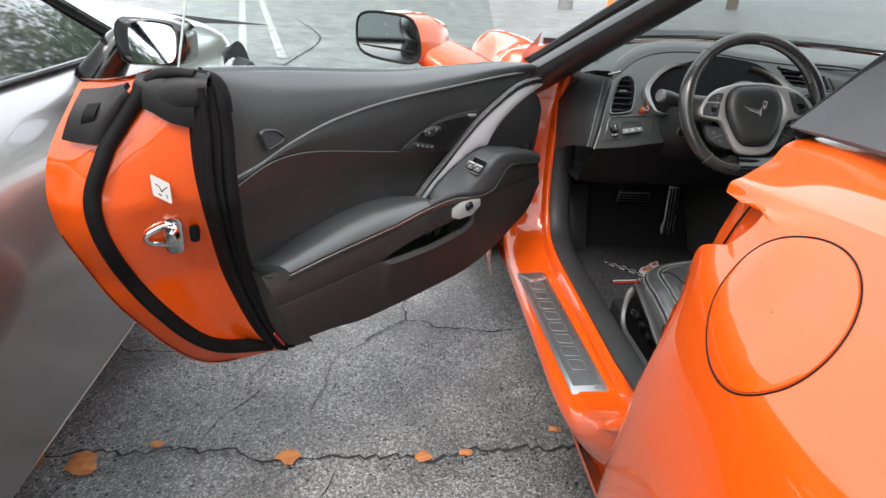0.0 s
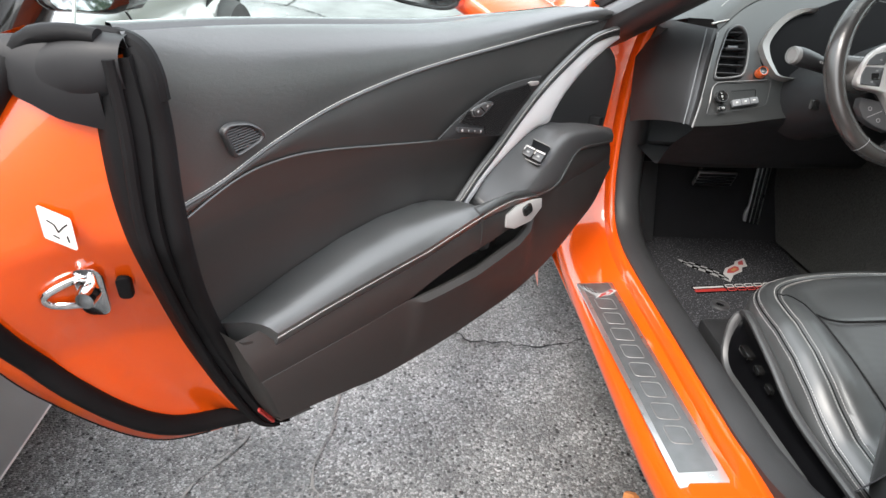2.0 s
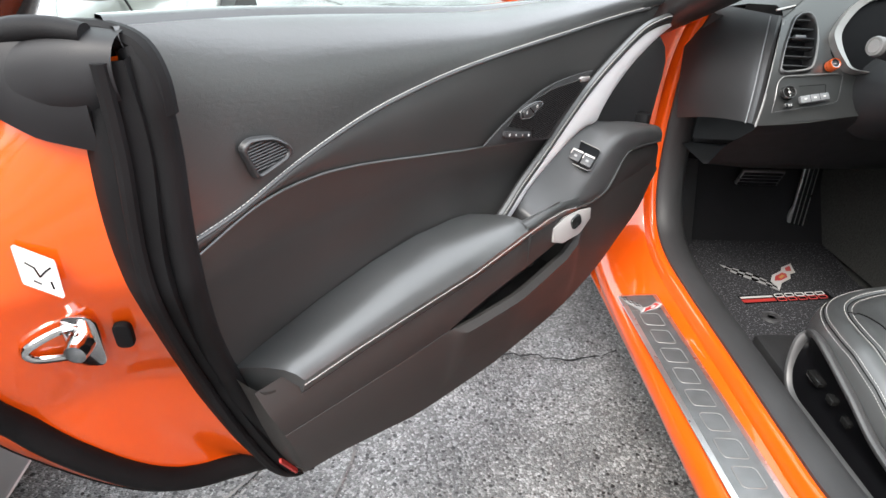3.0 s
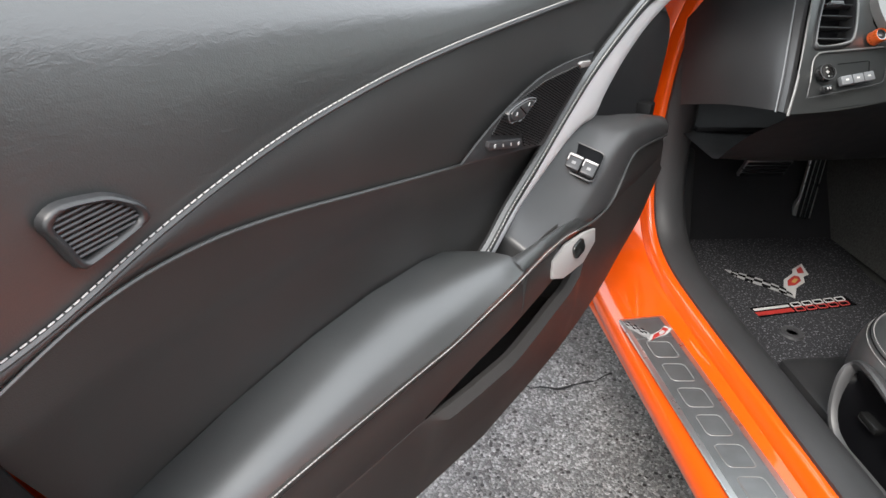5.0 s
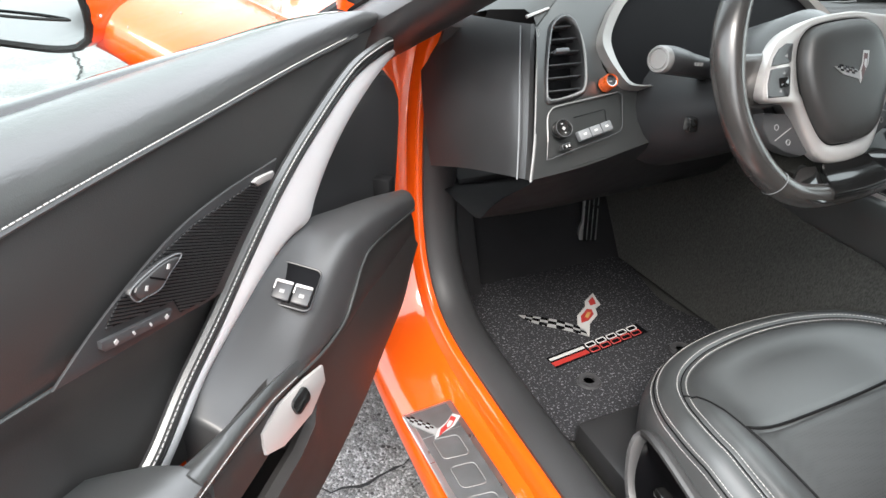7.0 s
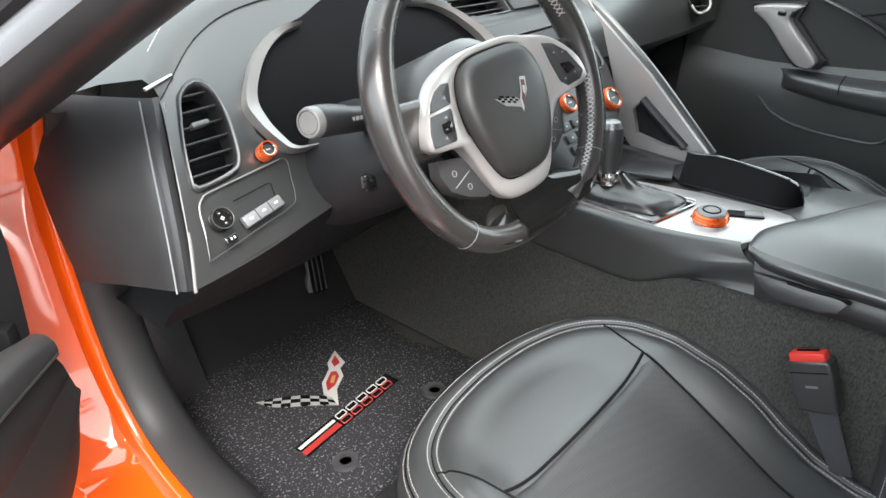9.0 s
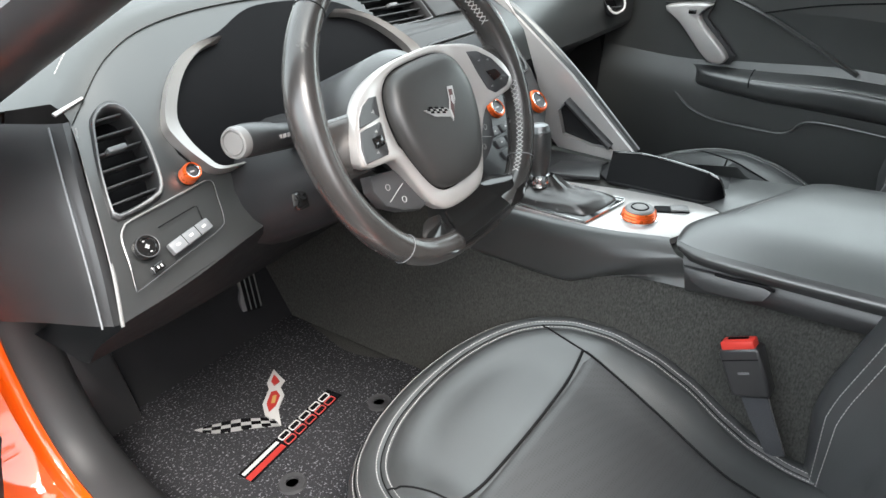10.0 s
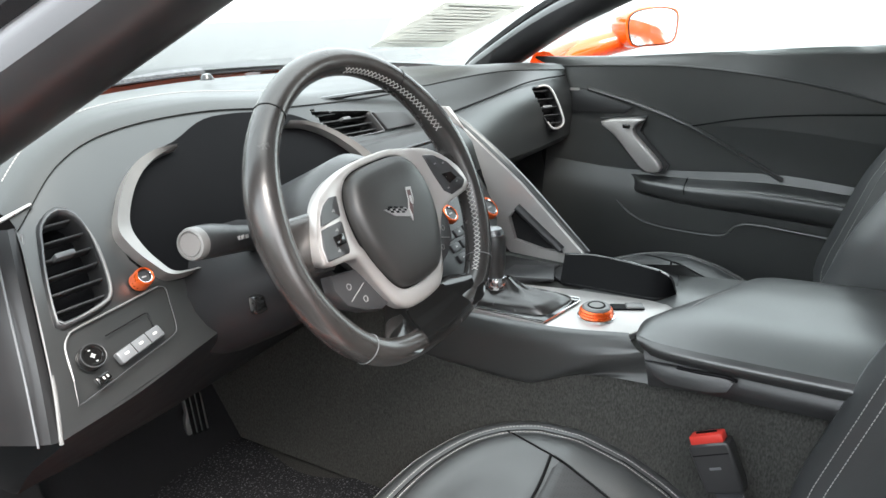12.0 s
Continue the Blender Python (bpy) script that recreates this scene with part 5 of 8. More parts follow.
part("mirror_foot", skin(np.array([[(cs + a * math.copysign(abs(math.cos(t)) ** 0.75, math.cos(t)), d, cz + b * math.copysign(abs(math.sin(t)) ** 0.75, math.sin(t))) for t in np.linspace(0, 2 * np.pi, 32, endpoint=False)] for d, cz, cs, a, b in foot]), closed=True, caps=True), ORANGE, door, "", 60, True)
part("mirror_seam", tube(ring([(s, d, 0.853) for s, d in ((0.232, -0.20), (0.232, -0.395), (0.15, -0.398), (0.085, -0.362), (0.07, -0.28), (0.09, -0.205))], 40), 0.0016, 6, True), RUBBER, side_mirror)
MIRROR = mat("mirror_glass", (0.8, 0.82, 0.84), 0.03, 1.0, 0, 0.02, 10, 0, 0, 0.01)
part("mirror_glass", slab([(c[1] * 0.94 - 0.018, c[2] * 0.94 + 0.053) for c in ring(mh[0], 32)], 0.003, Matrix(((0, 0, 1, 0.234), (1, 0, 0, 0), (0, 1, 0, 0), (0, 0, 0, 1)))), MIRROR, side_mirror, fix=True)
part("mirror_rim", tube(ring([(0.236, b * 0.97 - 0.009, c * 0.97 + 0.026) for a, b, c in mh[0]], 40), 0.004, 6, True), RUBBER, side_mirror)
part("door_check", block((0.02, 0.03, 0.05), (-0.01, 0.0, 0.60), 0.003), RUBBER, door, "black door hinge stop")

# the lower rear of the door tucks outward
for ob in [door] + list(door.children_recursive):
    for v in ob.data.vertices:
        c = v.co
        w = min(1.0, max(0.0, (0.68 - c.z) / 0.12)) * min(1.15, max(0.0, (c.x - 0.5) / 0.35))
        if w:
            k = w * min(1.0, max(0.0, (-0.145 - c.y) / 0.025))
            v.co = (c.x - 0.030 * w - 0.014 * k, c.y - 0.046 * w - 0.028 * k, c.z - 0.034 * w - 0.018 * k)

rd = random.Random(11)
drop_mesh = None
DROP = mat("clear_water", (0.42, 0.44, 0.44), 0.08, 0.3)
for _ in range(90):
    sx, zz = rd.uniform(0.1, 0.95), rd.uniform(0.87, 1.10)
    rr = rd.uniform(0.5, 1.1)
    if zz < 0.9 + 0.35 * sx:
        m = Matrix.Translation((sx, 0.22 * zz - 0.263, zz)) @ Matrix.Rotation(radians(-90), 4, "X") @ Matrix.Diagonal((rr, rr, rr, 1))
        if drop_mesh is None:
            ob = part("rain_drop", turned([(0.0, 0.0009), (0.0009, 0.0007), (0.0013, 0.0), (0, 0)], 8), DROP, door, "small rain drop on the window")
            drop_mesh = ob.data
        else:
            ob = new("rain_drop", drop_mesh)
            ob.parent = door
        ob.matrix_local = m

# ---- dashboard ----
dash_face = [
    [(-0.685, 0.325, 0.810), (-0.705, 0.283, 0.752), (-0.725, 0.240, 0.692), (-0.741, 0.209, 0.649)],
    [(-0.615, 0.360, 0.858), (-0.632, 0.300, 0.775), (-0.648, 0.248, 0.703), (-0.662, 0.213, 0.655)],
    [(-0.537, 0.375, 0.880), (-0.550, 0.305, 0.782), (-0.562, 0.255, 0.713), (-0.575, 0.222, 0.667)],
    [(-0.410, 0.380, 0.884), (-0.410, 0.320, 0.80), (-0.410, 0.275, 0.735), (-0.410, 0.245, 0.685)],
    [(-0.250, 0.385, 0.870), (-0.245, 0.345, 0.80), (-0.240, 0.300, 0.74), (-0.235, 0.270, 0.69)],
    [(0.000, 0.425, 0.855), (0.000, 0.385, 0.80), (0.000, 0.345, 0.74), (0.000, 0.330, 0.68)],
    [(0.180, 0.430, 0.858), (0.180, 0.395, 0.80), (0.180, 0.36, 0.74), (0.180, 0.345, 0.68)],
    [(0.450, 0.410, 0.862), (0.450, 0.365, 0.80), (0.450, 0.35, 0.74), (0.450, 0.345, 0.675)],
    [(0.690, 0.350, 0.848), (0.690, 0.330, 0.79), (0.690, 0.325, 0.74), (0.690, 0.330, 0.685)],
]
cols = np.stack([spl(c, 48) for c in dash_face])
belly = 0.010 * np.sin(np.pi * np.linspace(0, 1, 48) ** 0.75)
cols += (np.array((1, 1, 0.9, 0.5, 0, 0, 0, 0, 0))[:, None] * belly)[..., None] * np.array((0, -0.812, 0.584))
dash_mesh = skin(np.stack([spl(cols[:, j], 260) for j in range(48)]))
DF = axes((-0.6635, 0.2882, 0.7728), (1, 0, 0), (0, 0.584, 0.812))
VO = ring([(0.0170, 0.0590), (0.0320, 0.0475), (0.0345, 0.010), (0.0240, -0.0388), (0.008, -0.0515), (-0.034, -0.056), (-0.0370, -0.045), (-0.027, -0.007), (-0.0145, 0.0264), (-0.004, 0.048)], 36)
CV = axes((-0.085, 0.390, 0.822), (1, 0.06, -0.05), (0, 0.45, 0.89))
CVO = spl([(-0.134, 0.030), (-0.05, 0.024), (0.028, 0.017), (0.034, 0.012), (0.050, -0.020), (0.046, -0.025), (-0.02, -0.026), (-0.074, -0.024), (-0.100, -0.008), (-0.132, 0.026)], 48)
PV = axes((0.582, 0.338, 0.776), (0.80, -0.60, 0), (0.05, 0.38, 0.92)) @ Matrix.Diagonal((1.3, 1.08, 1, 1))
PVO = ring([(-0.048, 0.032), (-0.026, 0.040), (-0.003, 0.040), (0.011, 0.014), (0.0215, -0.044), (0.009, -0.061), (-0.008, -0.058), (-0.028, -0.013)], 40)


def inside(x, y, o):
    """Whether a point lies within an outline."""
    return sum((a[1] > y) != (b[1] > y) and x < a[0] + (b[0] - a[0]) * (y - a[1]) / (b[1] - a[1]) for a, b in zip(o, np.roll(o, -1, 0))) % 2 == 1


# the vents open through the dashboard's skin
gone = []
for m, o in ((DF, VO), (CV, CVO), (PV, PVO)):
    o = np.array(o)[:, :2]
    o = o.mean(0) + (o - o.mean(0)) * 0.93
    back = m.inverted()
    for f in dash_mesh.faces:
        q = back @ f.calc_center_median()
        if abs(q.z) < 0.06 and inside(q.x, q.y, o):
            gone.append(f)
bmesh.ops.delete(dash_mesh, geom=list(set(gone)), context="FACES")
dash = part("dashboard", dash_mesh, DASHFACE, car, "black dashboard with orange ringed knobs", 50, True)
brow = spl([c[0] for c in dash_face], 80)
wbase = spl(WB, 80) + np.array((0, -0.015, -0.012))
wbase[:, 0] *= 0.93
midl = brow * 0.45 + wbase * 0.55 + np.array((0, 0, 0.014))
part("dash_pad", skin(np.stack([brow + np.array((0, 0.03, -0.022)), brow + np.array((0, 0.006, -0.010)), brow + np.array((0, -0.004, 0.0)), brow + np.array((0, 0.006, 0.010)), brow + np.array((0, 0.03, 0.015)), midl, wbase])), DASHPAD, dash, "black leather dash top pad", 50, True)
part("dash_stitching", stitches(brow[2:34] + np.array((0, 0.040, 0.0215)), 0.006, 0.0042, 0.0007), THREAD, dash)
part("pad_end_lip", tube([(-0.694, 0.333, 0.8195), (-0.662, 0.333, 0.829)], np.array((0.0036, 0.0022)), 8, flat=0.6), SILVER, dash, "small silver lip at the pad's end")
# left end of the dashboard with two silver edges
endp = patch([[(-0.685, 0.325, 0.812), (-0.705, 0.283, 0.752), (-0.725, 0.240, 0.692), (-0.741, 0.209, 0.649)], [(-0.700, 0.335, 0.812), (-0.720, 0.292, 0.757), (-0.740, 0.248, 0.698), (-0.757, 0.214, 0.653)], [(-0.745, 0.43, 0.81), (-0.760, 0.385, 0.74), (-0.770, 0.345, 0.68), (-0.775, 0.31, 0.63)], [(-0.775, 0.52, 0.81), (-0.78, 0.49, 0.74), (-0.785, 0.46, 0.66), (-0.785, 0.43, 0.59)]], 24, 14)
part("dash_end_panel", endp, PLASTIC, dash, "black dash end panel", 40, True)
part("silver_edge", tube(spl([(-0.684, 0.318, 0.806), (-0.704, 0.277, 0.752), (-0.725, 0.234, 0.692), (-0.743, 0.206, 0.648)], 20), 0.0019, 8), EDGE, dash)
part("silver_edge", tube(spl([(-0.703, 0.331, 0.810), (-0.723, 0.288, 0.757), (-0.743, 0.244, 0.698), (-0.759, 0.212, 0.652)], 20), 0.0010, 8), GREYBTN, dash)
part("knee_panel", patch([[(-0.741, 0.209, 0.649), (-0.575, 0.222, 0.667), (-0.235, 0.27, 0.69)], [(-0.735, 0.225, 0.635), (-0.575, 0.235, 0.65), (-0.235, 0.28, 0.67)], [(-0.738, 0.295, 0.582), (-0.58, 0.305, 0.583), (-0.235, 0.33, 0.60)], [(-0.722, 0.380, 0.512), (-0.58, 0.385, 0.510), (-0.235, 0.40, 0.515)], [(-0.722, 0.395, 0.506), (-0.58, 0.40, 0.504), (-0.235, 0.41, 0.510)], [(-0.735, 0.52, 0.515), (-0.58, 0.55, 0.51), (-0.235, 0.55, 0.51)]], 30, 14), BLACK, dash, "black knee panel", 50)
for x, y, z in ((-0.657, 0.2985, 0.5892), (-0.641, 0.2920, 0.5955)):
    part("panel_clip", block((0.009, 0.002, 0.0012), (x, y, z), 0, Matrix.Identity(4)), EDGE, dash)
part("under_dash_panel", block((1.40, 0.42, 0.012), (0, 0.72, 0.515), 0.003), BLACK, dash, "plain black panel under the dashboard")
part("glove_panel", patch([[(0.12, 0.34, 0.68), (0.45, 0.345, 0.675), (0.69, 0.33, 0.685)], [(0.12, 0.36, 0.66), (0.45, 0.365, 0.655), (0.69, 0.35, 0.665)], [(0.12, 0.46, 0.60), (0.45, 0.48, 0.60), (0.69, 0.46, 0.61)], [(0.12, 0.60, 0.45), (0.45, 0.62, 0.45), (0.69, 0.60, 0.45)]], 30, 14), PLASTIC, dash, "", 50)
part("passenger_seam", tube(spl([(0.20, 0.39, 0.80), (0.34, 0.376, 0.815), (0.52, 0.365, 0.832), (0.66, 0.335, 0.836)], 24), 0.002, 6), RUBBER, dash)

def on_face(u, v, w=0.0, rot=0.0):
    return DF @ Matrix.Translation((u, v, w)) @ Matrix.Rotation(radians(rot), 4, "Z")


def air_vent(parent, m, outline, rows, label, rim=None):
    """A framed outlet: a raised frame round a deep opening, its back painted near black for shade, with thin slats
    across it.
    """
    o = np.array(outline)
    c = o.mean(0)
    prof = [(1.03, -0.010), (1.02, 0.003), (0.985, 0.0062), (0.94, 0.0066), (0.90, 0.005), (0.875, 0.0), (0.86, -0.030), (0.02, -0.030)]
    v = part("air_vent", skin(np.array([[tuple(m @ Vector((*q, w))) for q in c + (o - c) * k] for k, w in prof]), closed=True), PLASTIC, parent, label, 50, True)
    loop = c + (o - c) * 0.945
    if rim is None:
        part("frame_edge", tube([m @ Vector((*q, 0.0064)) for q in loop], 0.0010, 6, True), GREYBTN, v)
    else:
        k = int(np.argmin(loop @ np.array((0.9, 0.2))))
        part("frame_edge", tube([m @ Vector((*q, 0.0064)) for q in np.roll(loop, -k, 0)[4:-8][: len(loop) * 2 // 3]], 0.0026, 6), rim, v)
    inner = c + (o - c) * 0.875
    # near-black sheet at the back paints the shade inside the vent
    part("opening", slab(c + (o - c) * 0.86, 0.001, m @ Matrix.Translation((0, 0, -0.029))), NEAR_BLACK, v)
    lo, hi = inner[:, 1].min(), inner[:, 1].max()
    for k in range(rows):
        y = lo + (hi - lo) * (k + 0.6) / rows
        e = [(a + (b - a) * (y - a[1]) / (b[1] - a[1]))[0] for a, b in zip(inner, np.roll(inner, -1, 0)) if (a[1] - y) * (b[1] - y) < 0]
        if len(e) >= 2:
            part("slat", block((max(e) - min(e), 0.0018, 0.014), ((max(e) + min(e)) / 2, y, -0.008), 0.0006, m), PLASTIC, v)
            part("slat_edge", block((max(e) - min(e), 0.0012, 0.0008), ((max(e) + min(e)) / 2, y + 0.0004, -0.0008), 0.0003, m), BUTTON, v)
    y = lo + (hi - lo) * (rows // 2 + 0.6) / rows
    part("slat_grip", block((0.020, 0.0055, 0.012), (c[0], y, 0.001), 0.0018, m), GREYBTN, v)
    return v


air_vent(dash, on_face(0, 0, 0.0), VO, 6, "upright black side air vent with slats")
loop = VO.mean(0) + (VO - VO.mean(0)) * 0.94
# brighter grey edge, tapered, on the frame's right and lower side only
part("frame_lip", tube([DF @ Vector((q[0], q[1], 0.0068)) for q in loop[4:20]], np.interp(np.arange(16), (0, 3, 12, 15), (0.0006, 0.0019, 0.0019, 0.0006)), 8), EDGE, dash)
sp2 = ring([(-0.0416, -0.0746), (-0.0334, -0.0644), (-0.0243, -0.0609), (0.02, -0.0562), (0.0615, -0.0518), (0.070, -0.0517), (0.0753, -0.056), (0.0709, -0.0732), (0.0649, -0.0953), (0.0546, -0.1047), (0.0, -0.1157), (-0.0511, -0.126), (-0.0544, -0.1236), (-0.048, -0.1017)], 84)[:, :2]
panel = part("switch_panel", slab([tuple(q) for q in sp2], 0.004, DF, 0.0012, base=-0.010), BLACK, dash, "black lighting switch panel")
rim_pts = [DF @ Vector((q[0], q[1], 0.0040)) for q in np.roll(sp2, 12, 0)]
part("panel_edge", tube(rim_pts, 0.0007, 6, True), BUTTON, panel)
# painted highlight: a paler tube along the upper and left edge only
part("panel_lip", tube(rim_pts[2:44], np.interp(np.arange(42), (0, 6, 34, 41), (0.0004, 0.0011, 0.0011, 0.0004)), 6), EDGE, panel)
rot_m = on_face(-0.0265, -0.0915, 0.003)
rk1 = part("dimmer_knob", turned([(0.0, 0.008), (0.0075, 0.008), (0.0085, 0.010), (0.0105, 0.010), (0.0118, 0.008), (0.0125, 0.0), (0.0, 0.0)], 32, rot_m), GLOSS, panel, "round black dial")
part("dial_ring", tube([rot_m @ Vector((0.0112 * math.cos(a), 0.0112 * math.sin(a), 0.0095)) for a in np.linspace(0, 2 * np.pi, 28, endpoint=False)], 0.0006, 5, True), BUTTON, rk1)
for w, h, x, y in ((0.0052, 0.0009, 0, 0), (0.0009, 0.0052, 0, 0), (0.0028, 0.0028, 0, 0), (0.0020, 0.0012, -0.0012, 0.0058), (0.0020, 0.0012, 0.0012, -0.0058)):
    part("mark", block((w, h, 0.0006), (x, y, 0.0081), 0, rot_m), WHITE_INK, rk1)
tb = on_face(-0.0268, -0.1140, 0.003, 8)
tbn = part("trunk_button", block((0.0135, 0.0078, 0.007), (0, 0, 0.003), 0.0012, tb), GLOSS, panel, "small glossy trunk button")
for x in (-0.0005, 0.0035):
    part("mark", block((0.0018, 0.0030, 0.0006), (x, 0, 0.0066), 0, tb), WHITE_INK, tbn)
br = on_face(0.0190, -0.0993, 0.004, 10.7)
row = part("button_strip", block((0.052, 0.0128, 0.009), (0, 0, 0.003), 0.0018, br), GREYBTN, panel, "row of three grey buttons")
for k in (-1, 0, 1):
    part("mark", block((0.0045, 0.0022, 0.0006), (0.0172 * k, 0.0004, 0.0074), 0, br), PAPER, row)
    if k:
        part("gap", block((0.0007, 0.0125, 0.0006), (0.0087 * k, 0, 0.0074), 0, br), DARK, row)
part("slot_groove", tube([DF @ Vector((x, y, 0.0041)) for x, y in ((-0.0043, -0.0778), (0.041, -0.0722), (0.0439, -0.0730), (0.042, -0.0886))], 0.0007, 6), RUBBER, panel)


def ringed_knob(parent, m, r, label, tall=0.016):
    """A round knob: a dark hollow face with a bright inner ring inside an orange collar."""
    h = tall
    k = part("knob", turned([(0.0, h * 0.80), (r * 0.60, h * 0.80), (r * 0.66, h * 0.95), (r * 0.76, h * 0.9), (r * 0.78, 0.0), (0, 0)], 32, m), BUTTON, parent, label)
    part("orange_ring", turned([(r * 0.78, 0.0), (r * 0.78, h * 1.02), (r * 0.86, h * 1.08), (r * 0.96, h * 0.95), (r, h * 0.62), (r * 0.96, h * 0.4), (r, h * 0.2), (r, 0.0)], 40, m), ORANGE_TRIM, k)
    part("bright_ring", tube([m @ Vector((r * 0.70 * math.cos(a), r * 0.70 * math.sin(a), h * 0.97)) for a in np.linspace(0, 2 * np.pi, 28, endpoint=False)], r * 0.05, 5, True), CHROME, k)
    part("mark", block((r * 0.5, r * 0.14, 0.0006), (0, 0, h * 0.82), 0, m), WHITE_INK, k)
    return k


ringed_knob(dash, on_face(0.053, -0.040, 0.004), 0.0100, "small knob with orange ring")

# instrument cluster: a near-black slab paints the shaded cavity behind a silver bezel under the brow
cl = [(-0.482, 0.853), (-0.535, 0.842), (-0.590, 0.806), (-0.606, 0.772), (-0.596, 0.742), (-0.545, 0.726), (-0.41, 0.722), (-0.27, 0.730), (-0.215, 0.75), (-0.20, 0.785), (-0.23, 0.825), (-0.29, 0.86), (-0.41, 0.872)]
CM = Matrix(((1, 0, 0, 0), (0, 0.72, -0.812, 0.243 - 0.72 * 0.696), (0, 1, 0.584, 0), (0, 0, 0, 1)))
cpts = ring(cl, 64)
clus = part("instrument_cover", slab(cpts, 0.010, CM), NEAR_BLACK, dash, "near-black slab standing in for the shaded instrument cavity", fix=True)
bl = spl([(-0.489, 0.843), (-0.519, 0.838), (-0.547, 0.826), (-0.571, 0.808), (-0.591, 0.784), (-0.592, 0.764), (-0.584, 0.744), (-0.572, 0.731), (-0.535, 0.727), (-0.50, 0.724)], 60)
wid = np.interp(np.linspace(0, 1, 60), [0, 0.08, 0.2, 0.35, 0.5, 0.62, 0.75, 0.85, 1], [0.002, 0.008, 0.014, 0.015, 0.016, 0.011, 0.007, 0.005, 0.004])
cc = np.array((-0.40, 0.79))


def bezel_grid(line, width):
    out = []
    for k, (off, w) in enumerate(((0.0, 0.006), (0.0, 0.022), (1.0, 0.026), (1.0, 0.008))):
        d = line - cc
        d /= np.linalg.norm(d, axis=1, keepdims=True)
        q = line + d * (off * width)[:, None]
        out.append([tuple(CM @ Vector((x, y, w))) for x, y in q])
    return np.array(out)


part("silver_bezel", skin(bezel_grid(bl, wid)), BEZEL, clus, "satin silver cluster bezel", 40, True)
bl2 = bl[::-1].copy()
bl2[:, 0] = -0.80 - bl2[:, 0]
part("silver_bezel", skin(bezel_grid(bl2, wid)), BEZEL, clus, "", 40, True)

# centre stack
CS = axes((-0.03, 0.265, 0.70), (1, 0, 0), (0, 0.637, 0.771))
stack = part("centre_panel", slab([(-0.16, 0.12), (0.125, 0.12), (0.122, 0.0), (0.105, -0.070), (0.085, -0.088), (0.03, -0.13), (-0.135, -0.16), (-0.165, 0.02)], 0.030, CS, 0.008, base=-0.02), PLASTIC, dash, "black centre stack")
scr = part("screen", slab(rounded(0.20, 0.085, 0.010), 0.002, CS @ Matrix.Translation((0.0, 0.045, 0.0095))), DARK, dash, "dark gloss centre screen")
part("screen_frame", tube([CS @ Vector((x, y + 0.045, 0.012)) for x, y in rounded(0.212, 0.097, 0.014)], 0.003, 6, True), GLOSS, scr)
ringed_knob(dash, CS @ Matrix.Translation((0.072, -0.061, 0.010)), 0.0205, "climate knob with orange ring", 0.009)
ringed_knob(dash, CS @ Matrix.Translation((-0.038, -0.041, 0.010)), 0.0165, "volume knob with orange ring", 0.008)
for r in range(3):
    for c in range(4):
        part("stack_button", block((0.024, 0.015, 0.006), (-0.074 + 0.030 * c, -0.074 - 0.020 * r, 0.012), 0.002, CS), BUTTON, stack)
        part("mark", block((0.004, 0.0025, 0.0006), (-0.074 + 0.030 * c, -0.074 - 0.020 * r, 0.0152), 0, CS), WHITE_INK, stack)
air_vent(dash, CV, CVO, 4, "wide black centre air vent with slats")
part("hazard_button", slab([(0.036, 0.012), (0.132, 0.006), (0.154, -0.022), (0.057, -0.023)], 0.009, CV, 0.003), BUTTON, dash, "dark hazard button panel")
part("vent_band", patch([[tuple(CV @ Vector(p)) for p in ((-0.100, -0.014, 0.006), (-0.074, -0.032, 0.008), (0.04, -0.033, 0.009), (0.165, -0.030, 0.008))], [tuple(CV @ Vector(p)) for p in ((-0.094, -0.034, 0.012), (-0.070, -0.045, 0.016), (0.05, -0.044, 0.016), (0.175, -0.042, 0.014))], [tuple(CV @ Vector(p)) for p in ((-0.090, -0.056, 0.006), (-0.060, -0.060, 0.008), (0.05, -0.060, 0.006), (0.182, -0.056, 0.004))]], 30, 12), PLASTIC, dash, "black band below the centre vent", 60)
part("brow_line", tube(spl([(-0.27, 0.40, 0.868), (-0.13, 0.405, 0.868), (0.05, 0.41, 0.86), (0.16, 0.395, 0.83)], 24), 0.004, 8), GLOSS, dash)
# passenger side vent
air_vent(dash, PV, PVO, 5, "slanted passenger air vent with silver frame", SILVER)
part("sun_sensor", turned([(0, 0.012), (0.008, 0.010), (0.012, 0.004), (0.013, 0), (0, 0)], 16, pose(-0.12, 0.72, 0.888)), GLOSS, dash)

# sweeping silver fin between stack and console, with an open triangle
fin_o = [(0.375, 0.825), (0.30, 0.785), (0.185, 0.695), (0.055, 0.572), (0.095, 0.556), (0.205, 0.560), (0.235, 0.59), (0.255, 0.68), (0.285, 0.765), (0.34, 0.825)]
hole = [(0.190, 0.654), (0.209, 0.628), (0.197, 0.586), (0.140, 0.575), (0.098, 0.576)]


def fin_mesh():
    bm = bmesh.new()
    loops = []
    for x in (0.108, 0.120):
        ov = [bm.verts.new((x + (0.022 if i < 4 and x > 0.12 else 0) * 0, y, z)) for i, (y, z) in enumerate(fin_o)]
        hv = [bm.verts.new((x, y, z)) for y, z in hole]
        loops.append((ov, hv))
        es = [bm.edges.new((a, b)) for lp in (ov, hv) for a, b in zip(lp, lp[1:] + lp[:1])]
        bmesh.ops.triangle_fill(bm, edges=es, use_beauty=True)
    for k in (0, 1):
        a, b = loops[0][k], loops[1][k]
        for i in range(len(a)):
            j = (i + 1) % len(a)
            bm.faces.new((a[i], a[j], b[j], b[i]))
    bmesh.ops.recalc_face_normals(bm, faces=bm.faces)
    return bm


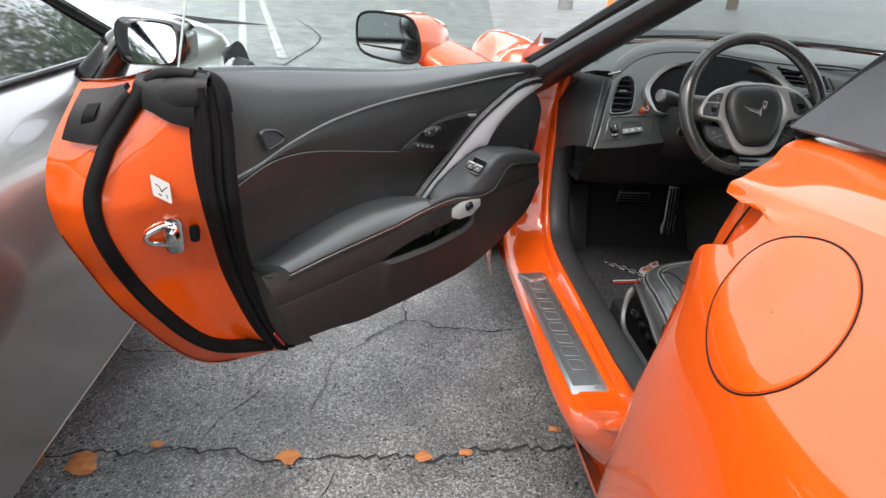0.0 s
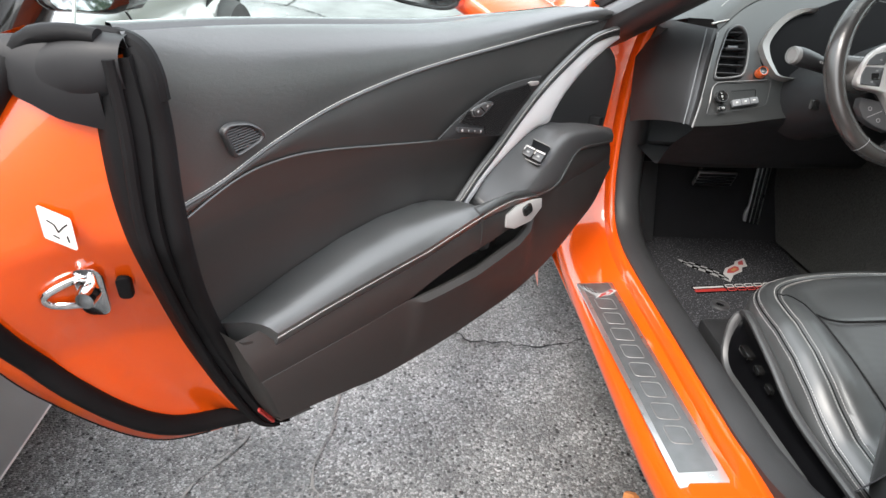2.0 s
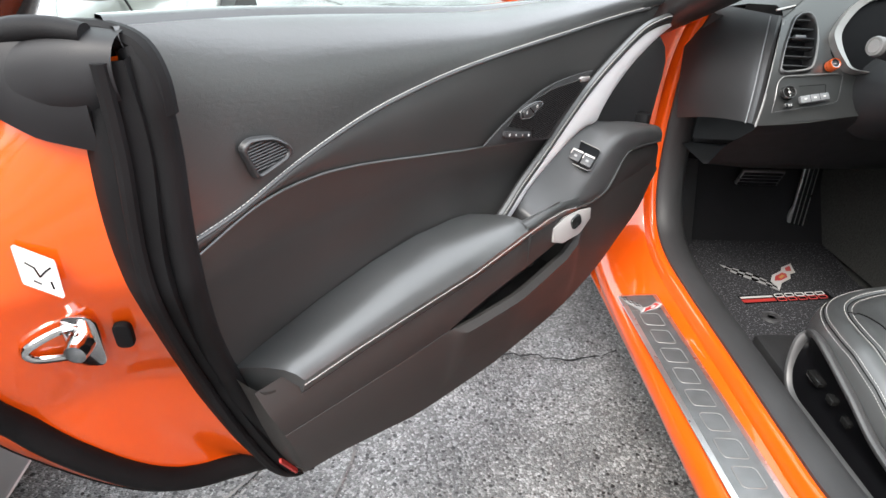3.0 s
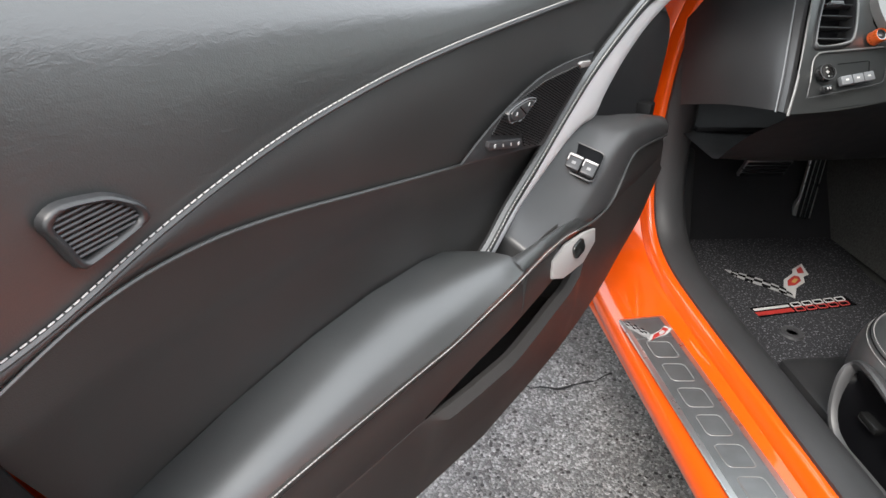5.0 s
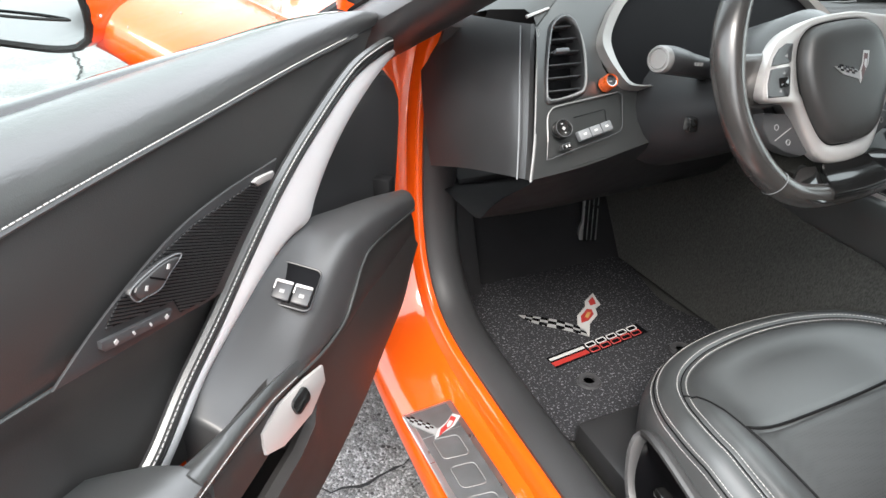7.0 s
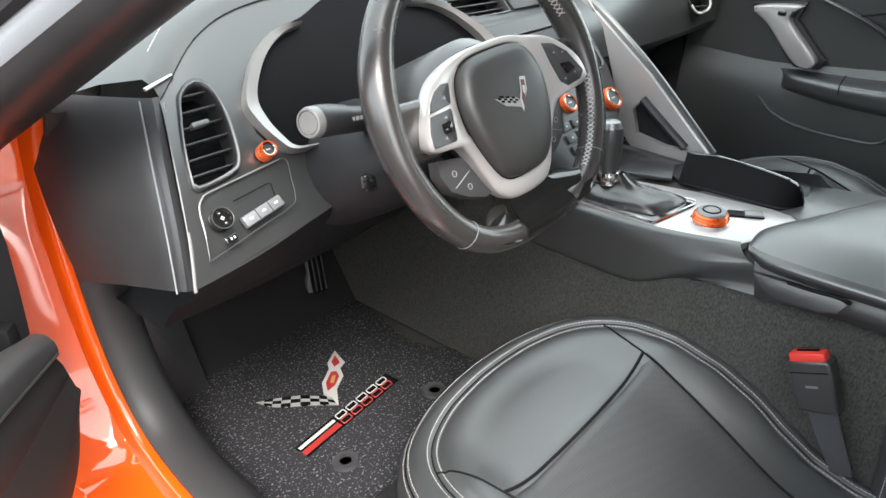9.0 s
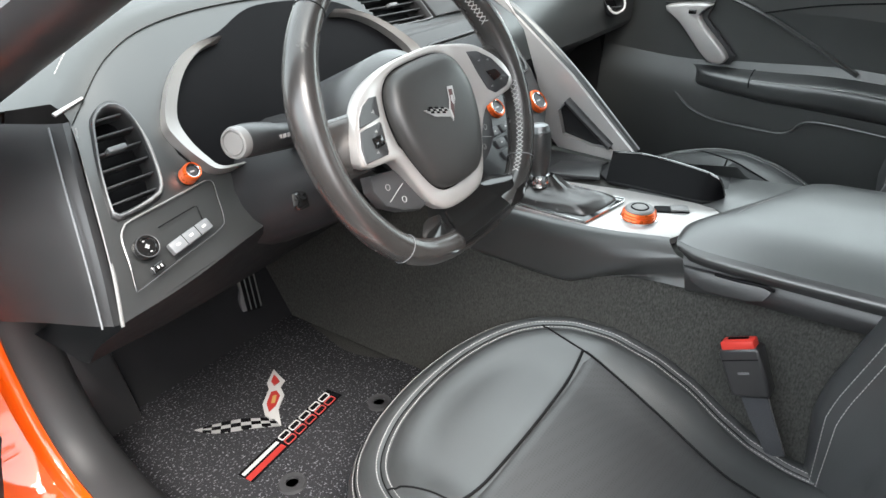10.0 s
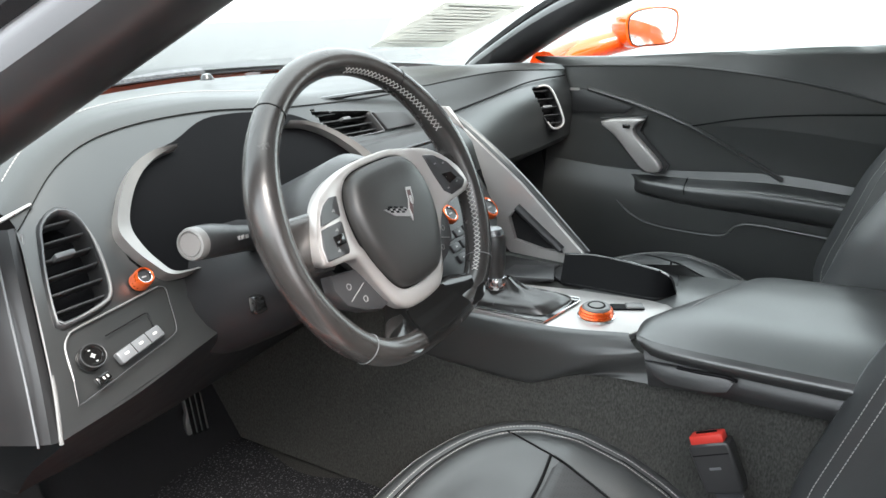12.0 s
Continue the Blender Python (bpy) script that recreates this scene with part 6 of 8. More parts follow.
part("console_fin", fin_mesh(), SILVER, dash, "sweeping satin silver grab fin beside the stack", 30)
part("fin_grip", tube(spl([(0.124, 0.385, 0.826), (0.124, 0.305, 0.788), (0.124, 0.19, 0.698), (0.124, 0.06, 0.574)], 30), 0.0085, 10), LEATHER, dash, "black leather covered edge of the fin")
part("fin_backing", slab([(0.24, 0.66), (0.23, 0.568), (0.08, 0.566), (0.10, 0.585), (0.20, 0.672)], 0.004, Matrix(((0, 0, 1, 0.1185), (1, 0, 0, 0), (0, 1, 0, 0), (0, 0, 0, 1)))), BLACK, dash, fix=True)
part("fin_brace", tube(spl([(0.112, 0.192, 0.650), (0.112, 0.150, 0.617), (0.112, 0.102, 0.580)], 12), 0.0115, 10, flat=0.8), PLASTIC, dash, "black padded brace across the fin opening")

# ---- steering wheel ----
WM = axes((-0.41, 0.093, 0.793), (1, 0, 0), (0, 0.392, 0.920)) @ Matrix.Rotation(radians(3.5), 4, "Z")
ang = np.linspace(0, 2 * np.pi, 120, endpoint=False)
RR = 0.1655
ry = RR * np.sin(ang)
rimp = np.stack([RR * np.cos(ang), np.where(ry < 0, -(np.abs(ry + 1e-9) ** -9 + 0.155 ** -9) ** (-1 / 9), ry), 0 * ang], 1)
grip = lambda mid, wide: np.exp(-(((np.degrees(ang) - mid + 180) % 360 - 180) / wide) ** 2)
rimr = 0.0145 + 0.0028 * (grip(15, 22) + grip(165, 22)) + 0.0012 * (grip(-30, 20) + grip(210, 20))
wheel = part("steering_wheel", tube(rimp, rimr, 20, True, 1.12), WHEEL_LEATHER, car, "flat-bottomed black leather steering wheel with silver spokes")
wheel.matrix_world = WM


def rim_at(a):
    """The rim's centre, its outward direction and its radius at an angle in degrees."""
    k = int(round((a % 360) / 3)) % 120
    d = rimp[k] / np.linalg.norm(rimp[k])
    return rimp[k], d, rimr[k]


for a in (128, 51, 226, 319):
    p0, d, r0 = rim_at(a)
    loop = np.array([p0 + (r0 + 0.0002) * (math.cos(t) * d + 1.12 * math.sin(t) * np.array((0, 0, 1))) for t in np.linspace(0, 2 * np.pi, 28, endpoint=False)])
    part("rim_seam", tube(loop, 0.0006, 5, True), GREYBTN if a in (226, 319) else RUBBER, wheel)
for a0, a1 in ((22, 84), (-52, -6)):
    zig = []
    for k, a in enumerate(np.arange(a0, a1, 1.1)):
        q = math.radians(a)
        f = np.interp(q % (2 * math.pi), ang, rimr)
        rim = np.array([np.interp(q % (2 * math.pi), ang, rimp[:, c]) for c in range(3)])
        zig.append((rim, f, rim / np.linalg.norm(rim), k))
    for sg in (1, -1):
        line = [c + f * 1.015 * (-math.cos(t) * d + 1.12 * math.sin(t) * np.array((0, 0, 1))) for c, f, d, k in zig for t in [0.50 + 0.24 * sg * math.cos(k * math.pi / 2 + 0.3)]]
        part("rim_lacing", tube(line, 0.00055, 5), THREAD, wheel, "grey cross stitching inside the rim")


def mirrored(half):
    """A closed outline from its right half, top to bottom."""
    return half + [(-x, y) for x, y in half[-2:0:-1]]


def polar(outline, n=144, mid=(0.0, -0.02)):
    """The outline's points at even angles about a middle."""
    o = ring([(x, y, 0) for x, y in outline], 400)[:, :2] - np.array(mid)
    a, r = np.arctan2(o[:, 1], o[:, 0]), np.linalg.norm(o, axis=1)
    k = np.argsort(a)
    t = np.linspace(-np.pi, np.pi, n, endpoint=False)
    return np.stack([np.cos(t), np.sin(t)], 1) * np.interp(t, a[k], r[k], period=2 * np.pi)[:, None] + np.array(mid)


def dish(x, y):
    """Height of the spoke frame: it rises from the hub to its outer pads."""
    return 0.0165 * min(1.0, max(0.0, (abs(x) - 0.065) / 0.068)) + 0.002 - 0.004 * min(1.0, max(0.0, (-0.03 - y) / 0.05))


FRAME = mirrored([(0, 0.0585), (0.032, 0.0575), (0.062, 0.052), (0.092, 0.043), (0.112, 0.030), (0.130, 0.010), (0.139, -0.010), (0.137, -0.0215), (0.124, -0.0265), (0.106, -0.0285), (0.088, -0.0315), (0.078, -0.041), (0.069, -0.057), (0.058, -0.080), (0.047, -0.098), (0.033, -0.109), (0.014, -0.1125), (0, -0.113)])
BAG = mirrored([(0, 0.0505), (0.035, 0.0485), (0.054, 0.040), (0.064, 0.024), (0.0685, 0.0), (0.063, -0.034), (0.046, -0.070), (0.030, -0.0865), (0.012, -0.0905), (0, -0.091)])
fo, fi = polar(FRAME), polar(BAG)
rows = [[(x, y, dish(x, y) - 0.016) for x, y in fi * 0.99], [(x, y, dish(x, y) - 0.002) for x, y in fi], [(x, y, dish(x, y) + 0.0015) for x, y in fi + (fo - fi) * 0.07]]
for k in (0.25, 0.5, 0.75, 0.9):
    rows.append([(x, y, dish(x, y) + 0.0015 + 0.0015 * math.sin(math.pi * k)) for x, y in fi + (fo - fi) * k])
rows += [[(x, y, dish(x, y)) for x, y in fi + (fo - fi) * 0.985], [(x, y, dish(x, y) - 0.004) for x, y in fo], [(x, y, dish(x, y) - 0.016) for x, y in fo * 0.985]]
part("spoke_frame", skin(np.array(rows), closed=True), SILVER, wheel, "satin silver spoke frame", 50, True)
bag = [(1.0, -0.012), (0.992, -0.002), (0.985, 0.006), (0.965, 0.0115), (0.92, 0.0155), (0.84, 0.0185), (0.7, 0.0205), (0.5, 0.0215), (0.25, 0.022), (0.02, 0.022)]
part("airbag_cover", skin(np.array([[(x * k, (y + 0.02) * k - 0.02, z) for x, y in fi] for k, z in bag]), closed=True, caps=True), LEATHER_LO, wheel, "black padded airbag cover", 60, True)
part("airbag_gap", tube([(x, y, dish(x, y) - 0.0005) for x, y in fi * 1.005], 0.0013, 6, True), RUBBER, wheel)
crossed_flags(Matrix.Translation((0.004, -0.012, 0.0208)), 0.040, wheel, inner=FLAGRED)


def dished_plate(outline, lift, inset=0.0012):
    """A thin plate with a soft edge that follows the spoke frame's height."""
    o = np.array(outline)
    c = o.mean(0)
    o = np.array([p for a, b in zip(o, np.roll(o, -1, 0)) for p in (a + (b - a) * f for f in (0.06, 0.35, 0.65, 0.94))])
    g = [[(x, y, dish(x, y) + 0.001) for x, y in o], [(x, y, dish(x, y) + lift * 0.6) for x, y in o], [(x, y, dish(x, y) + lift) for x, y in c + (o - c) * (1 - inset / 0.02)], [(x, y, dish(x, y) + lift) for x, y in c + (o - c) * 0.02]]
    return skin(np.array(g), closed=True, caps=True)


PADS = [([(-0.0745, 0.0335), (-0.0835, 0.0125), (-0.1230, 0.0125), (-0.117, 0.021), (-0.104, 0.030), (-0.088, 0.0345)], [((-0.094, 0.021), 0.005)]),
        ([(-0.0845, 0.0095), (-0.0935, -0.0235), (-0.1350, -0.0195), (-0.1335, -0.005), (-0.1245, 0.0095)], [((-0.102, 0.003), 0.004), ((-0.107, -0.007), 0.006), ((-0.113, -0.0155), 0.004)]),
        ([(0.0835, 0.0355), (0.099, 0.031), (0.115, 0.017), (0.131, -0.0125), (0.123, -0.020), (0.103, -0.0225), (0.094, -0.014), (0.088, 0.0105)], [((0.096, 0.020), 0.004), ((0.106, 0.0), 0.006), ((0.117, -0.010), 0.004), ((0.108, 0.017), 0.004), ((0.101, -0.013), 0.004)])]
for outline, marks in PADS:
    pad = part("button_panel", dished_plate(outline, 0.0042), BUTTON, wheel, "black spoke button panel", 50, True)
    o = np.array(outline)
    part("panel_edge", tube([(x, y, dish(x, y) + 0.0022) for x, y in o.mean(0) + (o - o.mean(0)) * 1.02], 0.0006, 5, True), SILVER, pad)
    for (x, y), w in marks:
        part("mark", block((w, 0.0014, 0.0005), (x, y, dish(x, y) + 0.0043), 0), FAINT, pad)
        part("mark", block((0.0012, w * 0.7, 0.0005), (x + w * 0.4, y, dish(x, y) + 0.0043), 0), FAINT, pad)
part("cruise_rocker", block((0.014, 0.011, 0.004), (-0.106, -0.0065, dish(-0.106, 0) + 0.005), 0.0015), GLOSS, wheel)
part("cursor_pad", dished_plate([(0.099, 0.006), (0.113, 0.004), (0.119, -0.006), (0.105, -0.009)], 0.0052), GLOSS, wheel, "", 50, True)
for sg in (-1, 1):
    lower = [(-0.1085, -0.0365), (-0.074, -0.0435), (-0.060, -0.060), (-0.045, -0.094), (-0.060, -0.096), (-0.084, -0.0865), (-0.105, -0.072), (-0.1125, -0.052)]
    o = [(x * -sg, y) for x, y in lower]
    low = part("lower_switch", slab(o if sg < 0 else o[::-1], 0.016, Matrix.Translation((0, 0, -0.027)), 0.003), BUTTON, wheel, "black lower spoke switch")
    part("slash", tube([(sg * 0.0715, -0.0605, -0.0108), (sg * 0.098, -0.0705, -0.0108)], 0.0006, 5), FAINT, low)
    for x, y in ((0.093, -0.056), (0.078, -0.076)):
        part("mark", tube(ring([(sg * x + 0.0032 * math.cos(t), y + 0.0032 * math.sin(t), -0.0108) for t in (0.3, 1.5, 2.6, 4.0, 5.2)], 14), 0.0005, 4, True), FAINT, low)
    arm = [[(sg * x, y + h, z) for h, z in ((0.030, 0.000), (0.024, 0.010), (0.008, 0.013), (-0.010, 0.012), (-0.024, 0.006), (-0.030, -0.004), (0.0, -0.014))] for x, y in ((0.105, -0.002), (0.128, 0.0), (0.146, 0.002), (0.162, 0.004))]
    part("spoke_arm", skin(np.array([ring([(x, y, z - 0.006) for x, y, z in c], 24) for c in arm]), closed=True), WHEEL_LEATHER, wheel, "leather covered spoke", 60, True)
    wing = [[(sg * 0.040, -0.112, -0.010), (sg * 0.054, -0.110, -0.014), (sg * 0.066, -0.112, -0.012), (sg * 0.082, -0.119, -0.004)], [(sg * 0.043, -0.124, -0.002), (sg * 0.058, -0.124, 0.000), (sg * 0.074, -0.126, 0.004), (sg * 0.090, -0.126, 0.006)], [(sg * 0.046, -0.138, 0.006), (sg * 0.060, -0.141, 0.011), (sg * 0.076, -0.139, 0.0135), (sg * 0.091, -0.134, 0.012)], [(sg * 0.048, -0.149, 0.012), (sg * 0.060, -0.150, 0.0155), (sg * 0.072, -0.148, 0.0165), (sg * 0.086, -0.142, 0.015)]]
    part("lower_spoke", patch(wing, 24, 20, 0.004), GLOSS, wheel, "gloss black lower spoke", 60, True)
plate = [[(-0.037, -0.111, -0.004), (0, -0.1135, -0.004), (0.037, -0.111, -0.004)], [(-0.041, -0.122, 0.001), (0, -0.124, 0.001), (0.041, -0.122, 0.001)], [(-0.045, -0.134, 0.010), (0, -0.136, 0.010), (0.045, -0.134, 0.010)], [(-0.047, -0.144, 0.0155), (0, -0.146, 0.0155), (0.047, -0.144, 0.0155)], [(-0.047, -0.149, 0.013), (0, -0.151, 0.013), (0.047, -0.149, 0.013)]]
part("lower_spoke", patch(plate, 20, 20, 0.003), GLOSS, wheel, "glossy black lower spoke cover", 60, True)
part("hub", turned([(0.0, -0.014), (0.060, -0.016), (0.072, -0.035), (0.070, -0.08), (0.068, -0.14), (0, -0.14)], 30), PLASTIC, wheel, "black hub")
col = spl([(-0.425, 0.13, 0.752), (-0.435, 0.19, 0.722), (-0.445, 0.30, 0.690)], 10)
part("column_shroud", tube(col, np.linspace(0.070, 0.110, 10), 26, flat=0.55), BLACK, dash, "black steering column shroud")
part("shroud_lower", tube(spl([(-0.465, 0.15, 0.735), (-0.475, 0.20, 0.715), (-0.48, 0.28, 0.690)], 10), np.linspace(0.060, 0.098, 10), 24, flat=0.8), BLACK, dash)
stalk = part("indicator_stalk", tube(spl([(-0.470, 0.200, 0.758), (-0.530, 0.187, 0.777), (-0.575, 0.175, 0.789)], 10), np.linspace(0.0125, 0.0150, 10), 16), PLASTIC, dash, "black indicator stalk")
part("stalk_end", tube(spl([(-0.560, 0.179, 0.786), (-0.59, 0.171, 0.794), (-0.612, 0.1645, 0.7985)], 8), (0.0150, 0.0155, 0.016, 0.0165, 0.0165, 0.0165, 0.0160, 0.0140), 20), PLASTIC, stalk)
sm = axes((-0.6120, 0.1645, 0.7985), (0.26, -0.96, 0), (0.16, 0.05, 0.98))
part("stalk_cap", turned([(0.0, 0.0026), (0.0105, 0.0026), (0.0112, 0.0014), (0.0118, 0.0012), (0.0125, 0.0030), (0.0145, 0.0026), (0.0158, -0.001), (0.0158, -0.006)], 32, sm), EDGE, stalk, "round grey end of the stalk")
for k in range(3):
    part("stalk_mark", block((0.004, 0.0006, 0.004), (-0.545 - 0.007 * k, 0.1675 - 0.0018 * k, 0.7865 + 0.0012 * k), 0), WHITE_INK, stalk)
part("stalk_boot", tube(spl([(-0.455, 0.205, 0.752), (-0.485, 0.197, 0.763)], 6), np.linspace(0.024, 0.019, 6), 16), RUBBER, stalk)
part("column_lever", block((0.024, 0.014, 0.020), (-0.538, 0.168, 0.712), 0.004), GLOSS, dash, "small black column adjuster")

# ---- centre console ----
cons = part("console", patch([[(-0.235, 0.90, 0.20), (-0.215, 0.40, 0.20), (-0.205, 0.0, 0.20), (-0.19, -0.65, 0.22)], [(-0.205, 0.90, 0.42), (-0.185, 0.40, 0.42), (-0.172, 0.0, 0.42), (-0.165, -0.65, 0.46)], [(-0.185, 0.90, 0.50), (-0.165, 0.40, 0.50), (-0.150, 0.0, 0.51), (-0.15, -0.65, 0.52)], [(-0.160, 0.90, 0.545), (-0.14, 0.40, 0.545), (-0.12, 0, 0.545), (-0.12, -0.65, 0.545)], [(0.120, 0.90, 0.545), (0.14, 0.40, 0.545), (0.12, 0, 0.545), (0.12, -0.65, 0.545)], [(0.145, 0.90, 0.50), (0.165, 0.40, 0.50), (0.150, 0.0, 0.51), (0.15, -0.65, 0.52)], [(0.195, 0.90, 0.20), (0.215, 0.40, 0.20), (0.205, 0.0, 0.20), (0.19, -0.65, 0.22)]], 30, 30), CARPET, car, "centre console with carpeted flanks", 50)
side = [[(-0.150, 0.30, 0.552), (-0.150, 0.146, 0.552), (-0.150, 0.0, 0.559), (-0.148, -0.105, 0.573)], [(-0.158, 0.30, 0.548), (-0.158, 0.146, 0.547), (-0.157, 0.0, 0.554), (-0.154, -0.108, 0.568)], [(-0.166, 0.30, 0.525), (-0.167, 0.146, 0.522), (-0.166, 0.02, 0.535), (-0.158, -0.120, 0.556)], [(-0.169, 0.30, 0.475), (-0.171, 0.133, 0.472), (-0.171, 0.045, 0.474), (-0.171, 0.015, 0.484), (-0.170, -0.028, 0.509), (-0.167, -0.075, 0.534), (-0.158, -0.132, 0.550)],
        [(-0.162, 0.30, 0.468), (-0.164, 0.133, 0.464), (-0.164, 0.045, 0.465), (-0.161, 0.005, 0.477), (-0.156, -0.035, 0.494), (-0.152, -0.085, 0.510), (-0.150, -0.145, 0.528)], [(-0.158, 0.30, 0.455), (-0.160, 0.133, 0.456), (-0.160, 0.04, 0.462), (-0.158, -0.016, 0.487), (-0.158, -0.07, 0.502), (-0.158, -0.15, 0.510)]]
part("console_side", patch(side, 60, 34), LEATHER, cons, "black leather console side panel", 50)
part("console_side", flipped(patch(side, 20, 8)), LEATHER, cons, "", 50)
part("console_rail", patch([[(-0.155, -0.128, 0.558), (-0.160, -0.30, 0.560), (-0.16, -0.65, 0.562)], [(-0.162, -0.132, 0.548), (-0.166, -0.30, 0.552), (-0.165, -0.65, 0.554)], [(-0.168, -0.138, 0.530), (-0.171, -0.30, 0.538), (-0.17, -0.65, 0.545)], [(-0.164, -0.140, 0.510), (-0.167, -0.243, 0.521), (-0.167, -0.65, 0.535)]], 20, 14), PLASTIC, cons, "", 50)
part("console_top", slab([(-0.150, -0.085), (-0.150, 0.17), (-0.03, 0.17), (-0.026, 0.145), (0.0, 0.028), (0.012, -0.085), (0.008, -0.116), (-0.013, -0.141), (-0.06, -0.125), (-0.116, -0.10)], 0.010, Matrix.Translation((0, 0, 0.5475)), 0.003), SILVER, cons, "satin silver console top plate")
part("console_front_tray", slab([(-0.14, 0.165), (-0.14, 0.27), (0.10, 0.27), (0.10, 0.10), (0.022, 0.10), (-0.024, 0.15), (-0.03, 0.165)], 0.010, Matrix.Translation((0, 0, 0.5465)), 0.003), PLASTIC, cons)
part("tray_flap", slab([(0.012, 0.075), (-0.020, 0.165), (0.045, 0.165), (0.075, 0.10)], 0.006, Matrix.Translation((0, 0, 0.557)), 0.002), PLASTIC, cons)
part("console_shoulder", patch([[(0.006, 0.03, 0.553), (0.018, -0.085, 0.553), (0.012, -0.12, 0.553), (-0.01, -0.145, 0.553)], [(0.06, 0.0, 0.553), (0.07, -0.09, 0.556), (0.07, -0.13, 0.560), (0.05, -0.175, 0.565)], [(0.15, 0.0, 0.545), (0.155, -0.09, 0.55), (0.158, -0.15, 0.555), (0.158, -0.21, 0.56)]], 24, 12), LEATHER, cons)
gate = part("shift_surround", slab([(-0.146, 0.020), (-0.146, 0.162), (-0.048, 0.160), (-0.041, 0.008), (-0.05, 0.004), (-0.129, 0.017)], 0.003, Matrix.Translation((0, 0, 0.5572)), 0.001), GLOSS, cons, "gloss black shifter surround")
part("surround_edge", tube([(x, y, 0.5604) for x, y in ((-0.146, 0.020), (-0.146, 0.162), (-0.048, 0.160), (-0.041, 0.008), (-0.05, 0.004), (-0.129, 0.017))], 0.0014, 6, True), CHROME, gate)
boot = [(-0.128, 0.040), (-0.136, 0.150), (-0.060, 0.152), (-0.050, 0.030), (-0.062, 0.016), (-0.105, 0.024)]
bo = ring(boot, 40)
bc = np.array((-0.104, 0.122))
part("shift_boot", skin(np.array([[(*(bc + (np.array((x, y)) - bc) * k * (1 + 0.05 * math.sin(9 * i / 40 * 2 * math.pi) * (1 - k))), z) for i, (x, y) in enumerate(bo)] for k, z in ((1, 0.560), (0.95, 0.568), (0.8, 0.573), (0.6, 0.576), (0.42, 0.581), (0.3, 0.590), (0.2, 0.600))]), closed=True), WHEEL_LEATHER, cons, "creased black leather shift boot", 60, True)
part("boot_stitching", stitches([(-0.090, 0.110, 0.590), (-0.082, 0.09, 0.582), (-0.07, 0.055, 0.577), (-0.06, 0.030, 0.570)], 0.005, 0.0036, 0.0007), THREAD, cons)
sk = pose(-0.108, 0.120, 0.588, -6, 4, 0) @ Matrix.Diagonal((1.08, 1.08, 1.0, 1))
shifter = part("shifter", turned([(0.0, 0.012), (0.012, 0.012), (0.013, 0.02), (0.0155, 0.032), (0.017, 0.055), (0.0175, 0.072), (0.0165, 0.078), (0, 0.078)], 24, sk), LEATHER, cons, "black leather shift knob with metal top")
part("chrome_collar", turned([(0.016, -0.006), (0.018, 0.002), (0.016, 0.012), (0.011, 0.014), (0, 0.014)], 24, sk), CHROME, shifter)
part("chrome_top", turned([(0, 0.092), (0.009, 0.091), (0.0135, 0.088), (0.0162, 0.079), (0, 0.078)], 24, sk), PLATE_GREY, shifter, fix=True)
dm = pose(-0.086, -0.036, 0.5575)
dial = part("drive_mode_dial", turned([(0, 0.0190), (0.0100, 0.0190), (0.0106, 0.0180), (0.0185, 0.0180), (0.0212, 0.0160), (0.0212, 0.0), (0, 0)], 32, dm), EDGE, cons, "rotary dial with orange ring")
part("orange_ring", turned([(0.021, 0.0025), (0.0250, 0.0030), (0.0258, 0.0046), (0.0240, 0.0062), (0.0240, 0.0070), (0.0252, 0.0084), (0.0234, 0.0100), (0.0234, 0.0108), (0.0244, 0.0122), (0.0226, 0.0140), (0.021, 0.0146)], 40, dm), ORANGE_TRIM, dial)
part("dial_base", turned([(0.028, 0.0), (0.0275, 0.003), (0.021, 0.004)], 32, dm), CHROME, dial)
part("dial_mark", tube([dm @ Vector((0.012 * math.cos(a), 0.012 * math.sin(a), 0.0183)) for a in np.linspace(0, 2 * np.pi, 24, endpoint=False)], 0.0013, 5, True), NEAR_BLACK, dial)
pb = part("parking_brake_switch", slab(rounded(0.050, 0.020, 0.003), 0.003, pose(-0.034, -0.066, 0.557, 0, 0, -62), 0.001), NEAR_BLACK, cons, "small parking brake switch")
part("switch_cap", block((0.026, 0.018, 0.005), (0.011, 0, 0.003), 0.0015, pose(-0.034, -0.066, 0.557, 0, 0, -62)), EDGE, pb)
# cup holder with its raised lid
part("cup_holder", slab([(0.018, 0.06), (0.020, -0.093), (0.05, -0.12), (0.14, -0.10), (0.15, 0.09), (0.05, 0.10)], 0.004, Matrix.Translation((0, 0, 0.5525))), BLACK, cons, "dark open cup holder")
lidb = spl([(0.018, 0.066), (0.022, 0.02), (0.022, -0.04), (0.026, -0.093), (0.052, -0.120)], 30)
lidt = spl([(0.046, 0.070), (0.055, 0.021), (0.055, -0.046), (0.052, -0.092), (0.054, -0.116)], 30)
ltz = np.interp(np.linspace(0, 1, 30), [0, 0.25, 0.55, 0.82, 0.92, 0.97, 1], [0.597, 0.600, 0.597, 0.592, 0.586, 0.574, 0.560])
part("cup_holder_lid", skin(np.stack([np.c_[lidb, np.full(30, 0.556)], np.c_[(lidb + lidt) / 2, (0.556 + ltz) / 2], np.c_[lidt, ltz]]), 0.003), NEAR_BLACK, cons, "raised dark cup holder cover")
part("lid_rim", tube(np.c_[lidt, ltz], 0.0022, 6), GLOSS, cons)
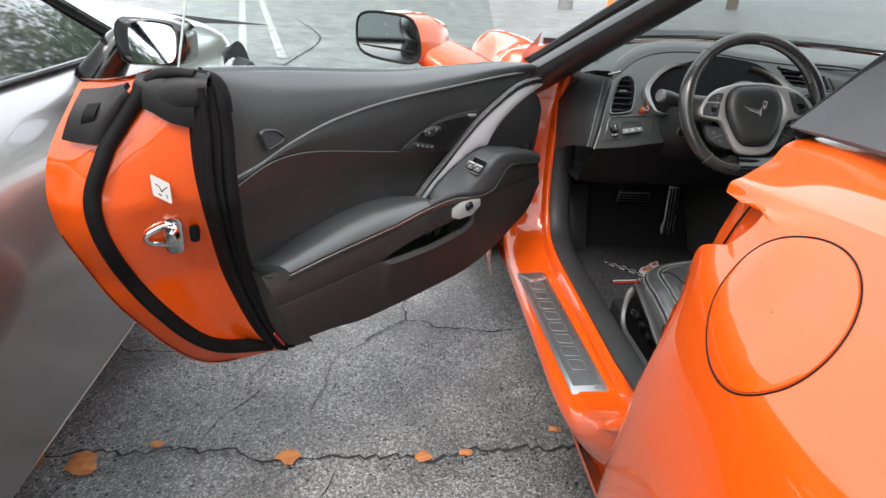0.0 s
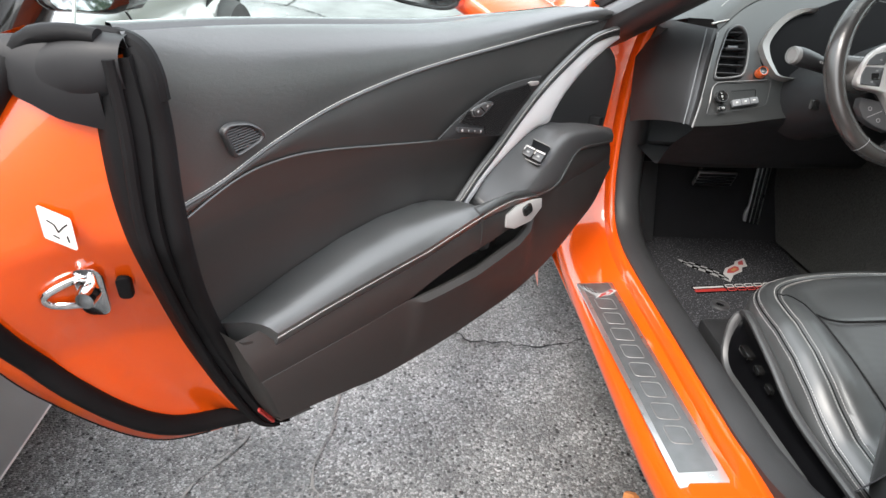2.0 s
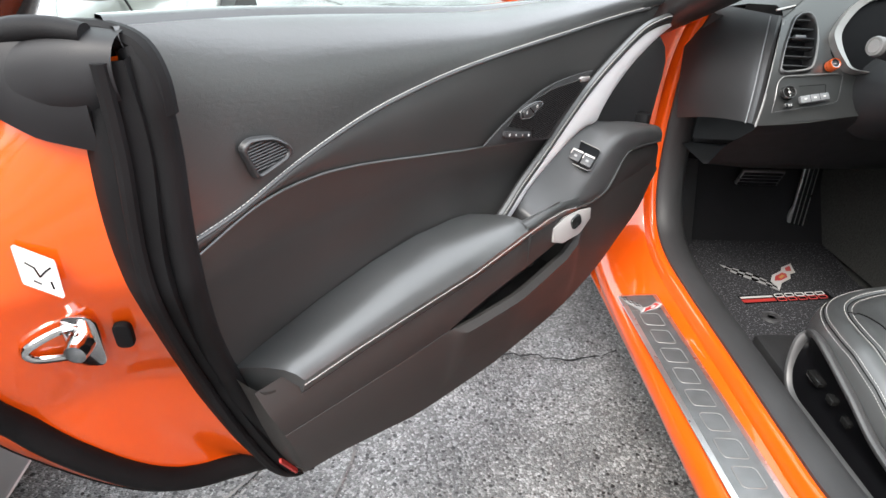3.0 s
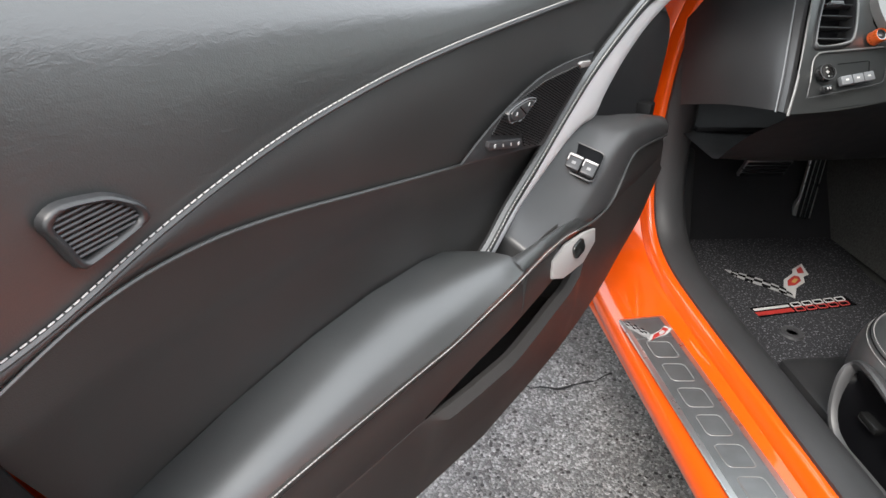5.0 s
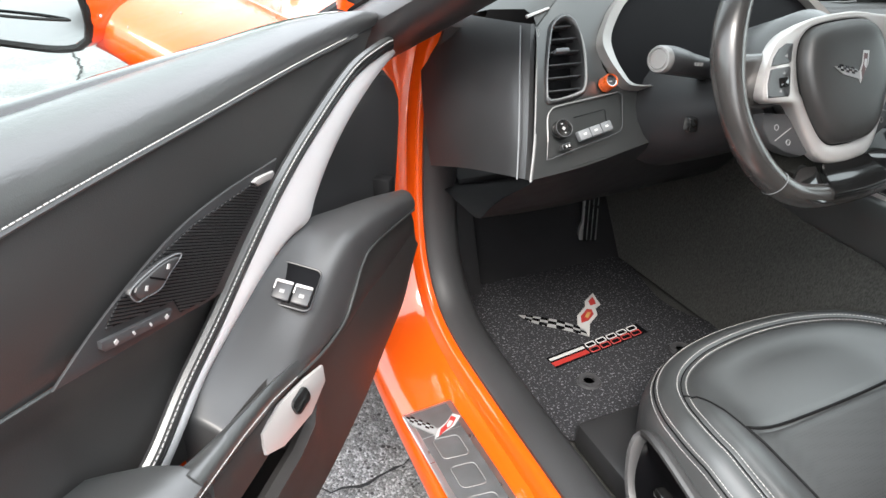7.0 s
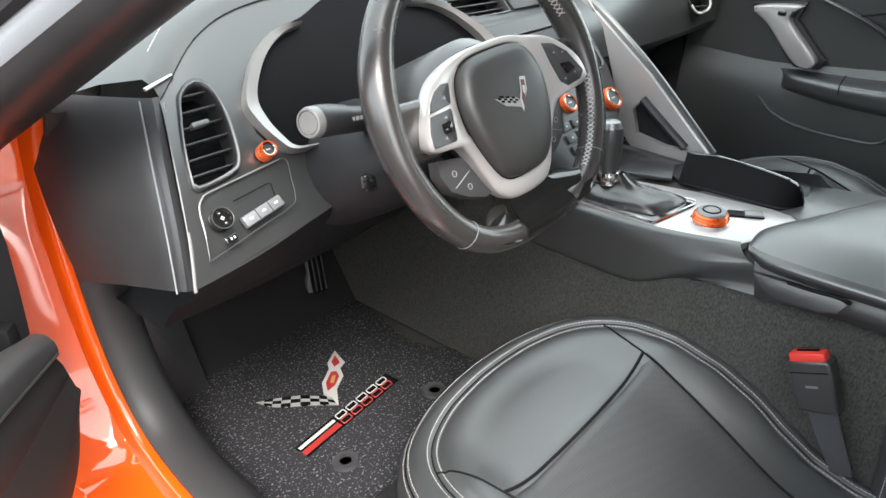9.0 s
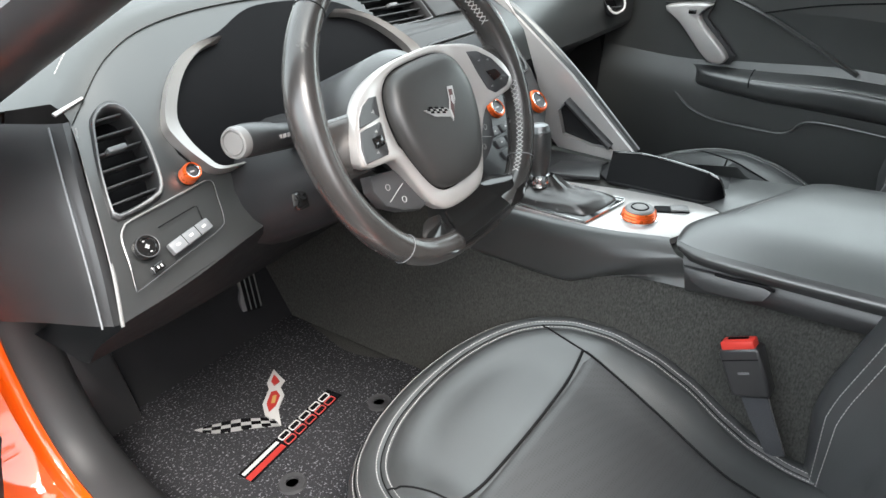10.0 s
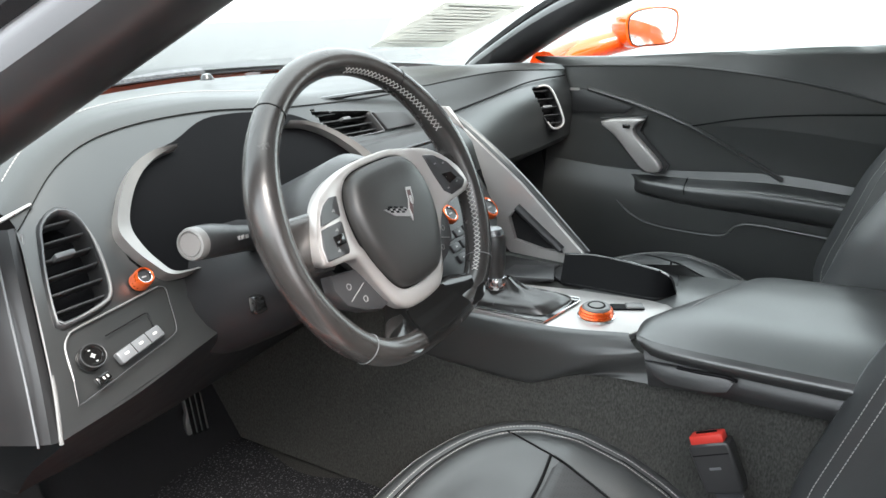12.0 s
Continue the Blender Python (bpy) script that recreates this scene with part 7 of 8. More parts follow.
# padded lid
AL = [
    [(-0.152, -0.114, 0.566), (-0.09, -0.108, 0.560), (-0.02, -0.140, 0.558), (0.05, -0.175, 0.556), (0.12, -0.20, 0.556), (0.155, -0.21, 0.55)],
    [(-0.160, -0.120, 0.578), (-0.09, -0.118, 0.576), (-0.02, -0.150, 0.576), (0.05, -0.185, 0.576), (0.12, -0.21, 0.572), (0.162, -0.22, 0.562)],
    [(-0.170, -0.16, 0.578), (-0.09, -0.17, 0.586), (-0.02, -0.19, 0.588), (0.05, -0.21, 0.588), (0.12, -0.23, 0.582), (0.170, -0.24, 0.565)],
    [(-0.172, -0.30, 0.580), (-0.09, -0.30, 0.592), (-0.02, -0.30, 0.594), (0.05, -0.30, 0.594), (0.12, -0.30, 0.588), (0.174, -0.30, 0.568)],
    [(-0.172, -0.62, 0.588), (-0.09, -0.62, 0.60), (-0.02, -0.62, 0.604), (0.05, -0.62, 0.604), (0.12, -0.62, 0.598), (0.174, -0.62, 0.578)],
]
part("console_lid", patch(AL, 40, 40), LEATHER, cons, "padded black leather console lid", 60, True)
part("console_lid_edge", patch([[(-0.160, -0.119, 0.578), (-0.170, -0.16, 0.578), (-0.172, -0.30, 0.580), (-0.172, -0.62, 0.588)], [(-0.166, -0.122, 0.572), (-0.177, -0.16, 0.569), (-0.180, -0.30, 0.571), (-0.178, -0.62, 0.578)], [(-0.160, -0.130, 0.560), (-0.170, -0.16, 0.556), (-0.174, -0.30, 0.558), (-0.17, -0.62, 0.564)]], 30, 12), LEATHER, cons, "", 60)
part("lid_stitching", stitches(spl([(-0.152, -0.130, 0.5775), (-0.128, -0.146, 0.580), (-0.082, -0.157, 0.5835), (-0.036, -0.166, 0.5850), (0.01, -0.184, 0.586), (0.06, -0.214, 0.587), (0.12, -0.240, 0.583)], 40), 0.005, 0.0036, 0.0006), THREAD, cons)
LATCH = [(-0.136, 0.552), (-0.173, 0.5535), (-0.203, 0.554), (-0.235, 0.556), (-0.248, 0.551), (-0.240, 0.538), (-0.222, 0.533), (-0.169, 0.531), (-0.152, 0.537)]
part("lid_latch", slab(LATCH, -0.006, Matrix(((0, 0.45, 1, -0.1705 - 0.45 * 0.556), (1, 0, 0, 0), (0, 1, 0, 0), (0, 0, 0, 1))), 0.002), PLASTIC, cons, "satin black lid latch in the console side", fix=True)
part("latch_gap", tube(spl([(-0.177, -0.178, 0.5535), (-0.178, -0.205, 0.5545), (-0.178, -0.236, 0.5565), (-0.176, -0.25, 0.553)], 16), 0.0022, 6), NEAR_BLACK, cons)
part("finger", tube(spl([(0.030, 0.045, 0.562), (0.040, 0.02, 0.570), (0.044, -0.005, 0.568)], 8), (0.0045, 0.0042, 0.004, 0.0036, 0.003, 0.0025, 0.002, 0.0012), 8, flat=0.4), GLOSS, cons)
part("finger", tube(spl([(0.050, -0.060, 0.572), (0.052, -0.085, 0.567), (0.048, -0.108, 0.560)], 8), (0.0012, 0.002, 0.0025, 0.003, 0.0036, 0.004, 0.0042, 0.0045), 8, flat=0.4), GLOSS, cons)

part("dash_end_panel", block((0.03, 0.30, 0.55), (0.742, 0.45, 0.58), 0.01), BLACK, dash, "black dash end beside the passenger door")

# ---- seats ----


def seat_thing(side):
    """A bucket seat about x = 0, facing +y, with high side bolsters."""
    half = [(0.185, -0.44), (0.185, -0.32), (0.190, -0.25), (0.197, -0.18), (0.200, -0.10), (0.199, -0.03), (0.191, 0.02), (0.171, 0.062), (0.139, 0.092), (0.090, 0.114), (0.045, 0.123), (0.0, 0.126)]
    line = spl(half + [(-x, y) for x, y in half[-2::-1]], 150)
    t = np.gradient(line, axis=0)
    t /= np.linalg.norm(t, axis=1, keepdims=True)
    nrm = np.stack([t[:, 1], -t[:, 0]], 1)
    rim_z = np.interp(line[:, 1], [-0.44, -0.32, -0.265, -0.22, -0.18, -0.126, -0.06, 0.0, 0.05, 0.09, 0.126], [0.306, 0.311, 0.321, 0.342, 0.366, 0.388, 0.402, 0.401, 0.394, 0.387, 0.380])
    spine = np.stack([0 * line[:, 0], np.clip(line[:, 1], -0.44, -0.03)], 1)
    mid_z = np.interp(spine[:, 1], [-0.44, -0.25, -0.15, -0.03], [0.300, 0.327, 0.358, 0.384])
    rows = []
    for out, dz, low in ((0.020, 0, 0.212), (0.040, 0, 0.25), (0.046, -0.085, 0.27), (0.047, -0.055, 0), (0.043, -0.032, 0), (0.034, -0.014, 0), (0.022, -0.003, 0), (0.010, 0.0015, 0), (0.004, 0.0, 0), (0.0, -0.0022, 0), (-0.004, 0.0005, 0), (-0.008, -0.0012, 0)):
        z = np.maximum(rim_z + dz, low) if dz else (np.full(len(line), low) if low else rim_z)
        rows.append(np.c_[line + nrm * out, z])
    for f in (0.93, 0.88, 0.82, 0.75, 0.67, 0.58, 0.48, 0.36, 0.22, 0.08, 0.0005):
        w = min(1.0, (0.96 - f) / 0.50)
        w = w * w * (3 - 2 * w)
        crown = 0.005 * math.sin(math.pi * min(1.0, (1 - f) / 0.30)) if f > 0.7 else 0.0
        rows.append(np.c_[spine + (line - spine) * f, rim_z + (mid_z - rim_z) * w + crown])
    grid = np.stack(rows)
    grid[..., 2] += 0.075 * grid[..., 0] * np.clip((grid[..., 2] - 0.22) / 0.1, 0, 1) * (1 if side < 0 else 0)
    cushion = skin(grid)
    bmesh.ops.recalc_face_normals(cushion, faces=cushion.faces)
    tree_c = BVHTree.FromBMesh(cushion)

    def surf(x, y):
        hit = tree_c.ray_cast(Vector((x, y, 0.8)), Vector((0, 0, -1)))
        return hit[0].z if hit[0] else 0.3

    seat = part("seat", cushion, SEAT, car, "black leather bucket seat with grey double stitching", 60)
    wide = lambda y: np.interp(y, [-0.42, -0.27, -0.13, -0.04], [0.100, 0.112, 0.136, 0.153])
    ins = np.array([[(wide(y) * u, y, surf(wide(y) * u, y) + 0.0035 - 0.0035 * max(0, (abs(u) - 0.9) / 0.1) ** 2 - 0.0035 * (y > -0.05)) for u in np.linspace(-1, 1, 24)] for y in np.r_[np.linspace(-0.42, -0.06, 24), -0.05, -0.044]])
    part("insert", skin(ins), PERF, seat, "perforated leather insert", 60)
    part("cross_seam", tube([(x, -0.0415 + 0.006 * (x / 0.15) ** 2, surf(x, -0.0415) + 0.0014) for x in np.linspace(-0.153, 0.153, 24)], 0.0022, 6), RUBBER, seat)
    for sg in (-1, 1):
        part("insert_seam", tube([(sg * wide(y), y, surf(sg * wide(y), y) + 0.0015) for y in np.linspace(-0.04, -0.41, 30)], 0.0017, 6), RUBBER, seat)
        part("front_seam", tube([(sg * x, y, surf(sg * x, y) + 0.0008) for x, y in spl([(0.153, -0.040), (0.160, 0.0), (0.170, 0.030), (0.180, 0.046)], 16)], 0.0013, 6), RUBBER, seat)
    for off in (0.0055, -0.0062):
        pts = line + nrm * off
        part("stitching", stitches([(x, y, surf(x, y) + 0.0006) for x, y in pts], 0.0052, 0.0038, 0.0005), SEAT_THREAD, seat)
    part("welt", tube([(x, y, surf(x, y) + 0.0004) for x, y in line], 0.0010, 5), RUBBER, seat)
    for off in (0.0300, 0.0365):
        part("edge_stitching", stitches([(x, y, surf(x, y) + 0.0006) for x, y in line + nrm * off], 0.0052, 0.0038, 0.0004), SEAT_THREAD, seat)
    edge = line + nrm * 0.0335
    part("edge_welt", tube([(x, y, surf(x, y) + 0.0003) for x, y in edge], 0.0011, 5), RUBBER, seat)
    # backrest with bolsters
    bz = np.linspace(0.30, 1.0, 26)
    rows = []
    for z in bz:
        yb = np.interp(z, [0.30, 0.45, 0.65, 0.85, 1.0], [-0.385, -0.415, -0.475, -0.545, -0.60])
        w = np.interp(z, [0.30, 0.45, 0.62, 0.80, 0.90, 1.0], [0.245, 0.262, 0.275, 0.25, 0.19, 0.15])
        row = []
        for u in np.linspace(-1, 1, 31):
            bol = np.interp(z, [0.30, 0.42, 0.62, 0.80, 0.95], [0.05, 0.088, 0.085, 0.05, 0.01]) * math.exp(-((abs(u) - 0.83) / 0.17) ** 2)
            row.append((w * u, yb + bol - 0.05 * max(0, (abs(u) - 0.88) / 0.12) ** 2, z))
        rows.append([(-w * 1.02, yb - 0.12, z)] + row + [(w * 1.02, yb - 0.12, z)])
    part("backrest", skin(np.array(rows)), SEAT, seat, "leather backrest with deep side bolsters", 60, True)
    for s in (-1, 1):
        for off in (0.0, 0.010):
            ln = []
            for z in np.linspace(0.32, 0.80, 40):
                yb = np.interp(z, [0.30, 0.45, 0.65, 0.85, 1.0], [-0.385, -0.415, -0.475, -0.545, -0.60])
                w = np.interp(z, [0.30, 0.45, 0.62, 0.80, 0.90, 1.0], [0.245, 0.262, 0.275, 0.25, 0.19, 0.15])
                u = 0.74 - off * 3
                bol = np.interp(z, [0.30, 0.42, 0.62, 0.80, 0.95], [0.05, 0.088, 0.085, 0.05, 0.01]) * math.exp(-((u - 0.83) / 0.17) ** 2)
                ln.append((s * w * u, yb + bol + 0.0015, z))
            part("backrest_stitching", stitches(ln, 0.0058, 0.0040, 0.0005), SEAT_THREAD, seat)
    # plastic side shield with controls, on the door side
    upper = [(-0.236, 0.040, 0.335), (-0.246, 0.0, 0.352), (-0.252, -0.11, 0.330), (-0.256, -0.22, 0.303), (-0.258, -0.42, 0.30)]
    lower = [(-0.250, 0.040, 0.318), (-0.262, 0.018, 0.272), (-0.266, -0.02, 0.248), (-0.268, -0.10, 0.248), (-0.268, -0.42, 0.25)]
    sh = patch([upper, [tuple((np.array(a) + np.array(b)) / 2 + np.array((0.012, 0, 0))) for a, b in zip(upper, lower)], lower, [(-0.262, 0.0, 0.225), (-0.262, -0.02, 0.222), (-0.262, -0.04, 0.22), (-0.262, -0.10, 0.22), (-0.262, -0.42, 0.22)]], 30, 14, 0.004)
    shield = part("side_shield", sh if side < 0 else flipped(sh), NEAR_BLACK, seat, "black plastic seat side shield with controls", 50, True)
    rim = tube(spl(lower[::-1] + upper, 70), 0.0125, 10, flat=0.55)
    part("shield_rim", rim if side < 0 else flipped(rim), POD, shield, "satin grey-black rim of the seat shield")
    for y, z, l in ((-0.035, 0.302, 0.036), (-0.085, 0.300, 0.020), (-0.13, 0.295, 0.020)):
        part("seat_switch", block((0.016, l, 0.012), (side * 0.256, y, z), 0.003), GLOSS, shield, "gloss seat adjuster")
    return seat


driver_seat = seat_thing(-1)
driver_seat.location = (-0.395, 0.0, 0)
passenger_seat = seat_thing(1)
passenger_seat.location = (0.410, 0.05, 0.025)
bk = axes((-0.200, -0.226, 0.484), (0, -0.905, 0.425), (0.10, 0.31, 0.945))
buckle = part("belt_buckle", slab([(-0.0225, -0.072), (0.0215, -0.076), (0.0245, -0.070), (0.0255, -0.012), (0.022, -0.008), (-0.022, -0.008), (-0.0255, -0.012)], 0.024, bk @ Matrix.Translation((0, 0, -0.012)), 0.004, 3), PLASTIC, car, "black seat belt buckle with red button")
part("buckle_band", slab([(-0.0225, -0.023), (0.0225, -0.023), (0.0225, -0.0215), (-0.0225, -0.0215)], 0.0006, bk @ Matrix.Translation((0, 0, 0.012))), RUBBER, buckle)
part("word_bar", slab([(-0.007, -0.042), (0.007, -0.042), (0.007, -0.039), (-0.007, -0.039)], 0.0006, bk @ Matrix.Translation((0, 0, 0.012))), GREYBTN, buckle)
part("red_button", block((0.042, 0.013, 0.020), (0, -0.0045, 0), 0.003, bk), mat("red_button_plastic", (0.50, 0.035, 0.025), 0.4), buckle)
part("tongue_slot", block((0.026, 0.003, 0.004), (0, 0.0022, -0.001), 0.0008, bk), NEAR_BLACK, buckle)
part("belt_strap", patch([[tuple(bk @ Vector(p)) for p in ((-0.016, -0.070, 0.002), (-0.013, -0.11, 0.0), (-0.010, -0.17, -0.012))], [tuple(bk @ Vector(p)) for p in ((0.018, -0.070, 0.002), (0.017, -0.11, 0.0), (0.014, -0.17, -0.012))]], 12, 4, 0.004), CLOTH, buckle)
part("seat_belt", patch([[(-0.66, -0.60, 0.80), (-0.64, -0.50, 0.62), (-0.62, -0.42, 0.45), (-0.66, -0.36, 0.28)], [(-0.62, -0.62, 0.80), (-0.60, -0.50, 0.62), (-0.58, -0.41, 0.45), (-0.62, -0.34, 0.28)]], 20, 3, 0.002), CLOTH, car, "dark brown seat belt webbing")

# ---- pedals ----
pd = axes((-0.449, 0.640, 0.383), (1, 0, 0), (0, -0.45, 0.89))
brake = part("brake_pedal", block((0.108, 0.052, 0.010), (0, 0, 0), 0.003, pd), ALU, car, "metal brake pedal with rubber strips")
for k in range(4):
    part("rubber_strip", block((0.100, 0.0085, 0.003), (0, -0.018 + 0.012 * k, 0.0055), 0.001, pd), RUBBER, brake)
part("pedal_arm", tube(spl([(-0.485, 0.650, 0.395), (-0.488, 0.685, 0.44), (-0.488, 0.71, 0.56)], 8), 0.009, 8), PLASTIC, brake)
gp = axes((-0.290, 0.690, 0.305), (0.98, -0.1, 0), (-0.08, 0.10, 0.99))
gas = part("accelerator_pedal", slab([(-0.027, -0.105), (0.022, -0.105), (0.020, 0.105), (-0.017, 0.105), (-0.017, -0.018), (-0.023, -0.034)], 0.010, gp, 0.003), ALU, car, "metal accelerator pedal with rubber strips")
for k in range(3):
    part("rubber_strip", block((0.0078, 0.196, 0.003), (-0.0105 + 0.0112 * k, 0.0, 0.0105), 0.001, gp), RUBBER, gas)
part("dead_pedal", slab(rounded(0.08, 0.22, 0.01), 0.01, axes((-0.63, 0.66, 0.30), (1, 0, 0), (0, 0.35, 0.93)), 0.003), PLASTIC, car)

# ---- floor mat ----
mo = [(-0.25, 0.665), (-0.248, 0.44), (-0.19, 0.31), (-0.185, 0.16), (-0.536, 0.150), (-0.655, 0.205), (-0.695, 0.40), (-0.675, 0.62), (-0.60, 0.665)]
fm = thing("floor_mat", "black speckled carpet floor mat with winged badge", "mat")
part("carpet", slab(ring(mo, 70), 0.007, Matrix.Translation((0, 0, 0.196)), 0.003), MATCARPET, fm)
def mat_badge(m, parent):
    """A woven badge of two plain wing shapes: one chequered, one red with a pale block."""
    left = [(-0.558, 0.511), (-0.529, 0.494), (-0.497, 0.470), (-0.470, 0.437), (-0.462, 0.420), (-0.466, 0.399), (-0.482, 0.418), (-0.504, 0.440), (-0.530, 0.462), (-0.548, 0.484)]
    right = [(-0.465, 0.398), (-0.465, 0.440), (-0.449, 0.466), (-0.415, 0.489), (-0.406, 0.505), (-0.372, 0.526), (-0.378, 0.503), (-0.382, 0.483), (-0.399, 0.476), (-0.409, 0.454), (-0.440, 0.434)]
    wing = part("winged_badge", slab(left, 0.0016, m), FAINT, parent, "woven silver and red winged badge")
    part("silver_wing", slab(right, 0.0016, m), WHITE_INK, wing)
    part("red_wing", slab([(-0.455, 0.441), (-0.444, 0.461), (-0.418, 0.479), (-0.410, 0.474), (-0.415, 0.458), (-0.438, 0.443)], 0.0022, m), RED, wing)
    part("red_tip", slab([(-0.404, 0.487), (-0.399, 0.502), (-0.382, 0.513), (-0.386, 0.498), (-0.390, 0.488)], 0.0022, m), RED, wing)
    part("pale_block", slab([(-0.439, 0.455), (-0.424, 0.468), (-0.418, 0.464), (-0.434, 0.450)], 0.0026, m), mat("gold_thread", (0.34, 0.20, 0.06), 0.7), wing)
    up, lo = spl([(x, y, 0) for x, y in left[:5]], 10), spl([(x, y, 0) for x, y in [left[0]] + left[:4:-1]], 10)
    for i in range(1, 9):
        for j in range(3):
            if (i + j) % 2:
                q = [up[k] + (lo[k] - up[k]) * f for k, f in ((i, j / 3), (i + 1, j / 3), (i + 1, (j + 1) / 3), (i, (j + 1) / 3))]
                part("chequer", slab([(p[0], p[1]) for p in q], 0.0021, m), DARK, wing)


mat_badge(Matrix.Translation((0, 0, 0.2032)), fm)
mbm = pose(-0.465, 0.370, 0.203, 0, 0, 7.6)
part("bar_backing", block((0.226, 0.032, 0.0016), (0.002, 0, 0), 0, mbm), DARK, fm, "black strip with silver and red marks")
part("silver_bar", block((0.080, 0.0065, 0.001), (-0.068, 0.0075, 0.001), 0, mbm), WHITE_INK, fm)
part("red_bar", block((0.082, 0.011, 0.001), (-0.070, -0.006, 0.001), 0, mbm), RED, fm)
for k in range(5):
    for colr, yy in ((WHITE_INK, 0.0085), (RED, -0.0065)):
        o = np.array(rounded(0.0205, 0.0115, 0.003)) + np.array((-0.012 + 0.0262 * k, yy))
        part("letter_shape", tube([mbm @ Vector((x + 0.15 * y, y, 0.0014)) for x, y in o], 0.0013, 4, True), colr, fm)
for x, y in ((-0.326, 0.301), (-0.539, 0.288)):
    part("grommet", turned([(0.010, 0.0), (0.010, 0.004), (0.020, 0.004), (0.022, 0.0)], 24, pose(x, y, 0.203)), BUTTON, fm, "dark plastic mat fixing ring")
part("seat_rail_cover", block((0.16, 0.16, 0.05), (-0.56, 0.10, 0.215), 0.01), PLASTIC, car)

# ---- passenger door ----
pbelt = [(0.715, 0.44, 0.872), (0.725, 0.20, 0.874), (0.735, -0.05, 0.884), (0.735, -0.34, 0.894), (0.73, -0.65, 0.90)]
pus = [(0.70, 0.39, 0.855), (0.71, 0.20, 0.857), (0.715, 0.05, 0.855), (0.712, -0.15, 0.832), (0.705, -0.36, 0.785), (0.70, -0.60, 0.70)]
pmid = [(0.695, 0.39, 0.76), (0.715, 0.20, 0.745), (0.722, 0.03, 0.722), (0.715, -0.16, 0.72), (0.712, -0.36, 0.70), (0.70, -0.60, 0.66)]
parm = [(0.70, 0.40, 0.62), (0.715, 0.20, 0.60), (0.725, 0.05, 0.605), (0.725, -0.17, 0.615), (0.72, -0.36, 0.60), (0.71, -0.60, 0.59)]
plow = [(0.70, 0.42, 0.30), (0.70, 0.20, 0.30), (0.70, -0.05, 0.30), (0.70, -0.3, 0.30), (0.70, -0.65, 0.34)]
pdoor = part("passenger_door", patch([[(x + 0.17, y, z - 0.02) for x, y, z in pbelt], [(x + 0.02, y, z + 0.004) for x, y, z in pbelt], pbelt, pus], 40, 14), LEATHER, car, "closed passenger door with black leather trim", 60)
# panels in the lighter leather: brightness of the lit passenger side put into colour
part("middle_trim", patch([pus, pmid], 40, 10), LEATHER, pdoor, "", 60)
part("inset_trim", patch([pmid, [tuple((np.array(a) + np.array(b)) / 2 + np.array((0.002, 0, 0))) for a, b in zip(spl(pmid, 6), spl(parm, 6))], parm], 40, 12), LEATHER, pdoor, "", 60)
part("lower_trim", patch([parm, [(x - 0.02, y, z - 0.10) for x, y, z in parm], plow], 40, 12), LEATHER, pdoor, "", 60)
part("outer_skin", patch([[(0.87, 0.44, 0.85), (0.90, 0, 0.86), (0.90, -0.65, 0.87)], [(0.93, 0.44, 0.6), (0.94, 0, 0.6), (0.95, -0.65, 0.6)], [(0.90, 0.44, 0.2), (0.90, 0, 0.2), (0.90, -0.65, 0.2)]], 20, 10), ORANGE, pdoor, "", 60)
AR = [[(0.728, 0.178, 0.588), (0.733, 0.13, 0.590), (0.730, 0.0, 0.590), (0.730, -0.17, 0.596), (0.724, -0.40, 0.580)], [(0.716, 0.172, 0.588), (0.704, 0.13, 0.588), (0.700, 0.0, 0.586), (0.700, -0.17, 0.590), (0.696, -0.40, 0.574)], [(0.706, 0.160, 0.583), (0.684, 0.13, 0.582), (0.676, 0.0, 0.578), (0.676, -0.17, 0.580), (0.674, -0.40, 0.564)], [(0.704, 0.156, 0.572), (0.680, 0.13, 0.570), (0.670, 0.0, 0.564), (0.670, -0.17, 0.564), (0.670, -0.40, 0.548)], [(0.708, 0.158, 0.556), (0.684, 0.13, 0.552), (0.674, 0.0, 0.542), (0.674, -0.17, 0.536), (0.674, -0.40, 0.520)], [(0.716, 0.166, 0.546), (0.704, 0.13, 0.540), (0.694, 0.0, 0.528), (0.694, -0.17, 0.520), (0.694, -0.40, 0.505)]]
part("armrest", patch(AR, 34, 26), LEATHER, pdoor, "padded leather armrest", 60)
part("armrest_seam", tube(spl([(0.735, 0.03, 0.592), (0.700, 0.028, 0.5875), (0.672, 0.026, 0.575), (0.669, 0.024, 0.560)], 14), 0.0012, 5), RUBBER, pdoor)
part("armrest_stitching", stitches(spl([(0.6735, 0.02, 0.5775), (0.6735, -0.06, 0.578), (0.6735, -0.17, 0.5795), (0.672, -0.40, 0.5635)], 30), 0.006, 0.0042, 0.0007), THREAD, pdoor)
part("seam_piping", tube(spl([(x - 0.002, y, z) for x, y, z in pus], 40), 0.003, 6), LEATHER, pdoor)
part("diagonal_ridge", tube(spl([(0.698, 0.285, 0.80), (0.706, 0.16, 0.765), (0.708, 0.03, 0.717), (0.712, -0.08, 0.66), (0.715, -0.18, 0.605)], 30), 0.009, 8, flat=0.6), LEATHER, pdoor)
part("inset_seam", tube(spl([(0.706, 0.033, 0.718), (0.700, -0.08, 0.742), (0.698, -0.20, 0.756), (0.694, -0.36, 0.765)], 24), 0.002, 6), RUBBER, pdoor)
part("speaker_panel", slab([(0.375, 0.80), (0.30, 0.80), (0.17, 0.76), (0.19, 0.742), (0.36, 0.742)], 0.004, Matrix(((0, 0, -1, 0.700), (1, 0, 0, 0), (0, 1, 0, 0), (0, 0, 0, 1))), 0.001), PLASTIC, pdoor, fix=True)
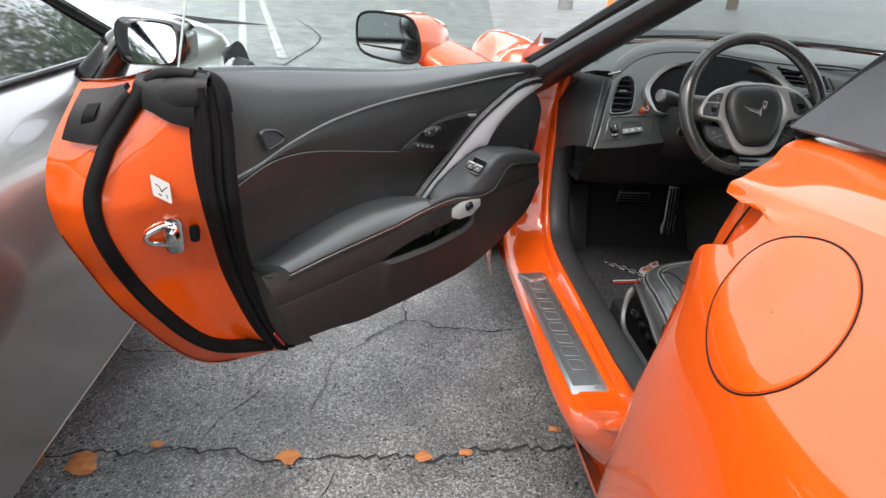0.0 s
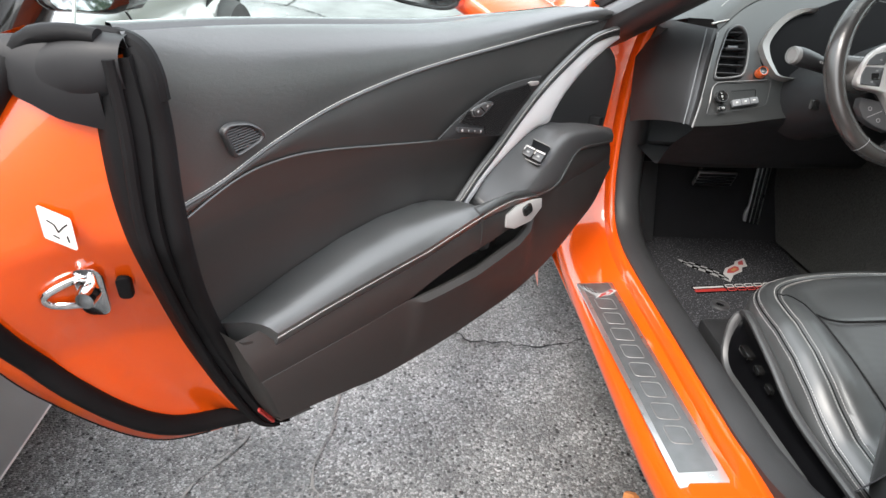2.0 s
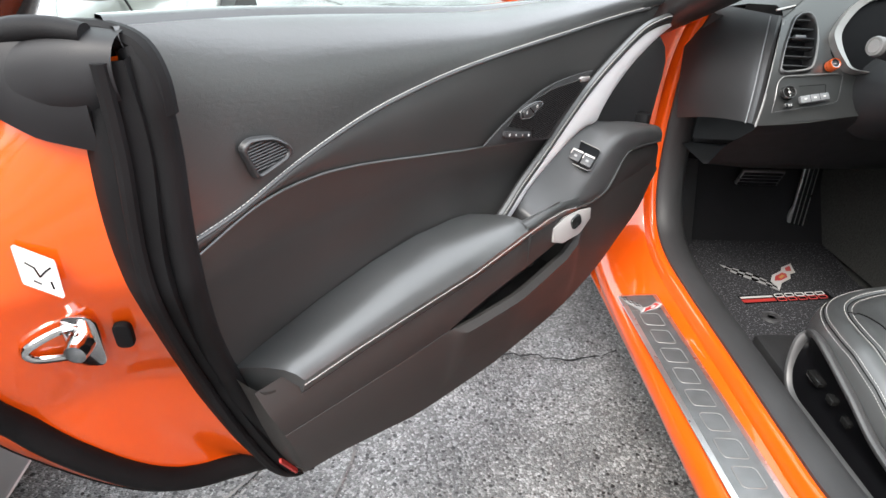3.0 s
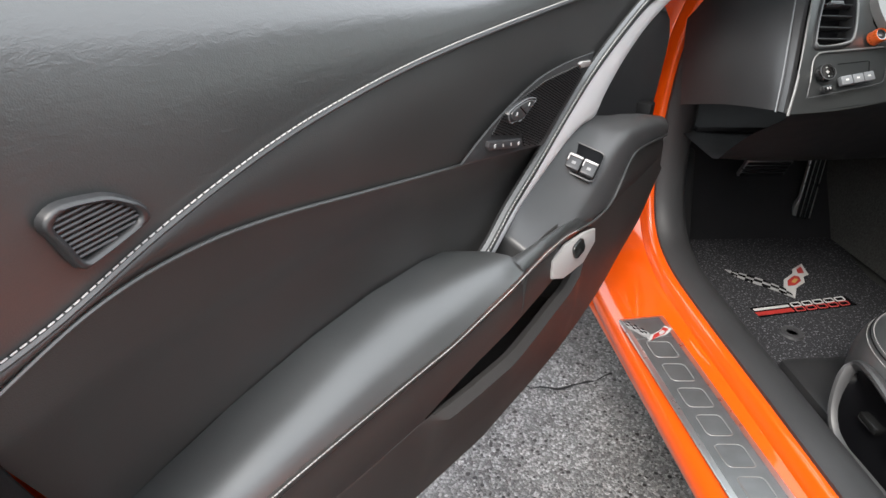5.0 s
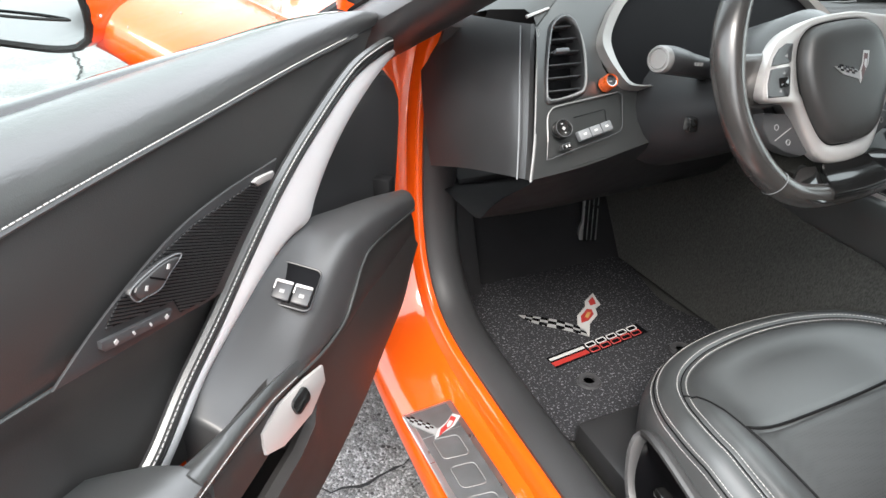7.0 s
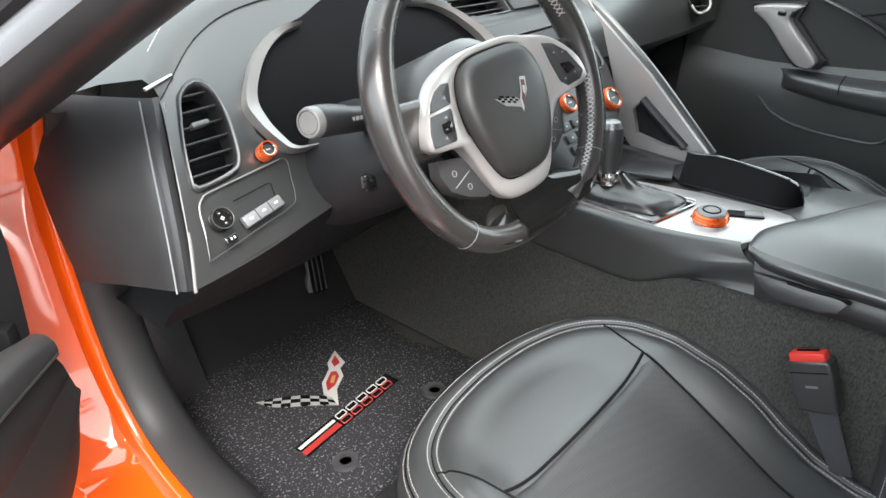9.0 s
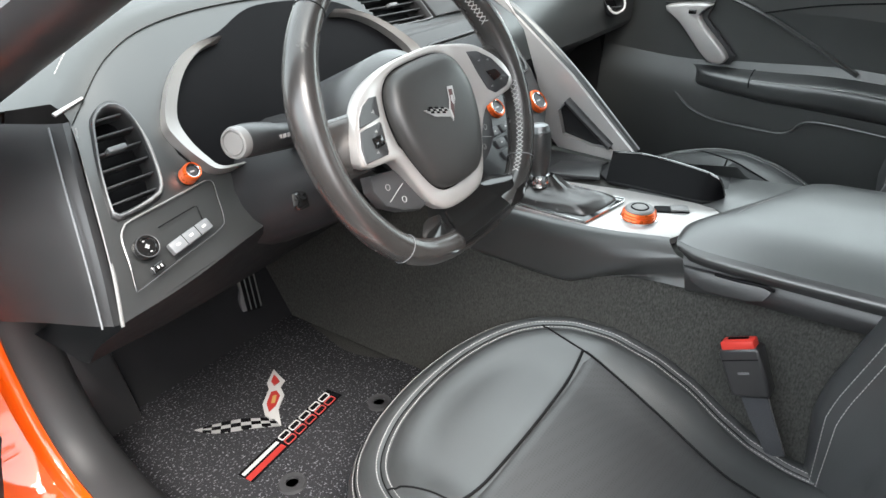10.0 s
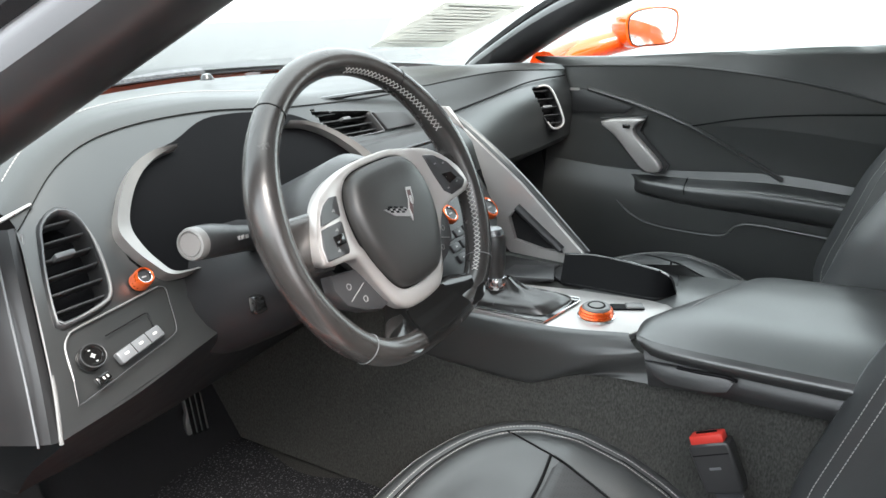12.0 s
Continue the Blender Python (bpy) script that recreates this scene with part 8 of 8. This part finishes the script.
part("speaker_badge", slab(rounded(0.026, 0.006, 0.002), 0.003, Matrix(((0, 0, -1, 0.696), (1, 0, 0, 0.321), (0, 1, 0, 0.799), (0, 0, 0, 1)))), SILVER, pdoor, fix=True)
ph = [(0.245, 0.722), (0.14, 0.732), (0.162, 0.700), (0.088, 0.618), (0.130, 0.606), (0.205, 0.685)]
part("pull_handle", slab(ring(ph, 40), 0.022, Matrix(((0, 0, -1, 0.705), (1, 0, 0, 0), (0, 1, 0, 0), (0, 0, 0, 1))), 0.005, 3), SILVER, pdoor, "satin silver pull handle", fix=True)
part("pull_backing", slab([(0.255, 0.728), (0.135, 0.738), (0.150, 0.700), (0.075, 0.620), (0.085, 0.598), (0.14, 0.598), (0.215, 0.682)], 0.006, Matrix(((0, 0, -1, 0.712), (1, 0, 0, 0), (0, 1, 0, 0), (0, 0, 0, 1))), 0.002), PLASTIC, pdoor, fix=True)
part("lock_button", block((0.006, 0.018, 0.010), (0.681, 0.178, 0.714), 0.002), GLOSS, pdoor)
part("map_pocket", tube(spl([(0.700, 0.20, 0.520), (0.692, 0.158, 0.488), (0.690, 0.092, 0.467), (0.688, -0.032, 0.461), (0.689, -0.077, 0.468), (0.690, -0.118, 0.499), (0.690, -0.273, 0.490), (0.690, -0.40, 0.480)], 40), 0.0035, 8), LEATHER, pdoor, "raised edge of the map pocket")
part("footwell_wall", patch([[(0.69, 0.42, 0.68), (0.68, 0.60, 0.66), (0.66, 0.90, 0.6)], [(0.69, 0.30, 0.20), (0.68, 0.60, 0.20), (0.66, 0.90, 0.2)]], 8, 4), PLASTIC, car)
# passenger mirror: glass faces back and inward
PMF = axes((1.10, 0.250, 0.935), (0.75, -0.66, 0), (0, 0, 1)) @ Matrix.Diagonal((1.18, 1, 1, 1))
pms = [(1.0, 0.0), (1.05, -0.03), (1.0, -0.075), (0.75, -0.12), (0.3, -0.145)]
pmo = ring([(-0.070, 0.035), (-0.062, -0.045), (-0.01, -0.053), (0.058, -0.045), (0.072, 0.0), (0.064, 0.046), (0.0, 0.056)], 36)
pmi = part("passenger_mirror", skin(np.array([[tuple(PMF @ Vector((x * k - (1 - k) * 0.02, y * k, w))) for x, y in pmo] for k, w in [(0.92, 0.002)] + pms]), closed=True, caps=True), ORANGE, car, "orange passenger mirror", 60, True)
part("mirror_glass", slab(pmo * 0.90, 0.002, PMF @ Matrix.Translation((0, 0, 0.0025))), MIRROR, pmi, fix=True)
part("mirror_rim", tube([PMF @ Vector((x * 0.92, y * 0.92, 0.0025)) for x, y in pmo], 0.0018, 6, True), RUBBER, pmi)
part("mirror_foot", tube(spl([(1.14, 0.30, 0.91), (1.08, 0.40, 0.885), (0.99, 0.47, 0.862), (0.90, 0.50, 0.84)], 12), np.linspace(0.046, 0.055, 12), 14, flat=0.75), ORANGE, pmi)
pg = part("passenger_window", slab([(0.40, 0.87), (-0.62, 0.89), (-0.60, 1.10), (-0.40, 1.15), (-0.10, 1.11), (0.15, 1.0)], 0.004, Matrix(((0, -0.45, 1, 1.13), (1, 0, 0, 0), (0, 1, 0, 0), (0, 0, 0, 1)))), GLASS, pdoor, "raised passenger window", fix=True)
pg.visible_shadow = False

# papers stuck behind the windscreen
pap = thing("window_sticker", "printed price sheet taped inside the windscreen", "paper")
pm = axes((0.4545, 0.56, 0.960), (0.17, -0.085, -0.010), (-0.25, -0.28, 0.102))
part("sheet", slab(rounded(0.21, 0.38, 0.004), 0.001, pm), SHEET, pap, fix=True)
for k in range(15):
    part("print_bar", slab(rounded(0.17 - 0.07 * ((k * 7) % 3) / 2, 0.006 + 0.004 * (k % 4 == 0), 0.001), 0.0012, pm @ Matrix.Translation((-0.012 * (k % 2), 0.165 - 0.024 * k, -0.0012))), FAINT, pap, fix=True)
# wheels of the orange car
TYRE = mat("black_tyre_rubber", (0.018, 0.018, 0.018), 0.8, grain=0.3, grain_scale=200)


def wheel_part(parent, x, y, r, w, rim):
    m = axes((x, y, r), (0, 1, 0), (0, 0, 1))
    t = part("wheel", turned([(r * 0.66, -w / 2), (r * 0.95, -w / 2), (r, -w * 0.36), (r, w * 0.36), (r * 0.95, w / 2), (r * 0.72, w / 2), (r * 0.66, w * 0.40)], 48, m), TYRE, parent, "black tyre on alloy rim")
    part("rim", turned([(0, -0.02), (r * 0.60, -0.03), (r * 0.70, w * 0.42), (r * 0.66, w * 0.42), (r * 0.56, 0.0), (r * 0.2, 0.01), (0, 0.01)], 40, m), rim, t)
    for k in range(5):
        a = 2 * math.pi * k / 5
        part("spoke", block((r * 0.62, 0.045, 0.03), (r * 0.33, 0, 0.045), 0.006, m @ Matrix.Rotation(a, 4, "Z")), rim, t)


RIMDARK = mat("dark_alloy", (0.05, 0.05, 0.05), 0.35, 0.8)
RIMLIGHT = mat("bright_alloy", (0.5, 0.5, 0.5), 0.3, 0.9)
for wx, wy in ((-0.83, 1.22), (-0.83, -1.36)):
    wheel_part(car, wx, wy, 0.335, 0.26, RIMDARK)
    wheel_part(car, -wx, wy, 0.335, 0.26, RIMDARK)

# ---- the grey car parked alongside ----
GREY = mat("grey_metallic_paint", (0.25, 0.24, 0.235), 0.30, 0.85, 0.8, 0.05, 3, 0.02, 2000, 0.04)
ncar = thing("parked_car", "silver grey car parked alongside, dark side windows", "car")
NB = []
for y, xo, zs, cut in ((-2.2, -0.10, 0.0, 0.1), (-1.2, 0.0, 0.0, 0), (-0.3, 0.0, -0.005, 0), (0.35, 0.0, -0.012, 0), (0.9, 0.0, -0.02, 0), (1.35, 0.01, -0.03, 0), (1.7, -0.10, -0.06, 0), (1.95, -0.40, -0.12, 0), (2.05, -0.9, -0.16, 0)):
    NB.append([(-1.95 + xo, y, 0.14), (-1.885 + xo, y, 0.19), (-1.872 + xo, y, 0.23), (-1.862 + xo, y, 0.36), (-1.852 + xo, y, 0.52), (-1.868 + xo, y, 0.66 + zs), (-1.905 + xo, y, 0.745 + zs), (-1.955 + xo, y, 0.79 + zs), (-2.06 + xo, y, 0.825 + zs), (-2.35 + xo, y, 0.875 + zs), (-2.75 + xo, y, 0.89 + zs)])


def both(bm, mid=-2.75):
    """The bmesh and its mirror image across the parked car's middle."""
    other = bm.copy()
    bmesh.ops.scale(other, vec=(-1, 1, 1), verts=other.verts)
    bmesh.ops.translate(other, vec=(2 * mid, 0, 0), verts=other.verts)
    bmesh.ops.reverse_faces(other, faces=other.faces)
    out = join(bm, other)
    bmesh.ops.remove_doubles(out, verts=out.verts, dist=1e-4)
    return out


NB.insert(0, [(-2.75 + (x + 2.75) * 0.86, -2.42, 0.30 + (z - 0.30) * 0.55) for x, y, z in NB[0]])
part("body", both(patch(NB, 60, 66)), GREY, ncar, "silver grey metallic body side", 60, True)
part("rocker_strip", tube(spl([(-1.884, y, 0.198) for y in (-1.1, -0.3, 0.4, 0.95)], 30), 0.008, 8, flat=0.8), WHITE_INK, ncar, "bright lower trim strip")
part("belt_strip", tube(spl([(-1.985, -1.1, 0.812), (-1.985, -0.3, 0.808), (-1.985, 0.30, 0.802), (-2.0, 0.50, 0.798)], 30), 0.007, 8, flat=0.7), GLOSS, ncar)
for y in (-0.62, 0.62):
    part("door_gap", tube(spl([(-1.874, y, 0.235), (-1.863, y - 0.01, 0.36), (-1.853, y - 0.02, 0.52), (-1.869, y - 0.03, 0.655), (-1.905, y - 0.03, 0.742), (-1.96, y - 0.03, 0.79)], 24), 0.0025, 6), RUBBER, ncar)
WINDOW_N = lambda: patch([[(-1.99, -1.2, 0.81), (-1.99, -0.3, 0.808), (-1.99, 0.25, 0.803), (-2.005, 0.50, 0.80)], [(-2.12, -1.1, 1.04), (-2.11, -0.5, 1.06), (-2.10, -0.08, 1.02), (-2.06, 0.22, 0.93)], [(-2.24, -0.95, 1.20), (-2.23, -0.5, 1.21), (-2.22, -0.30, 1.19), (-2.19, -0.15, 1.14)]], 30, 14)
TINTED = mat("dark_tinted_glass", (0.03, 0.04, 0.036), 0.03, 0, 1.0, 0.1, 4, 0, 0, 0.01, 1.0)
part("side_window", WINDOW_N(), TINTED, ncar, "dark side window reflecting trees")
other_window = both(WINDOW_N())
bmesh.ops.delete(other_window, geom=[v for v in other_window.verts if v.co.x > -2.75], context="VERTS")
part("side_window", other_window, TINTED, ncar)
part("roof", both(patch([[(-2.24, -0.95, 1.20), (-2.23, -0.5, 1.21), (-2.22, -0.30, 1.19), (-2.19, -0.15, 1.14)], [(-2.6, -0.95, 1.27), (-2.6, -0.5, 1.28), (-2.6, -0.2, 1.24), (-2.6, 0.05, 1.16)], [(-2.95, -0.95, 1.27), (-2.95, -0.5, 1.28), (-2.95, -0.2, 1.24), (-2.95, 0.05, 1.16)]], 20, 10)), GREY, ncar)
part("front_pillar", tube(spl([(-2.02, 0.60, 0.795), (-2.07, 0.36, 0.90), (-2.14, 0.10, 1.03), (-2.20, -0.14, 1.14)], 20), 0.028, 10, flat=0.7), GLOSS, ncar, "black front pillar")
part("windscreen", both(patch([[(-2.03, 0.62, 0.80), (-2.4, 0.85, 0.86), (-2.9, 0.9, 0.88)], [(-2.20, -0.12, 1.15), (-2.6, 0.05, 1.17), (-2.95, 0.07, 1.18)]], 16, 6)), DARK, ncar)
nmm = [
    [(-1.80, 0.11, 0.825), (-1.805, 0.11, 0.905), (-1.74, 0.105, 0.915), (-1.668, 0.10, 0.905), (-1.655, 0.10, 0.865), (-1.67, 0.10, 0.822), (-1.74, 0.105, 0.815)],
    [(-1.80, 0.16, 0.822), (-1.806, 0.16, 0.908), (-1.74, 0.16, 0.920), (-1.66, 0.15, 0.908), (-1.645, 0.15, 0.865), (-1.66, 0.15, 0.820), (-1.74, 0.16, 0.812)],
    [(-1.79, 0.21, 0.832), (-1.795, 0.21, 0.895), (-1.74, 0.215, 0.905), (-1.68, 0.205, 0.895), (-1.67, 0.20, 0.865), (-1.68, 0.20, 0.832), (-1.74, 0.21, 0.825)],
    [(-1.76, 0.23, 0.85), (-1.76, 0.23, 0.87), (-1.74, 0.235, 0.875), (-1.71, 0.23, 0.87), (-1.71, 0.23, 0.865), (-1.71, 0.23, 0.855), (-1.74, 0.23, 0.85)],
]
nmir = part("door_mirror", skin(np.stack([ring([(x - 0.055, y, z) for x, y, z in c], 30) for c in nmm]), closed=True, caps=True), GLOSS, ncar, "gloss black door mirror", 60, True)
nr = ring([(x - 0.055, y, z) for x, y, z in nmm[0]], 30)
nc = nr.mean(0)
glass_c, glass_o = nc + np.array((0.008, -0.016, 0)), (nr - nc) * np.array((0.64, 0, 0.84))
tilted = lambda k: glass_c + glass_o * k + np.outer(glass_o[:, 2] * k, (0, 0.17, 0))
part("mirror_glass", skin(np.stack([tilted(k) for k in (1.0, 0.5, 0.02)]), closed=True), MIRROR, nmir, fix=True)
part("mirror_rim", skin(np.stack([nr + np.array((0, 0.002, 0)), nr * 0.5 + tilted(1.02) * 0.5 + np.array((0, -0.004, 0)), tilted(1.04), tilted(0.99)]), closed=True), GLOSS, nmir, "", 60, True)
part("mirror_foot", tube(spl([(-1.835, 0.16, 0.880), (-1.868, 0.155, 0.855), (-1.895, 0.15, 0.815), (-1.93, 0.15, 0.765)], 12), np.linspace(0.030, 0.055, 12), 14, flat=0.9), GLOSS, ncar, "black mirror foot")
part("wheel_arch", turned([(0.0, 0.02), (0.37, 0.02), (0.385, 0.0), (0.0, 0.0)], 40, axes((-1.868, 1.33, 0.345), (0, -1, 0), (0, 0, 1))), RUBBER, ncar, fix=True)
wheel_part(ncar, -1.93, 1.33, 0.335, 0.22, RIMLIGHT)
wheel_part(ncar, -1.93, -1.40, 0.335, 0.22, RIMLIGHT)
rear_screen = patch([[(-2.2, -0.97, 1.19), (-2.6, -1.0, 1.26), (-2.75, -1.0, 1.265)], [(-2.05, -1.65, 0.86), (-2.5, -1.75, 0.90), (-2.75, -1.75, 0.905)]], 12, 6)
part("rear_window", both(rear_screen), DARK, ncar, "dark rear window")
for wy in (1.33, -1.40):
    wheel_part(ncar, -3.57, wy, 0.335, 0.22, RIMLIGHT)

# ---- parking lot details ----
CRACK = mat("crack_fill", (0.012, 0.012, 0.012), 0.95)
PALE = mat("pale_crack_edge", (0.22, 0.22, 0.21), 0.9, second=(0.12, 0.12, 0.12), scale=30)
LEAF = mat("fallen_leaf", (0.42, 0.16, 0.04), 0.7, second=(0.30, 0.10, 0.03), scale=40)
LINE = mat("worn_white_line", (0.36, 0.36, 0.35), 0.8, second=(0.15, 0.15, 0.15), scale=12, mix_at=(0.45, 0.7))
rng = random.Random(5)


def crack(pts, width, material=CRACK, wob=0.014, z=0.0065):
    """A jagged ribbon along a line on the ground."""
    base = spl([(x, y, 0) for x, y in pts], max(12, int(60 * sum(math.dist(a, b) for a, b in zip(pts, pts[1:])))))
    p, rows = [], []
    w1 = 0
    for q in base:
        w1 = 0.6 * w1 + rng.uniform(-wob, wob)
        p.append(q + np.array((w1 * 0.5, w1, 0)))
    p = np.array(p)
    t = np.gradient(p, axis=0)
    t /= np.maximum(np.linalg.norm(t, axis=1, keepdims=True), 1e-9)
    nn = np.stack([-t[:, 1], t[:, 0], 0 * t[:, 0]], 1)
    ww = np.array([width * rng.uniform(0.25, 1.0) for _ in p])[:, None]
    g = np.stack([p + nn * ww / 2, p - nn * ww / 2])
    g[..., 2] = z
    return skin(g)


cr = thing("asphalt_cracks", "jagged dark cracks in the asphalt", "cracks", kind="structure")
for pts, w in (([(-2.3, -0.20), (-1.984, -0.194), (-1.78, -0.185), (-1.588, -0.201), (-1.307, -0.203), (-1.15, -0.20), (-0.96, -0.178), (-0.80, -0.172)], 0.009),
               ([(-1.313, 0.323), (-1.25, 0.39), (-1.187, 0.441), (-1.092, 0.416), (-0.95, 0.40), (-0.795, 0.438)], 0.008),
               ([(-1.187, 0.441), (-1.20, 0.55), (-1.16, 0.70)], 0.006),
               ([(-2.05, 0.25), (-1.9, 0.235), (-1.78, 0.225), (-1.65, 0.262), (-1.55, 0.24)], 0.006),
               ([(-3.2, 5.9), (-2.317, 5.70), (-1.72, 4.94), (-1.33, 5.22), (-0.6, 5.0)], 0.03),
               ([(-2.9, 11.0), (-2.7, 10.4), (-2.2, 8.2), (-2.317, 5.70)], 0.03),
               ([(-1.72, 4.94), (-1.5, 3.6), (-1.6, 2.4), (-1.35, 1.5)], 0.018),
               ([(-1.45, 1.05), (-1.75, 1.5), (-2.1, 2.6), (-3.0, 3.2)], 0.016)):
    part("crack", crack(pts, w), CRACK, cr)
for pts, w in (([(-1.70, -0.19), (-1.66, -0.06), (-1.60, 0.03), (-1.62, 0.12)], 0.007), ([(-1.40, -0.20), (-1.43, -0.10), (-1.44, 0.0), (-1.41, 0.10), (-1.42, 0.2)], 0.007), ([(-1.42, 0.2), (-1.36, 0.28), (-1.30, 0.32)], 0.005), ([(-1.95, 0.22), (-1.8, 0.2)], 0.006), ([(-1.62, 0.12), (-1.58, 0.22)], 0.005), ([(-1.40, -0.20), (-1.38, -0.30), (-1.45, -0.40)], 0.012)):
    part("crack", crack(pts, w, PALE), PALE, cr)
for x, y, s in ((-1.915, -0.225, 0.046), (-1.90, -0.25, 0.035), (-1.474, -0.207, 0.034), (-1.163, -0.205, 0.026), (-1.065, -0.19, 0.018), (-1.775, -0.165, 0.018), (-2.03, -0.22, 0.05), (-0.83, -0.10, 0.02)):
    lf = bmesh.new()
    n = 11
    a0 = rng.uniform(0, 6)
    ctr = lf.verts.new((0, 0, 0.006))
    vs = [lf.verts.new((s * (0.55 + 0.45 * rng.random()) * math.cos(a0 + 2 * math.pi * k / n), s * (0.45 + 0.4 * rng.random()) * math.sin(a0 + 2 * math.pi * k / n), rng.uniform(-0.001, 0.006))) for k in range(n)]
    for k in range(n):
        lf.faces.new((ctr, vs[k], vs[(k + 1) % n]))
    ob = part("fallen_leaf", lf, LEAF)
    ob.location = (x, y, 0.006)
    tagged(ob, "crumpled orange brown leaf on the asphalt", "leaf", "fallen leaves")
lines = thing("parking_lines", "worn white painted parking bay lines", "line", kind="structure")
for dx in (0, 0.42):
    part("line", skin(np.array([[(-2.88 + dx, 6.2, 0.006), (-2.78 + dx, 6.2, 0.006)], [(-4.70 + dx, 15.4, 0.006), (-4.58 + dx, 15.4, 0.006)]])), LINE, lines)
cone = thing("traffic_cone", "orange traffic cone standing on the asphalt", "cone")
CONE = mat("orange_cone_plastic", (0.75, 0.14, 0.02), 0.5)
CX, CY = 3.5, 14.0
part("cone_body", turned([(0.03, 0.70), (0.04, 0.70), (0.14, 0.04), (0.13, 0.04)], 24, pose(CX, CY, 0)), CONE, cone)
part("cone_base", block((0.36, 0.36, 0.04), (CX, CY, 0.02), 0.01), CONE, cone)
post = thing("sign_post", "grey metal post at the lot's edge", "post")
part("pole", turned([(0.06, 0.0), (0.06, 2.4), (0, 2.4)], 14, pose(4.0, 20.1, 0)), ALU, post)
part("footing", turned([(0.22, 0.0), (0.22, 0.25), (0.0, 0.25)], 16, pose(4.0, 20.1, 0)), PALE, post)

# ---- trees beyond the lot, seen in glass and mirrors ----
BARK = mat("grey_brown_bark", (0.12, 0.09, 0.065), 0.9, grain=0.8, grain_scale=30)
FOLIAGE = mat("green_foliage", (0.05, 0.085, 0.03), 0.6, second=(0.09, 0.13, 0.045), scale=0.8)


def tree(x, y, hgt, seed):
    """A trunk with limbs and a crown of small leaf clumps."""
    r = random.Random(seed)
    t = thing("tree", "broad leafy green tree beyond the lot", "tree", "trees beyond the lot", m=pose(x, y, 0))
    limbs = [tube(spl([(0, 0, 0), (0.1, 0, hgt * 0.3), (0.0, 0.1, hgt * 0.62)], 10), np.linspace(0.24, 0.10, 10), 9)]
    ends = []
    for k in range(9):
        a, z0 = r.uniform(0, 6.28), hgt * r.uniform(0.28, 0.55)
        l = hgt * r.uniform(0.22, 0.36)
        e = (l * math.cos(a), l * math.sin(a), z0 + hgt * r.uniform(0.12, 0.40))
        limbs.append(tube(spl([(0, 0, z0), (e[0] * 0.5, e[1] * 0.5, z0 + (e[2] - z0) * 0.6), e], 7), np.linspace(0.08, 0.02, 7), 6))
        ends += [e, (e[0] * 0.6, e[1] * 0.6, e[2] * 0.95)]
    ends += [(0, 0, hgt * 0.8), (0.3, 0, hgt * 0.9)]
    part("trunk", join(*limbs), BARK, t)
    verts, faces = [], []
    for cx, cy, cz in ends:
        sp = hgt * r.uniform(0.09, 0.15)
        for _ in range(150):
            p = Vector((r.gauss(cx, sp), r.gauss(cy, sp), r.gauss(cz, sp * 0.8)))
            u = Vector((r.uniform(-1, 1), r.uniform(-1, 1), r.uniform(-1, 1))).normalized() * r.uniform(0.14, 0.30)
            w = u.orthogonal().normalized() * r.uniform(0.10, 0.2)
            n0 = len(verts)
            verts += [p - u, p - w, p + u, p + w]
            faces.append((n0, n0 + 1, n0 + 2, n0 + 3))
    me = bpy.data.meshes.new("crown")
    me.from_pydata([tuple(v) for v in verts], [], faces)
    me.materials.append(FOLIAGE)
    crown = new("crown", me)
    crown.parent = t


for k, (x, y, hg) in enumerate(((4.5, 31, 10.5), (9, 30, 12.5), (13, 28, 13), (0, 33, 9.5), (-4.5, 32, 9.5), (-16, -14, 8.0), (-1, -19, 8.5), (4, -16, 8.0))):
    tree(x, y, hg, 20 + k)
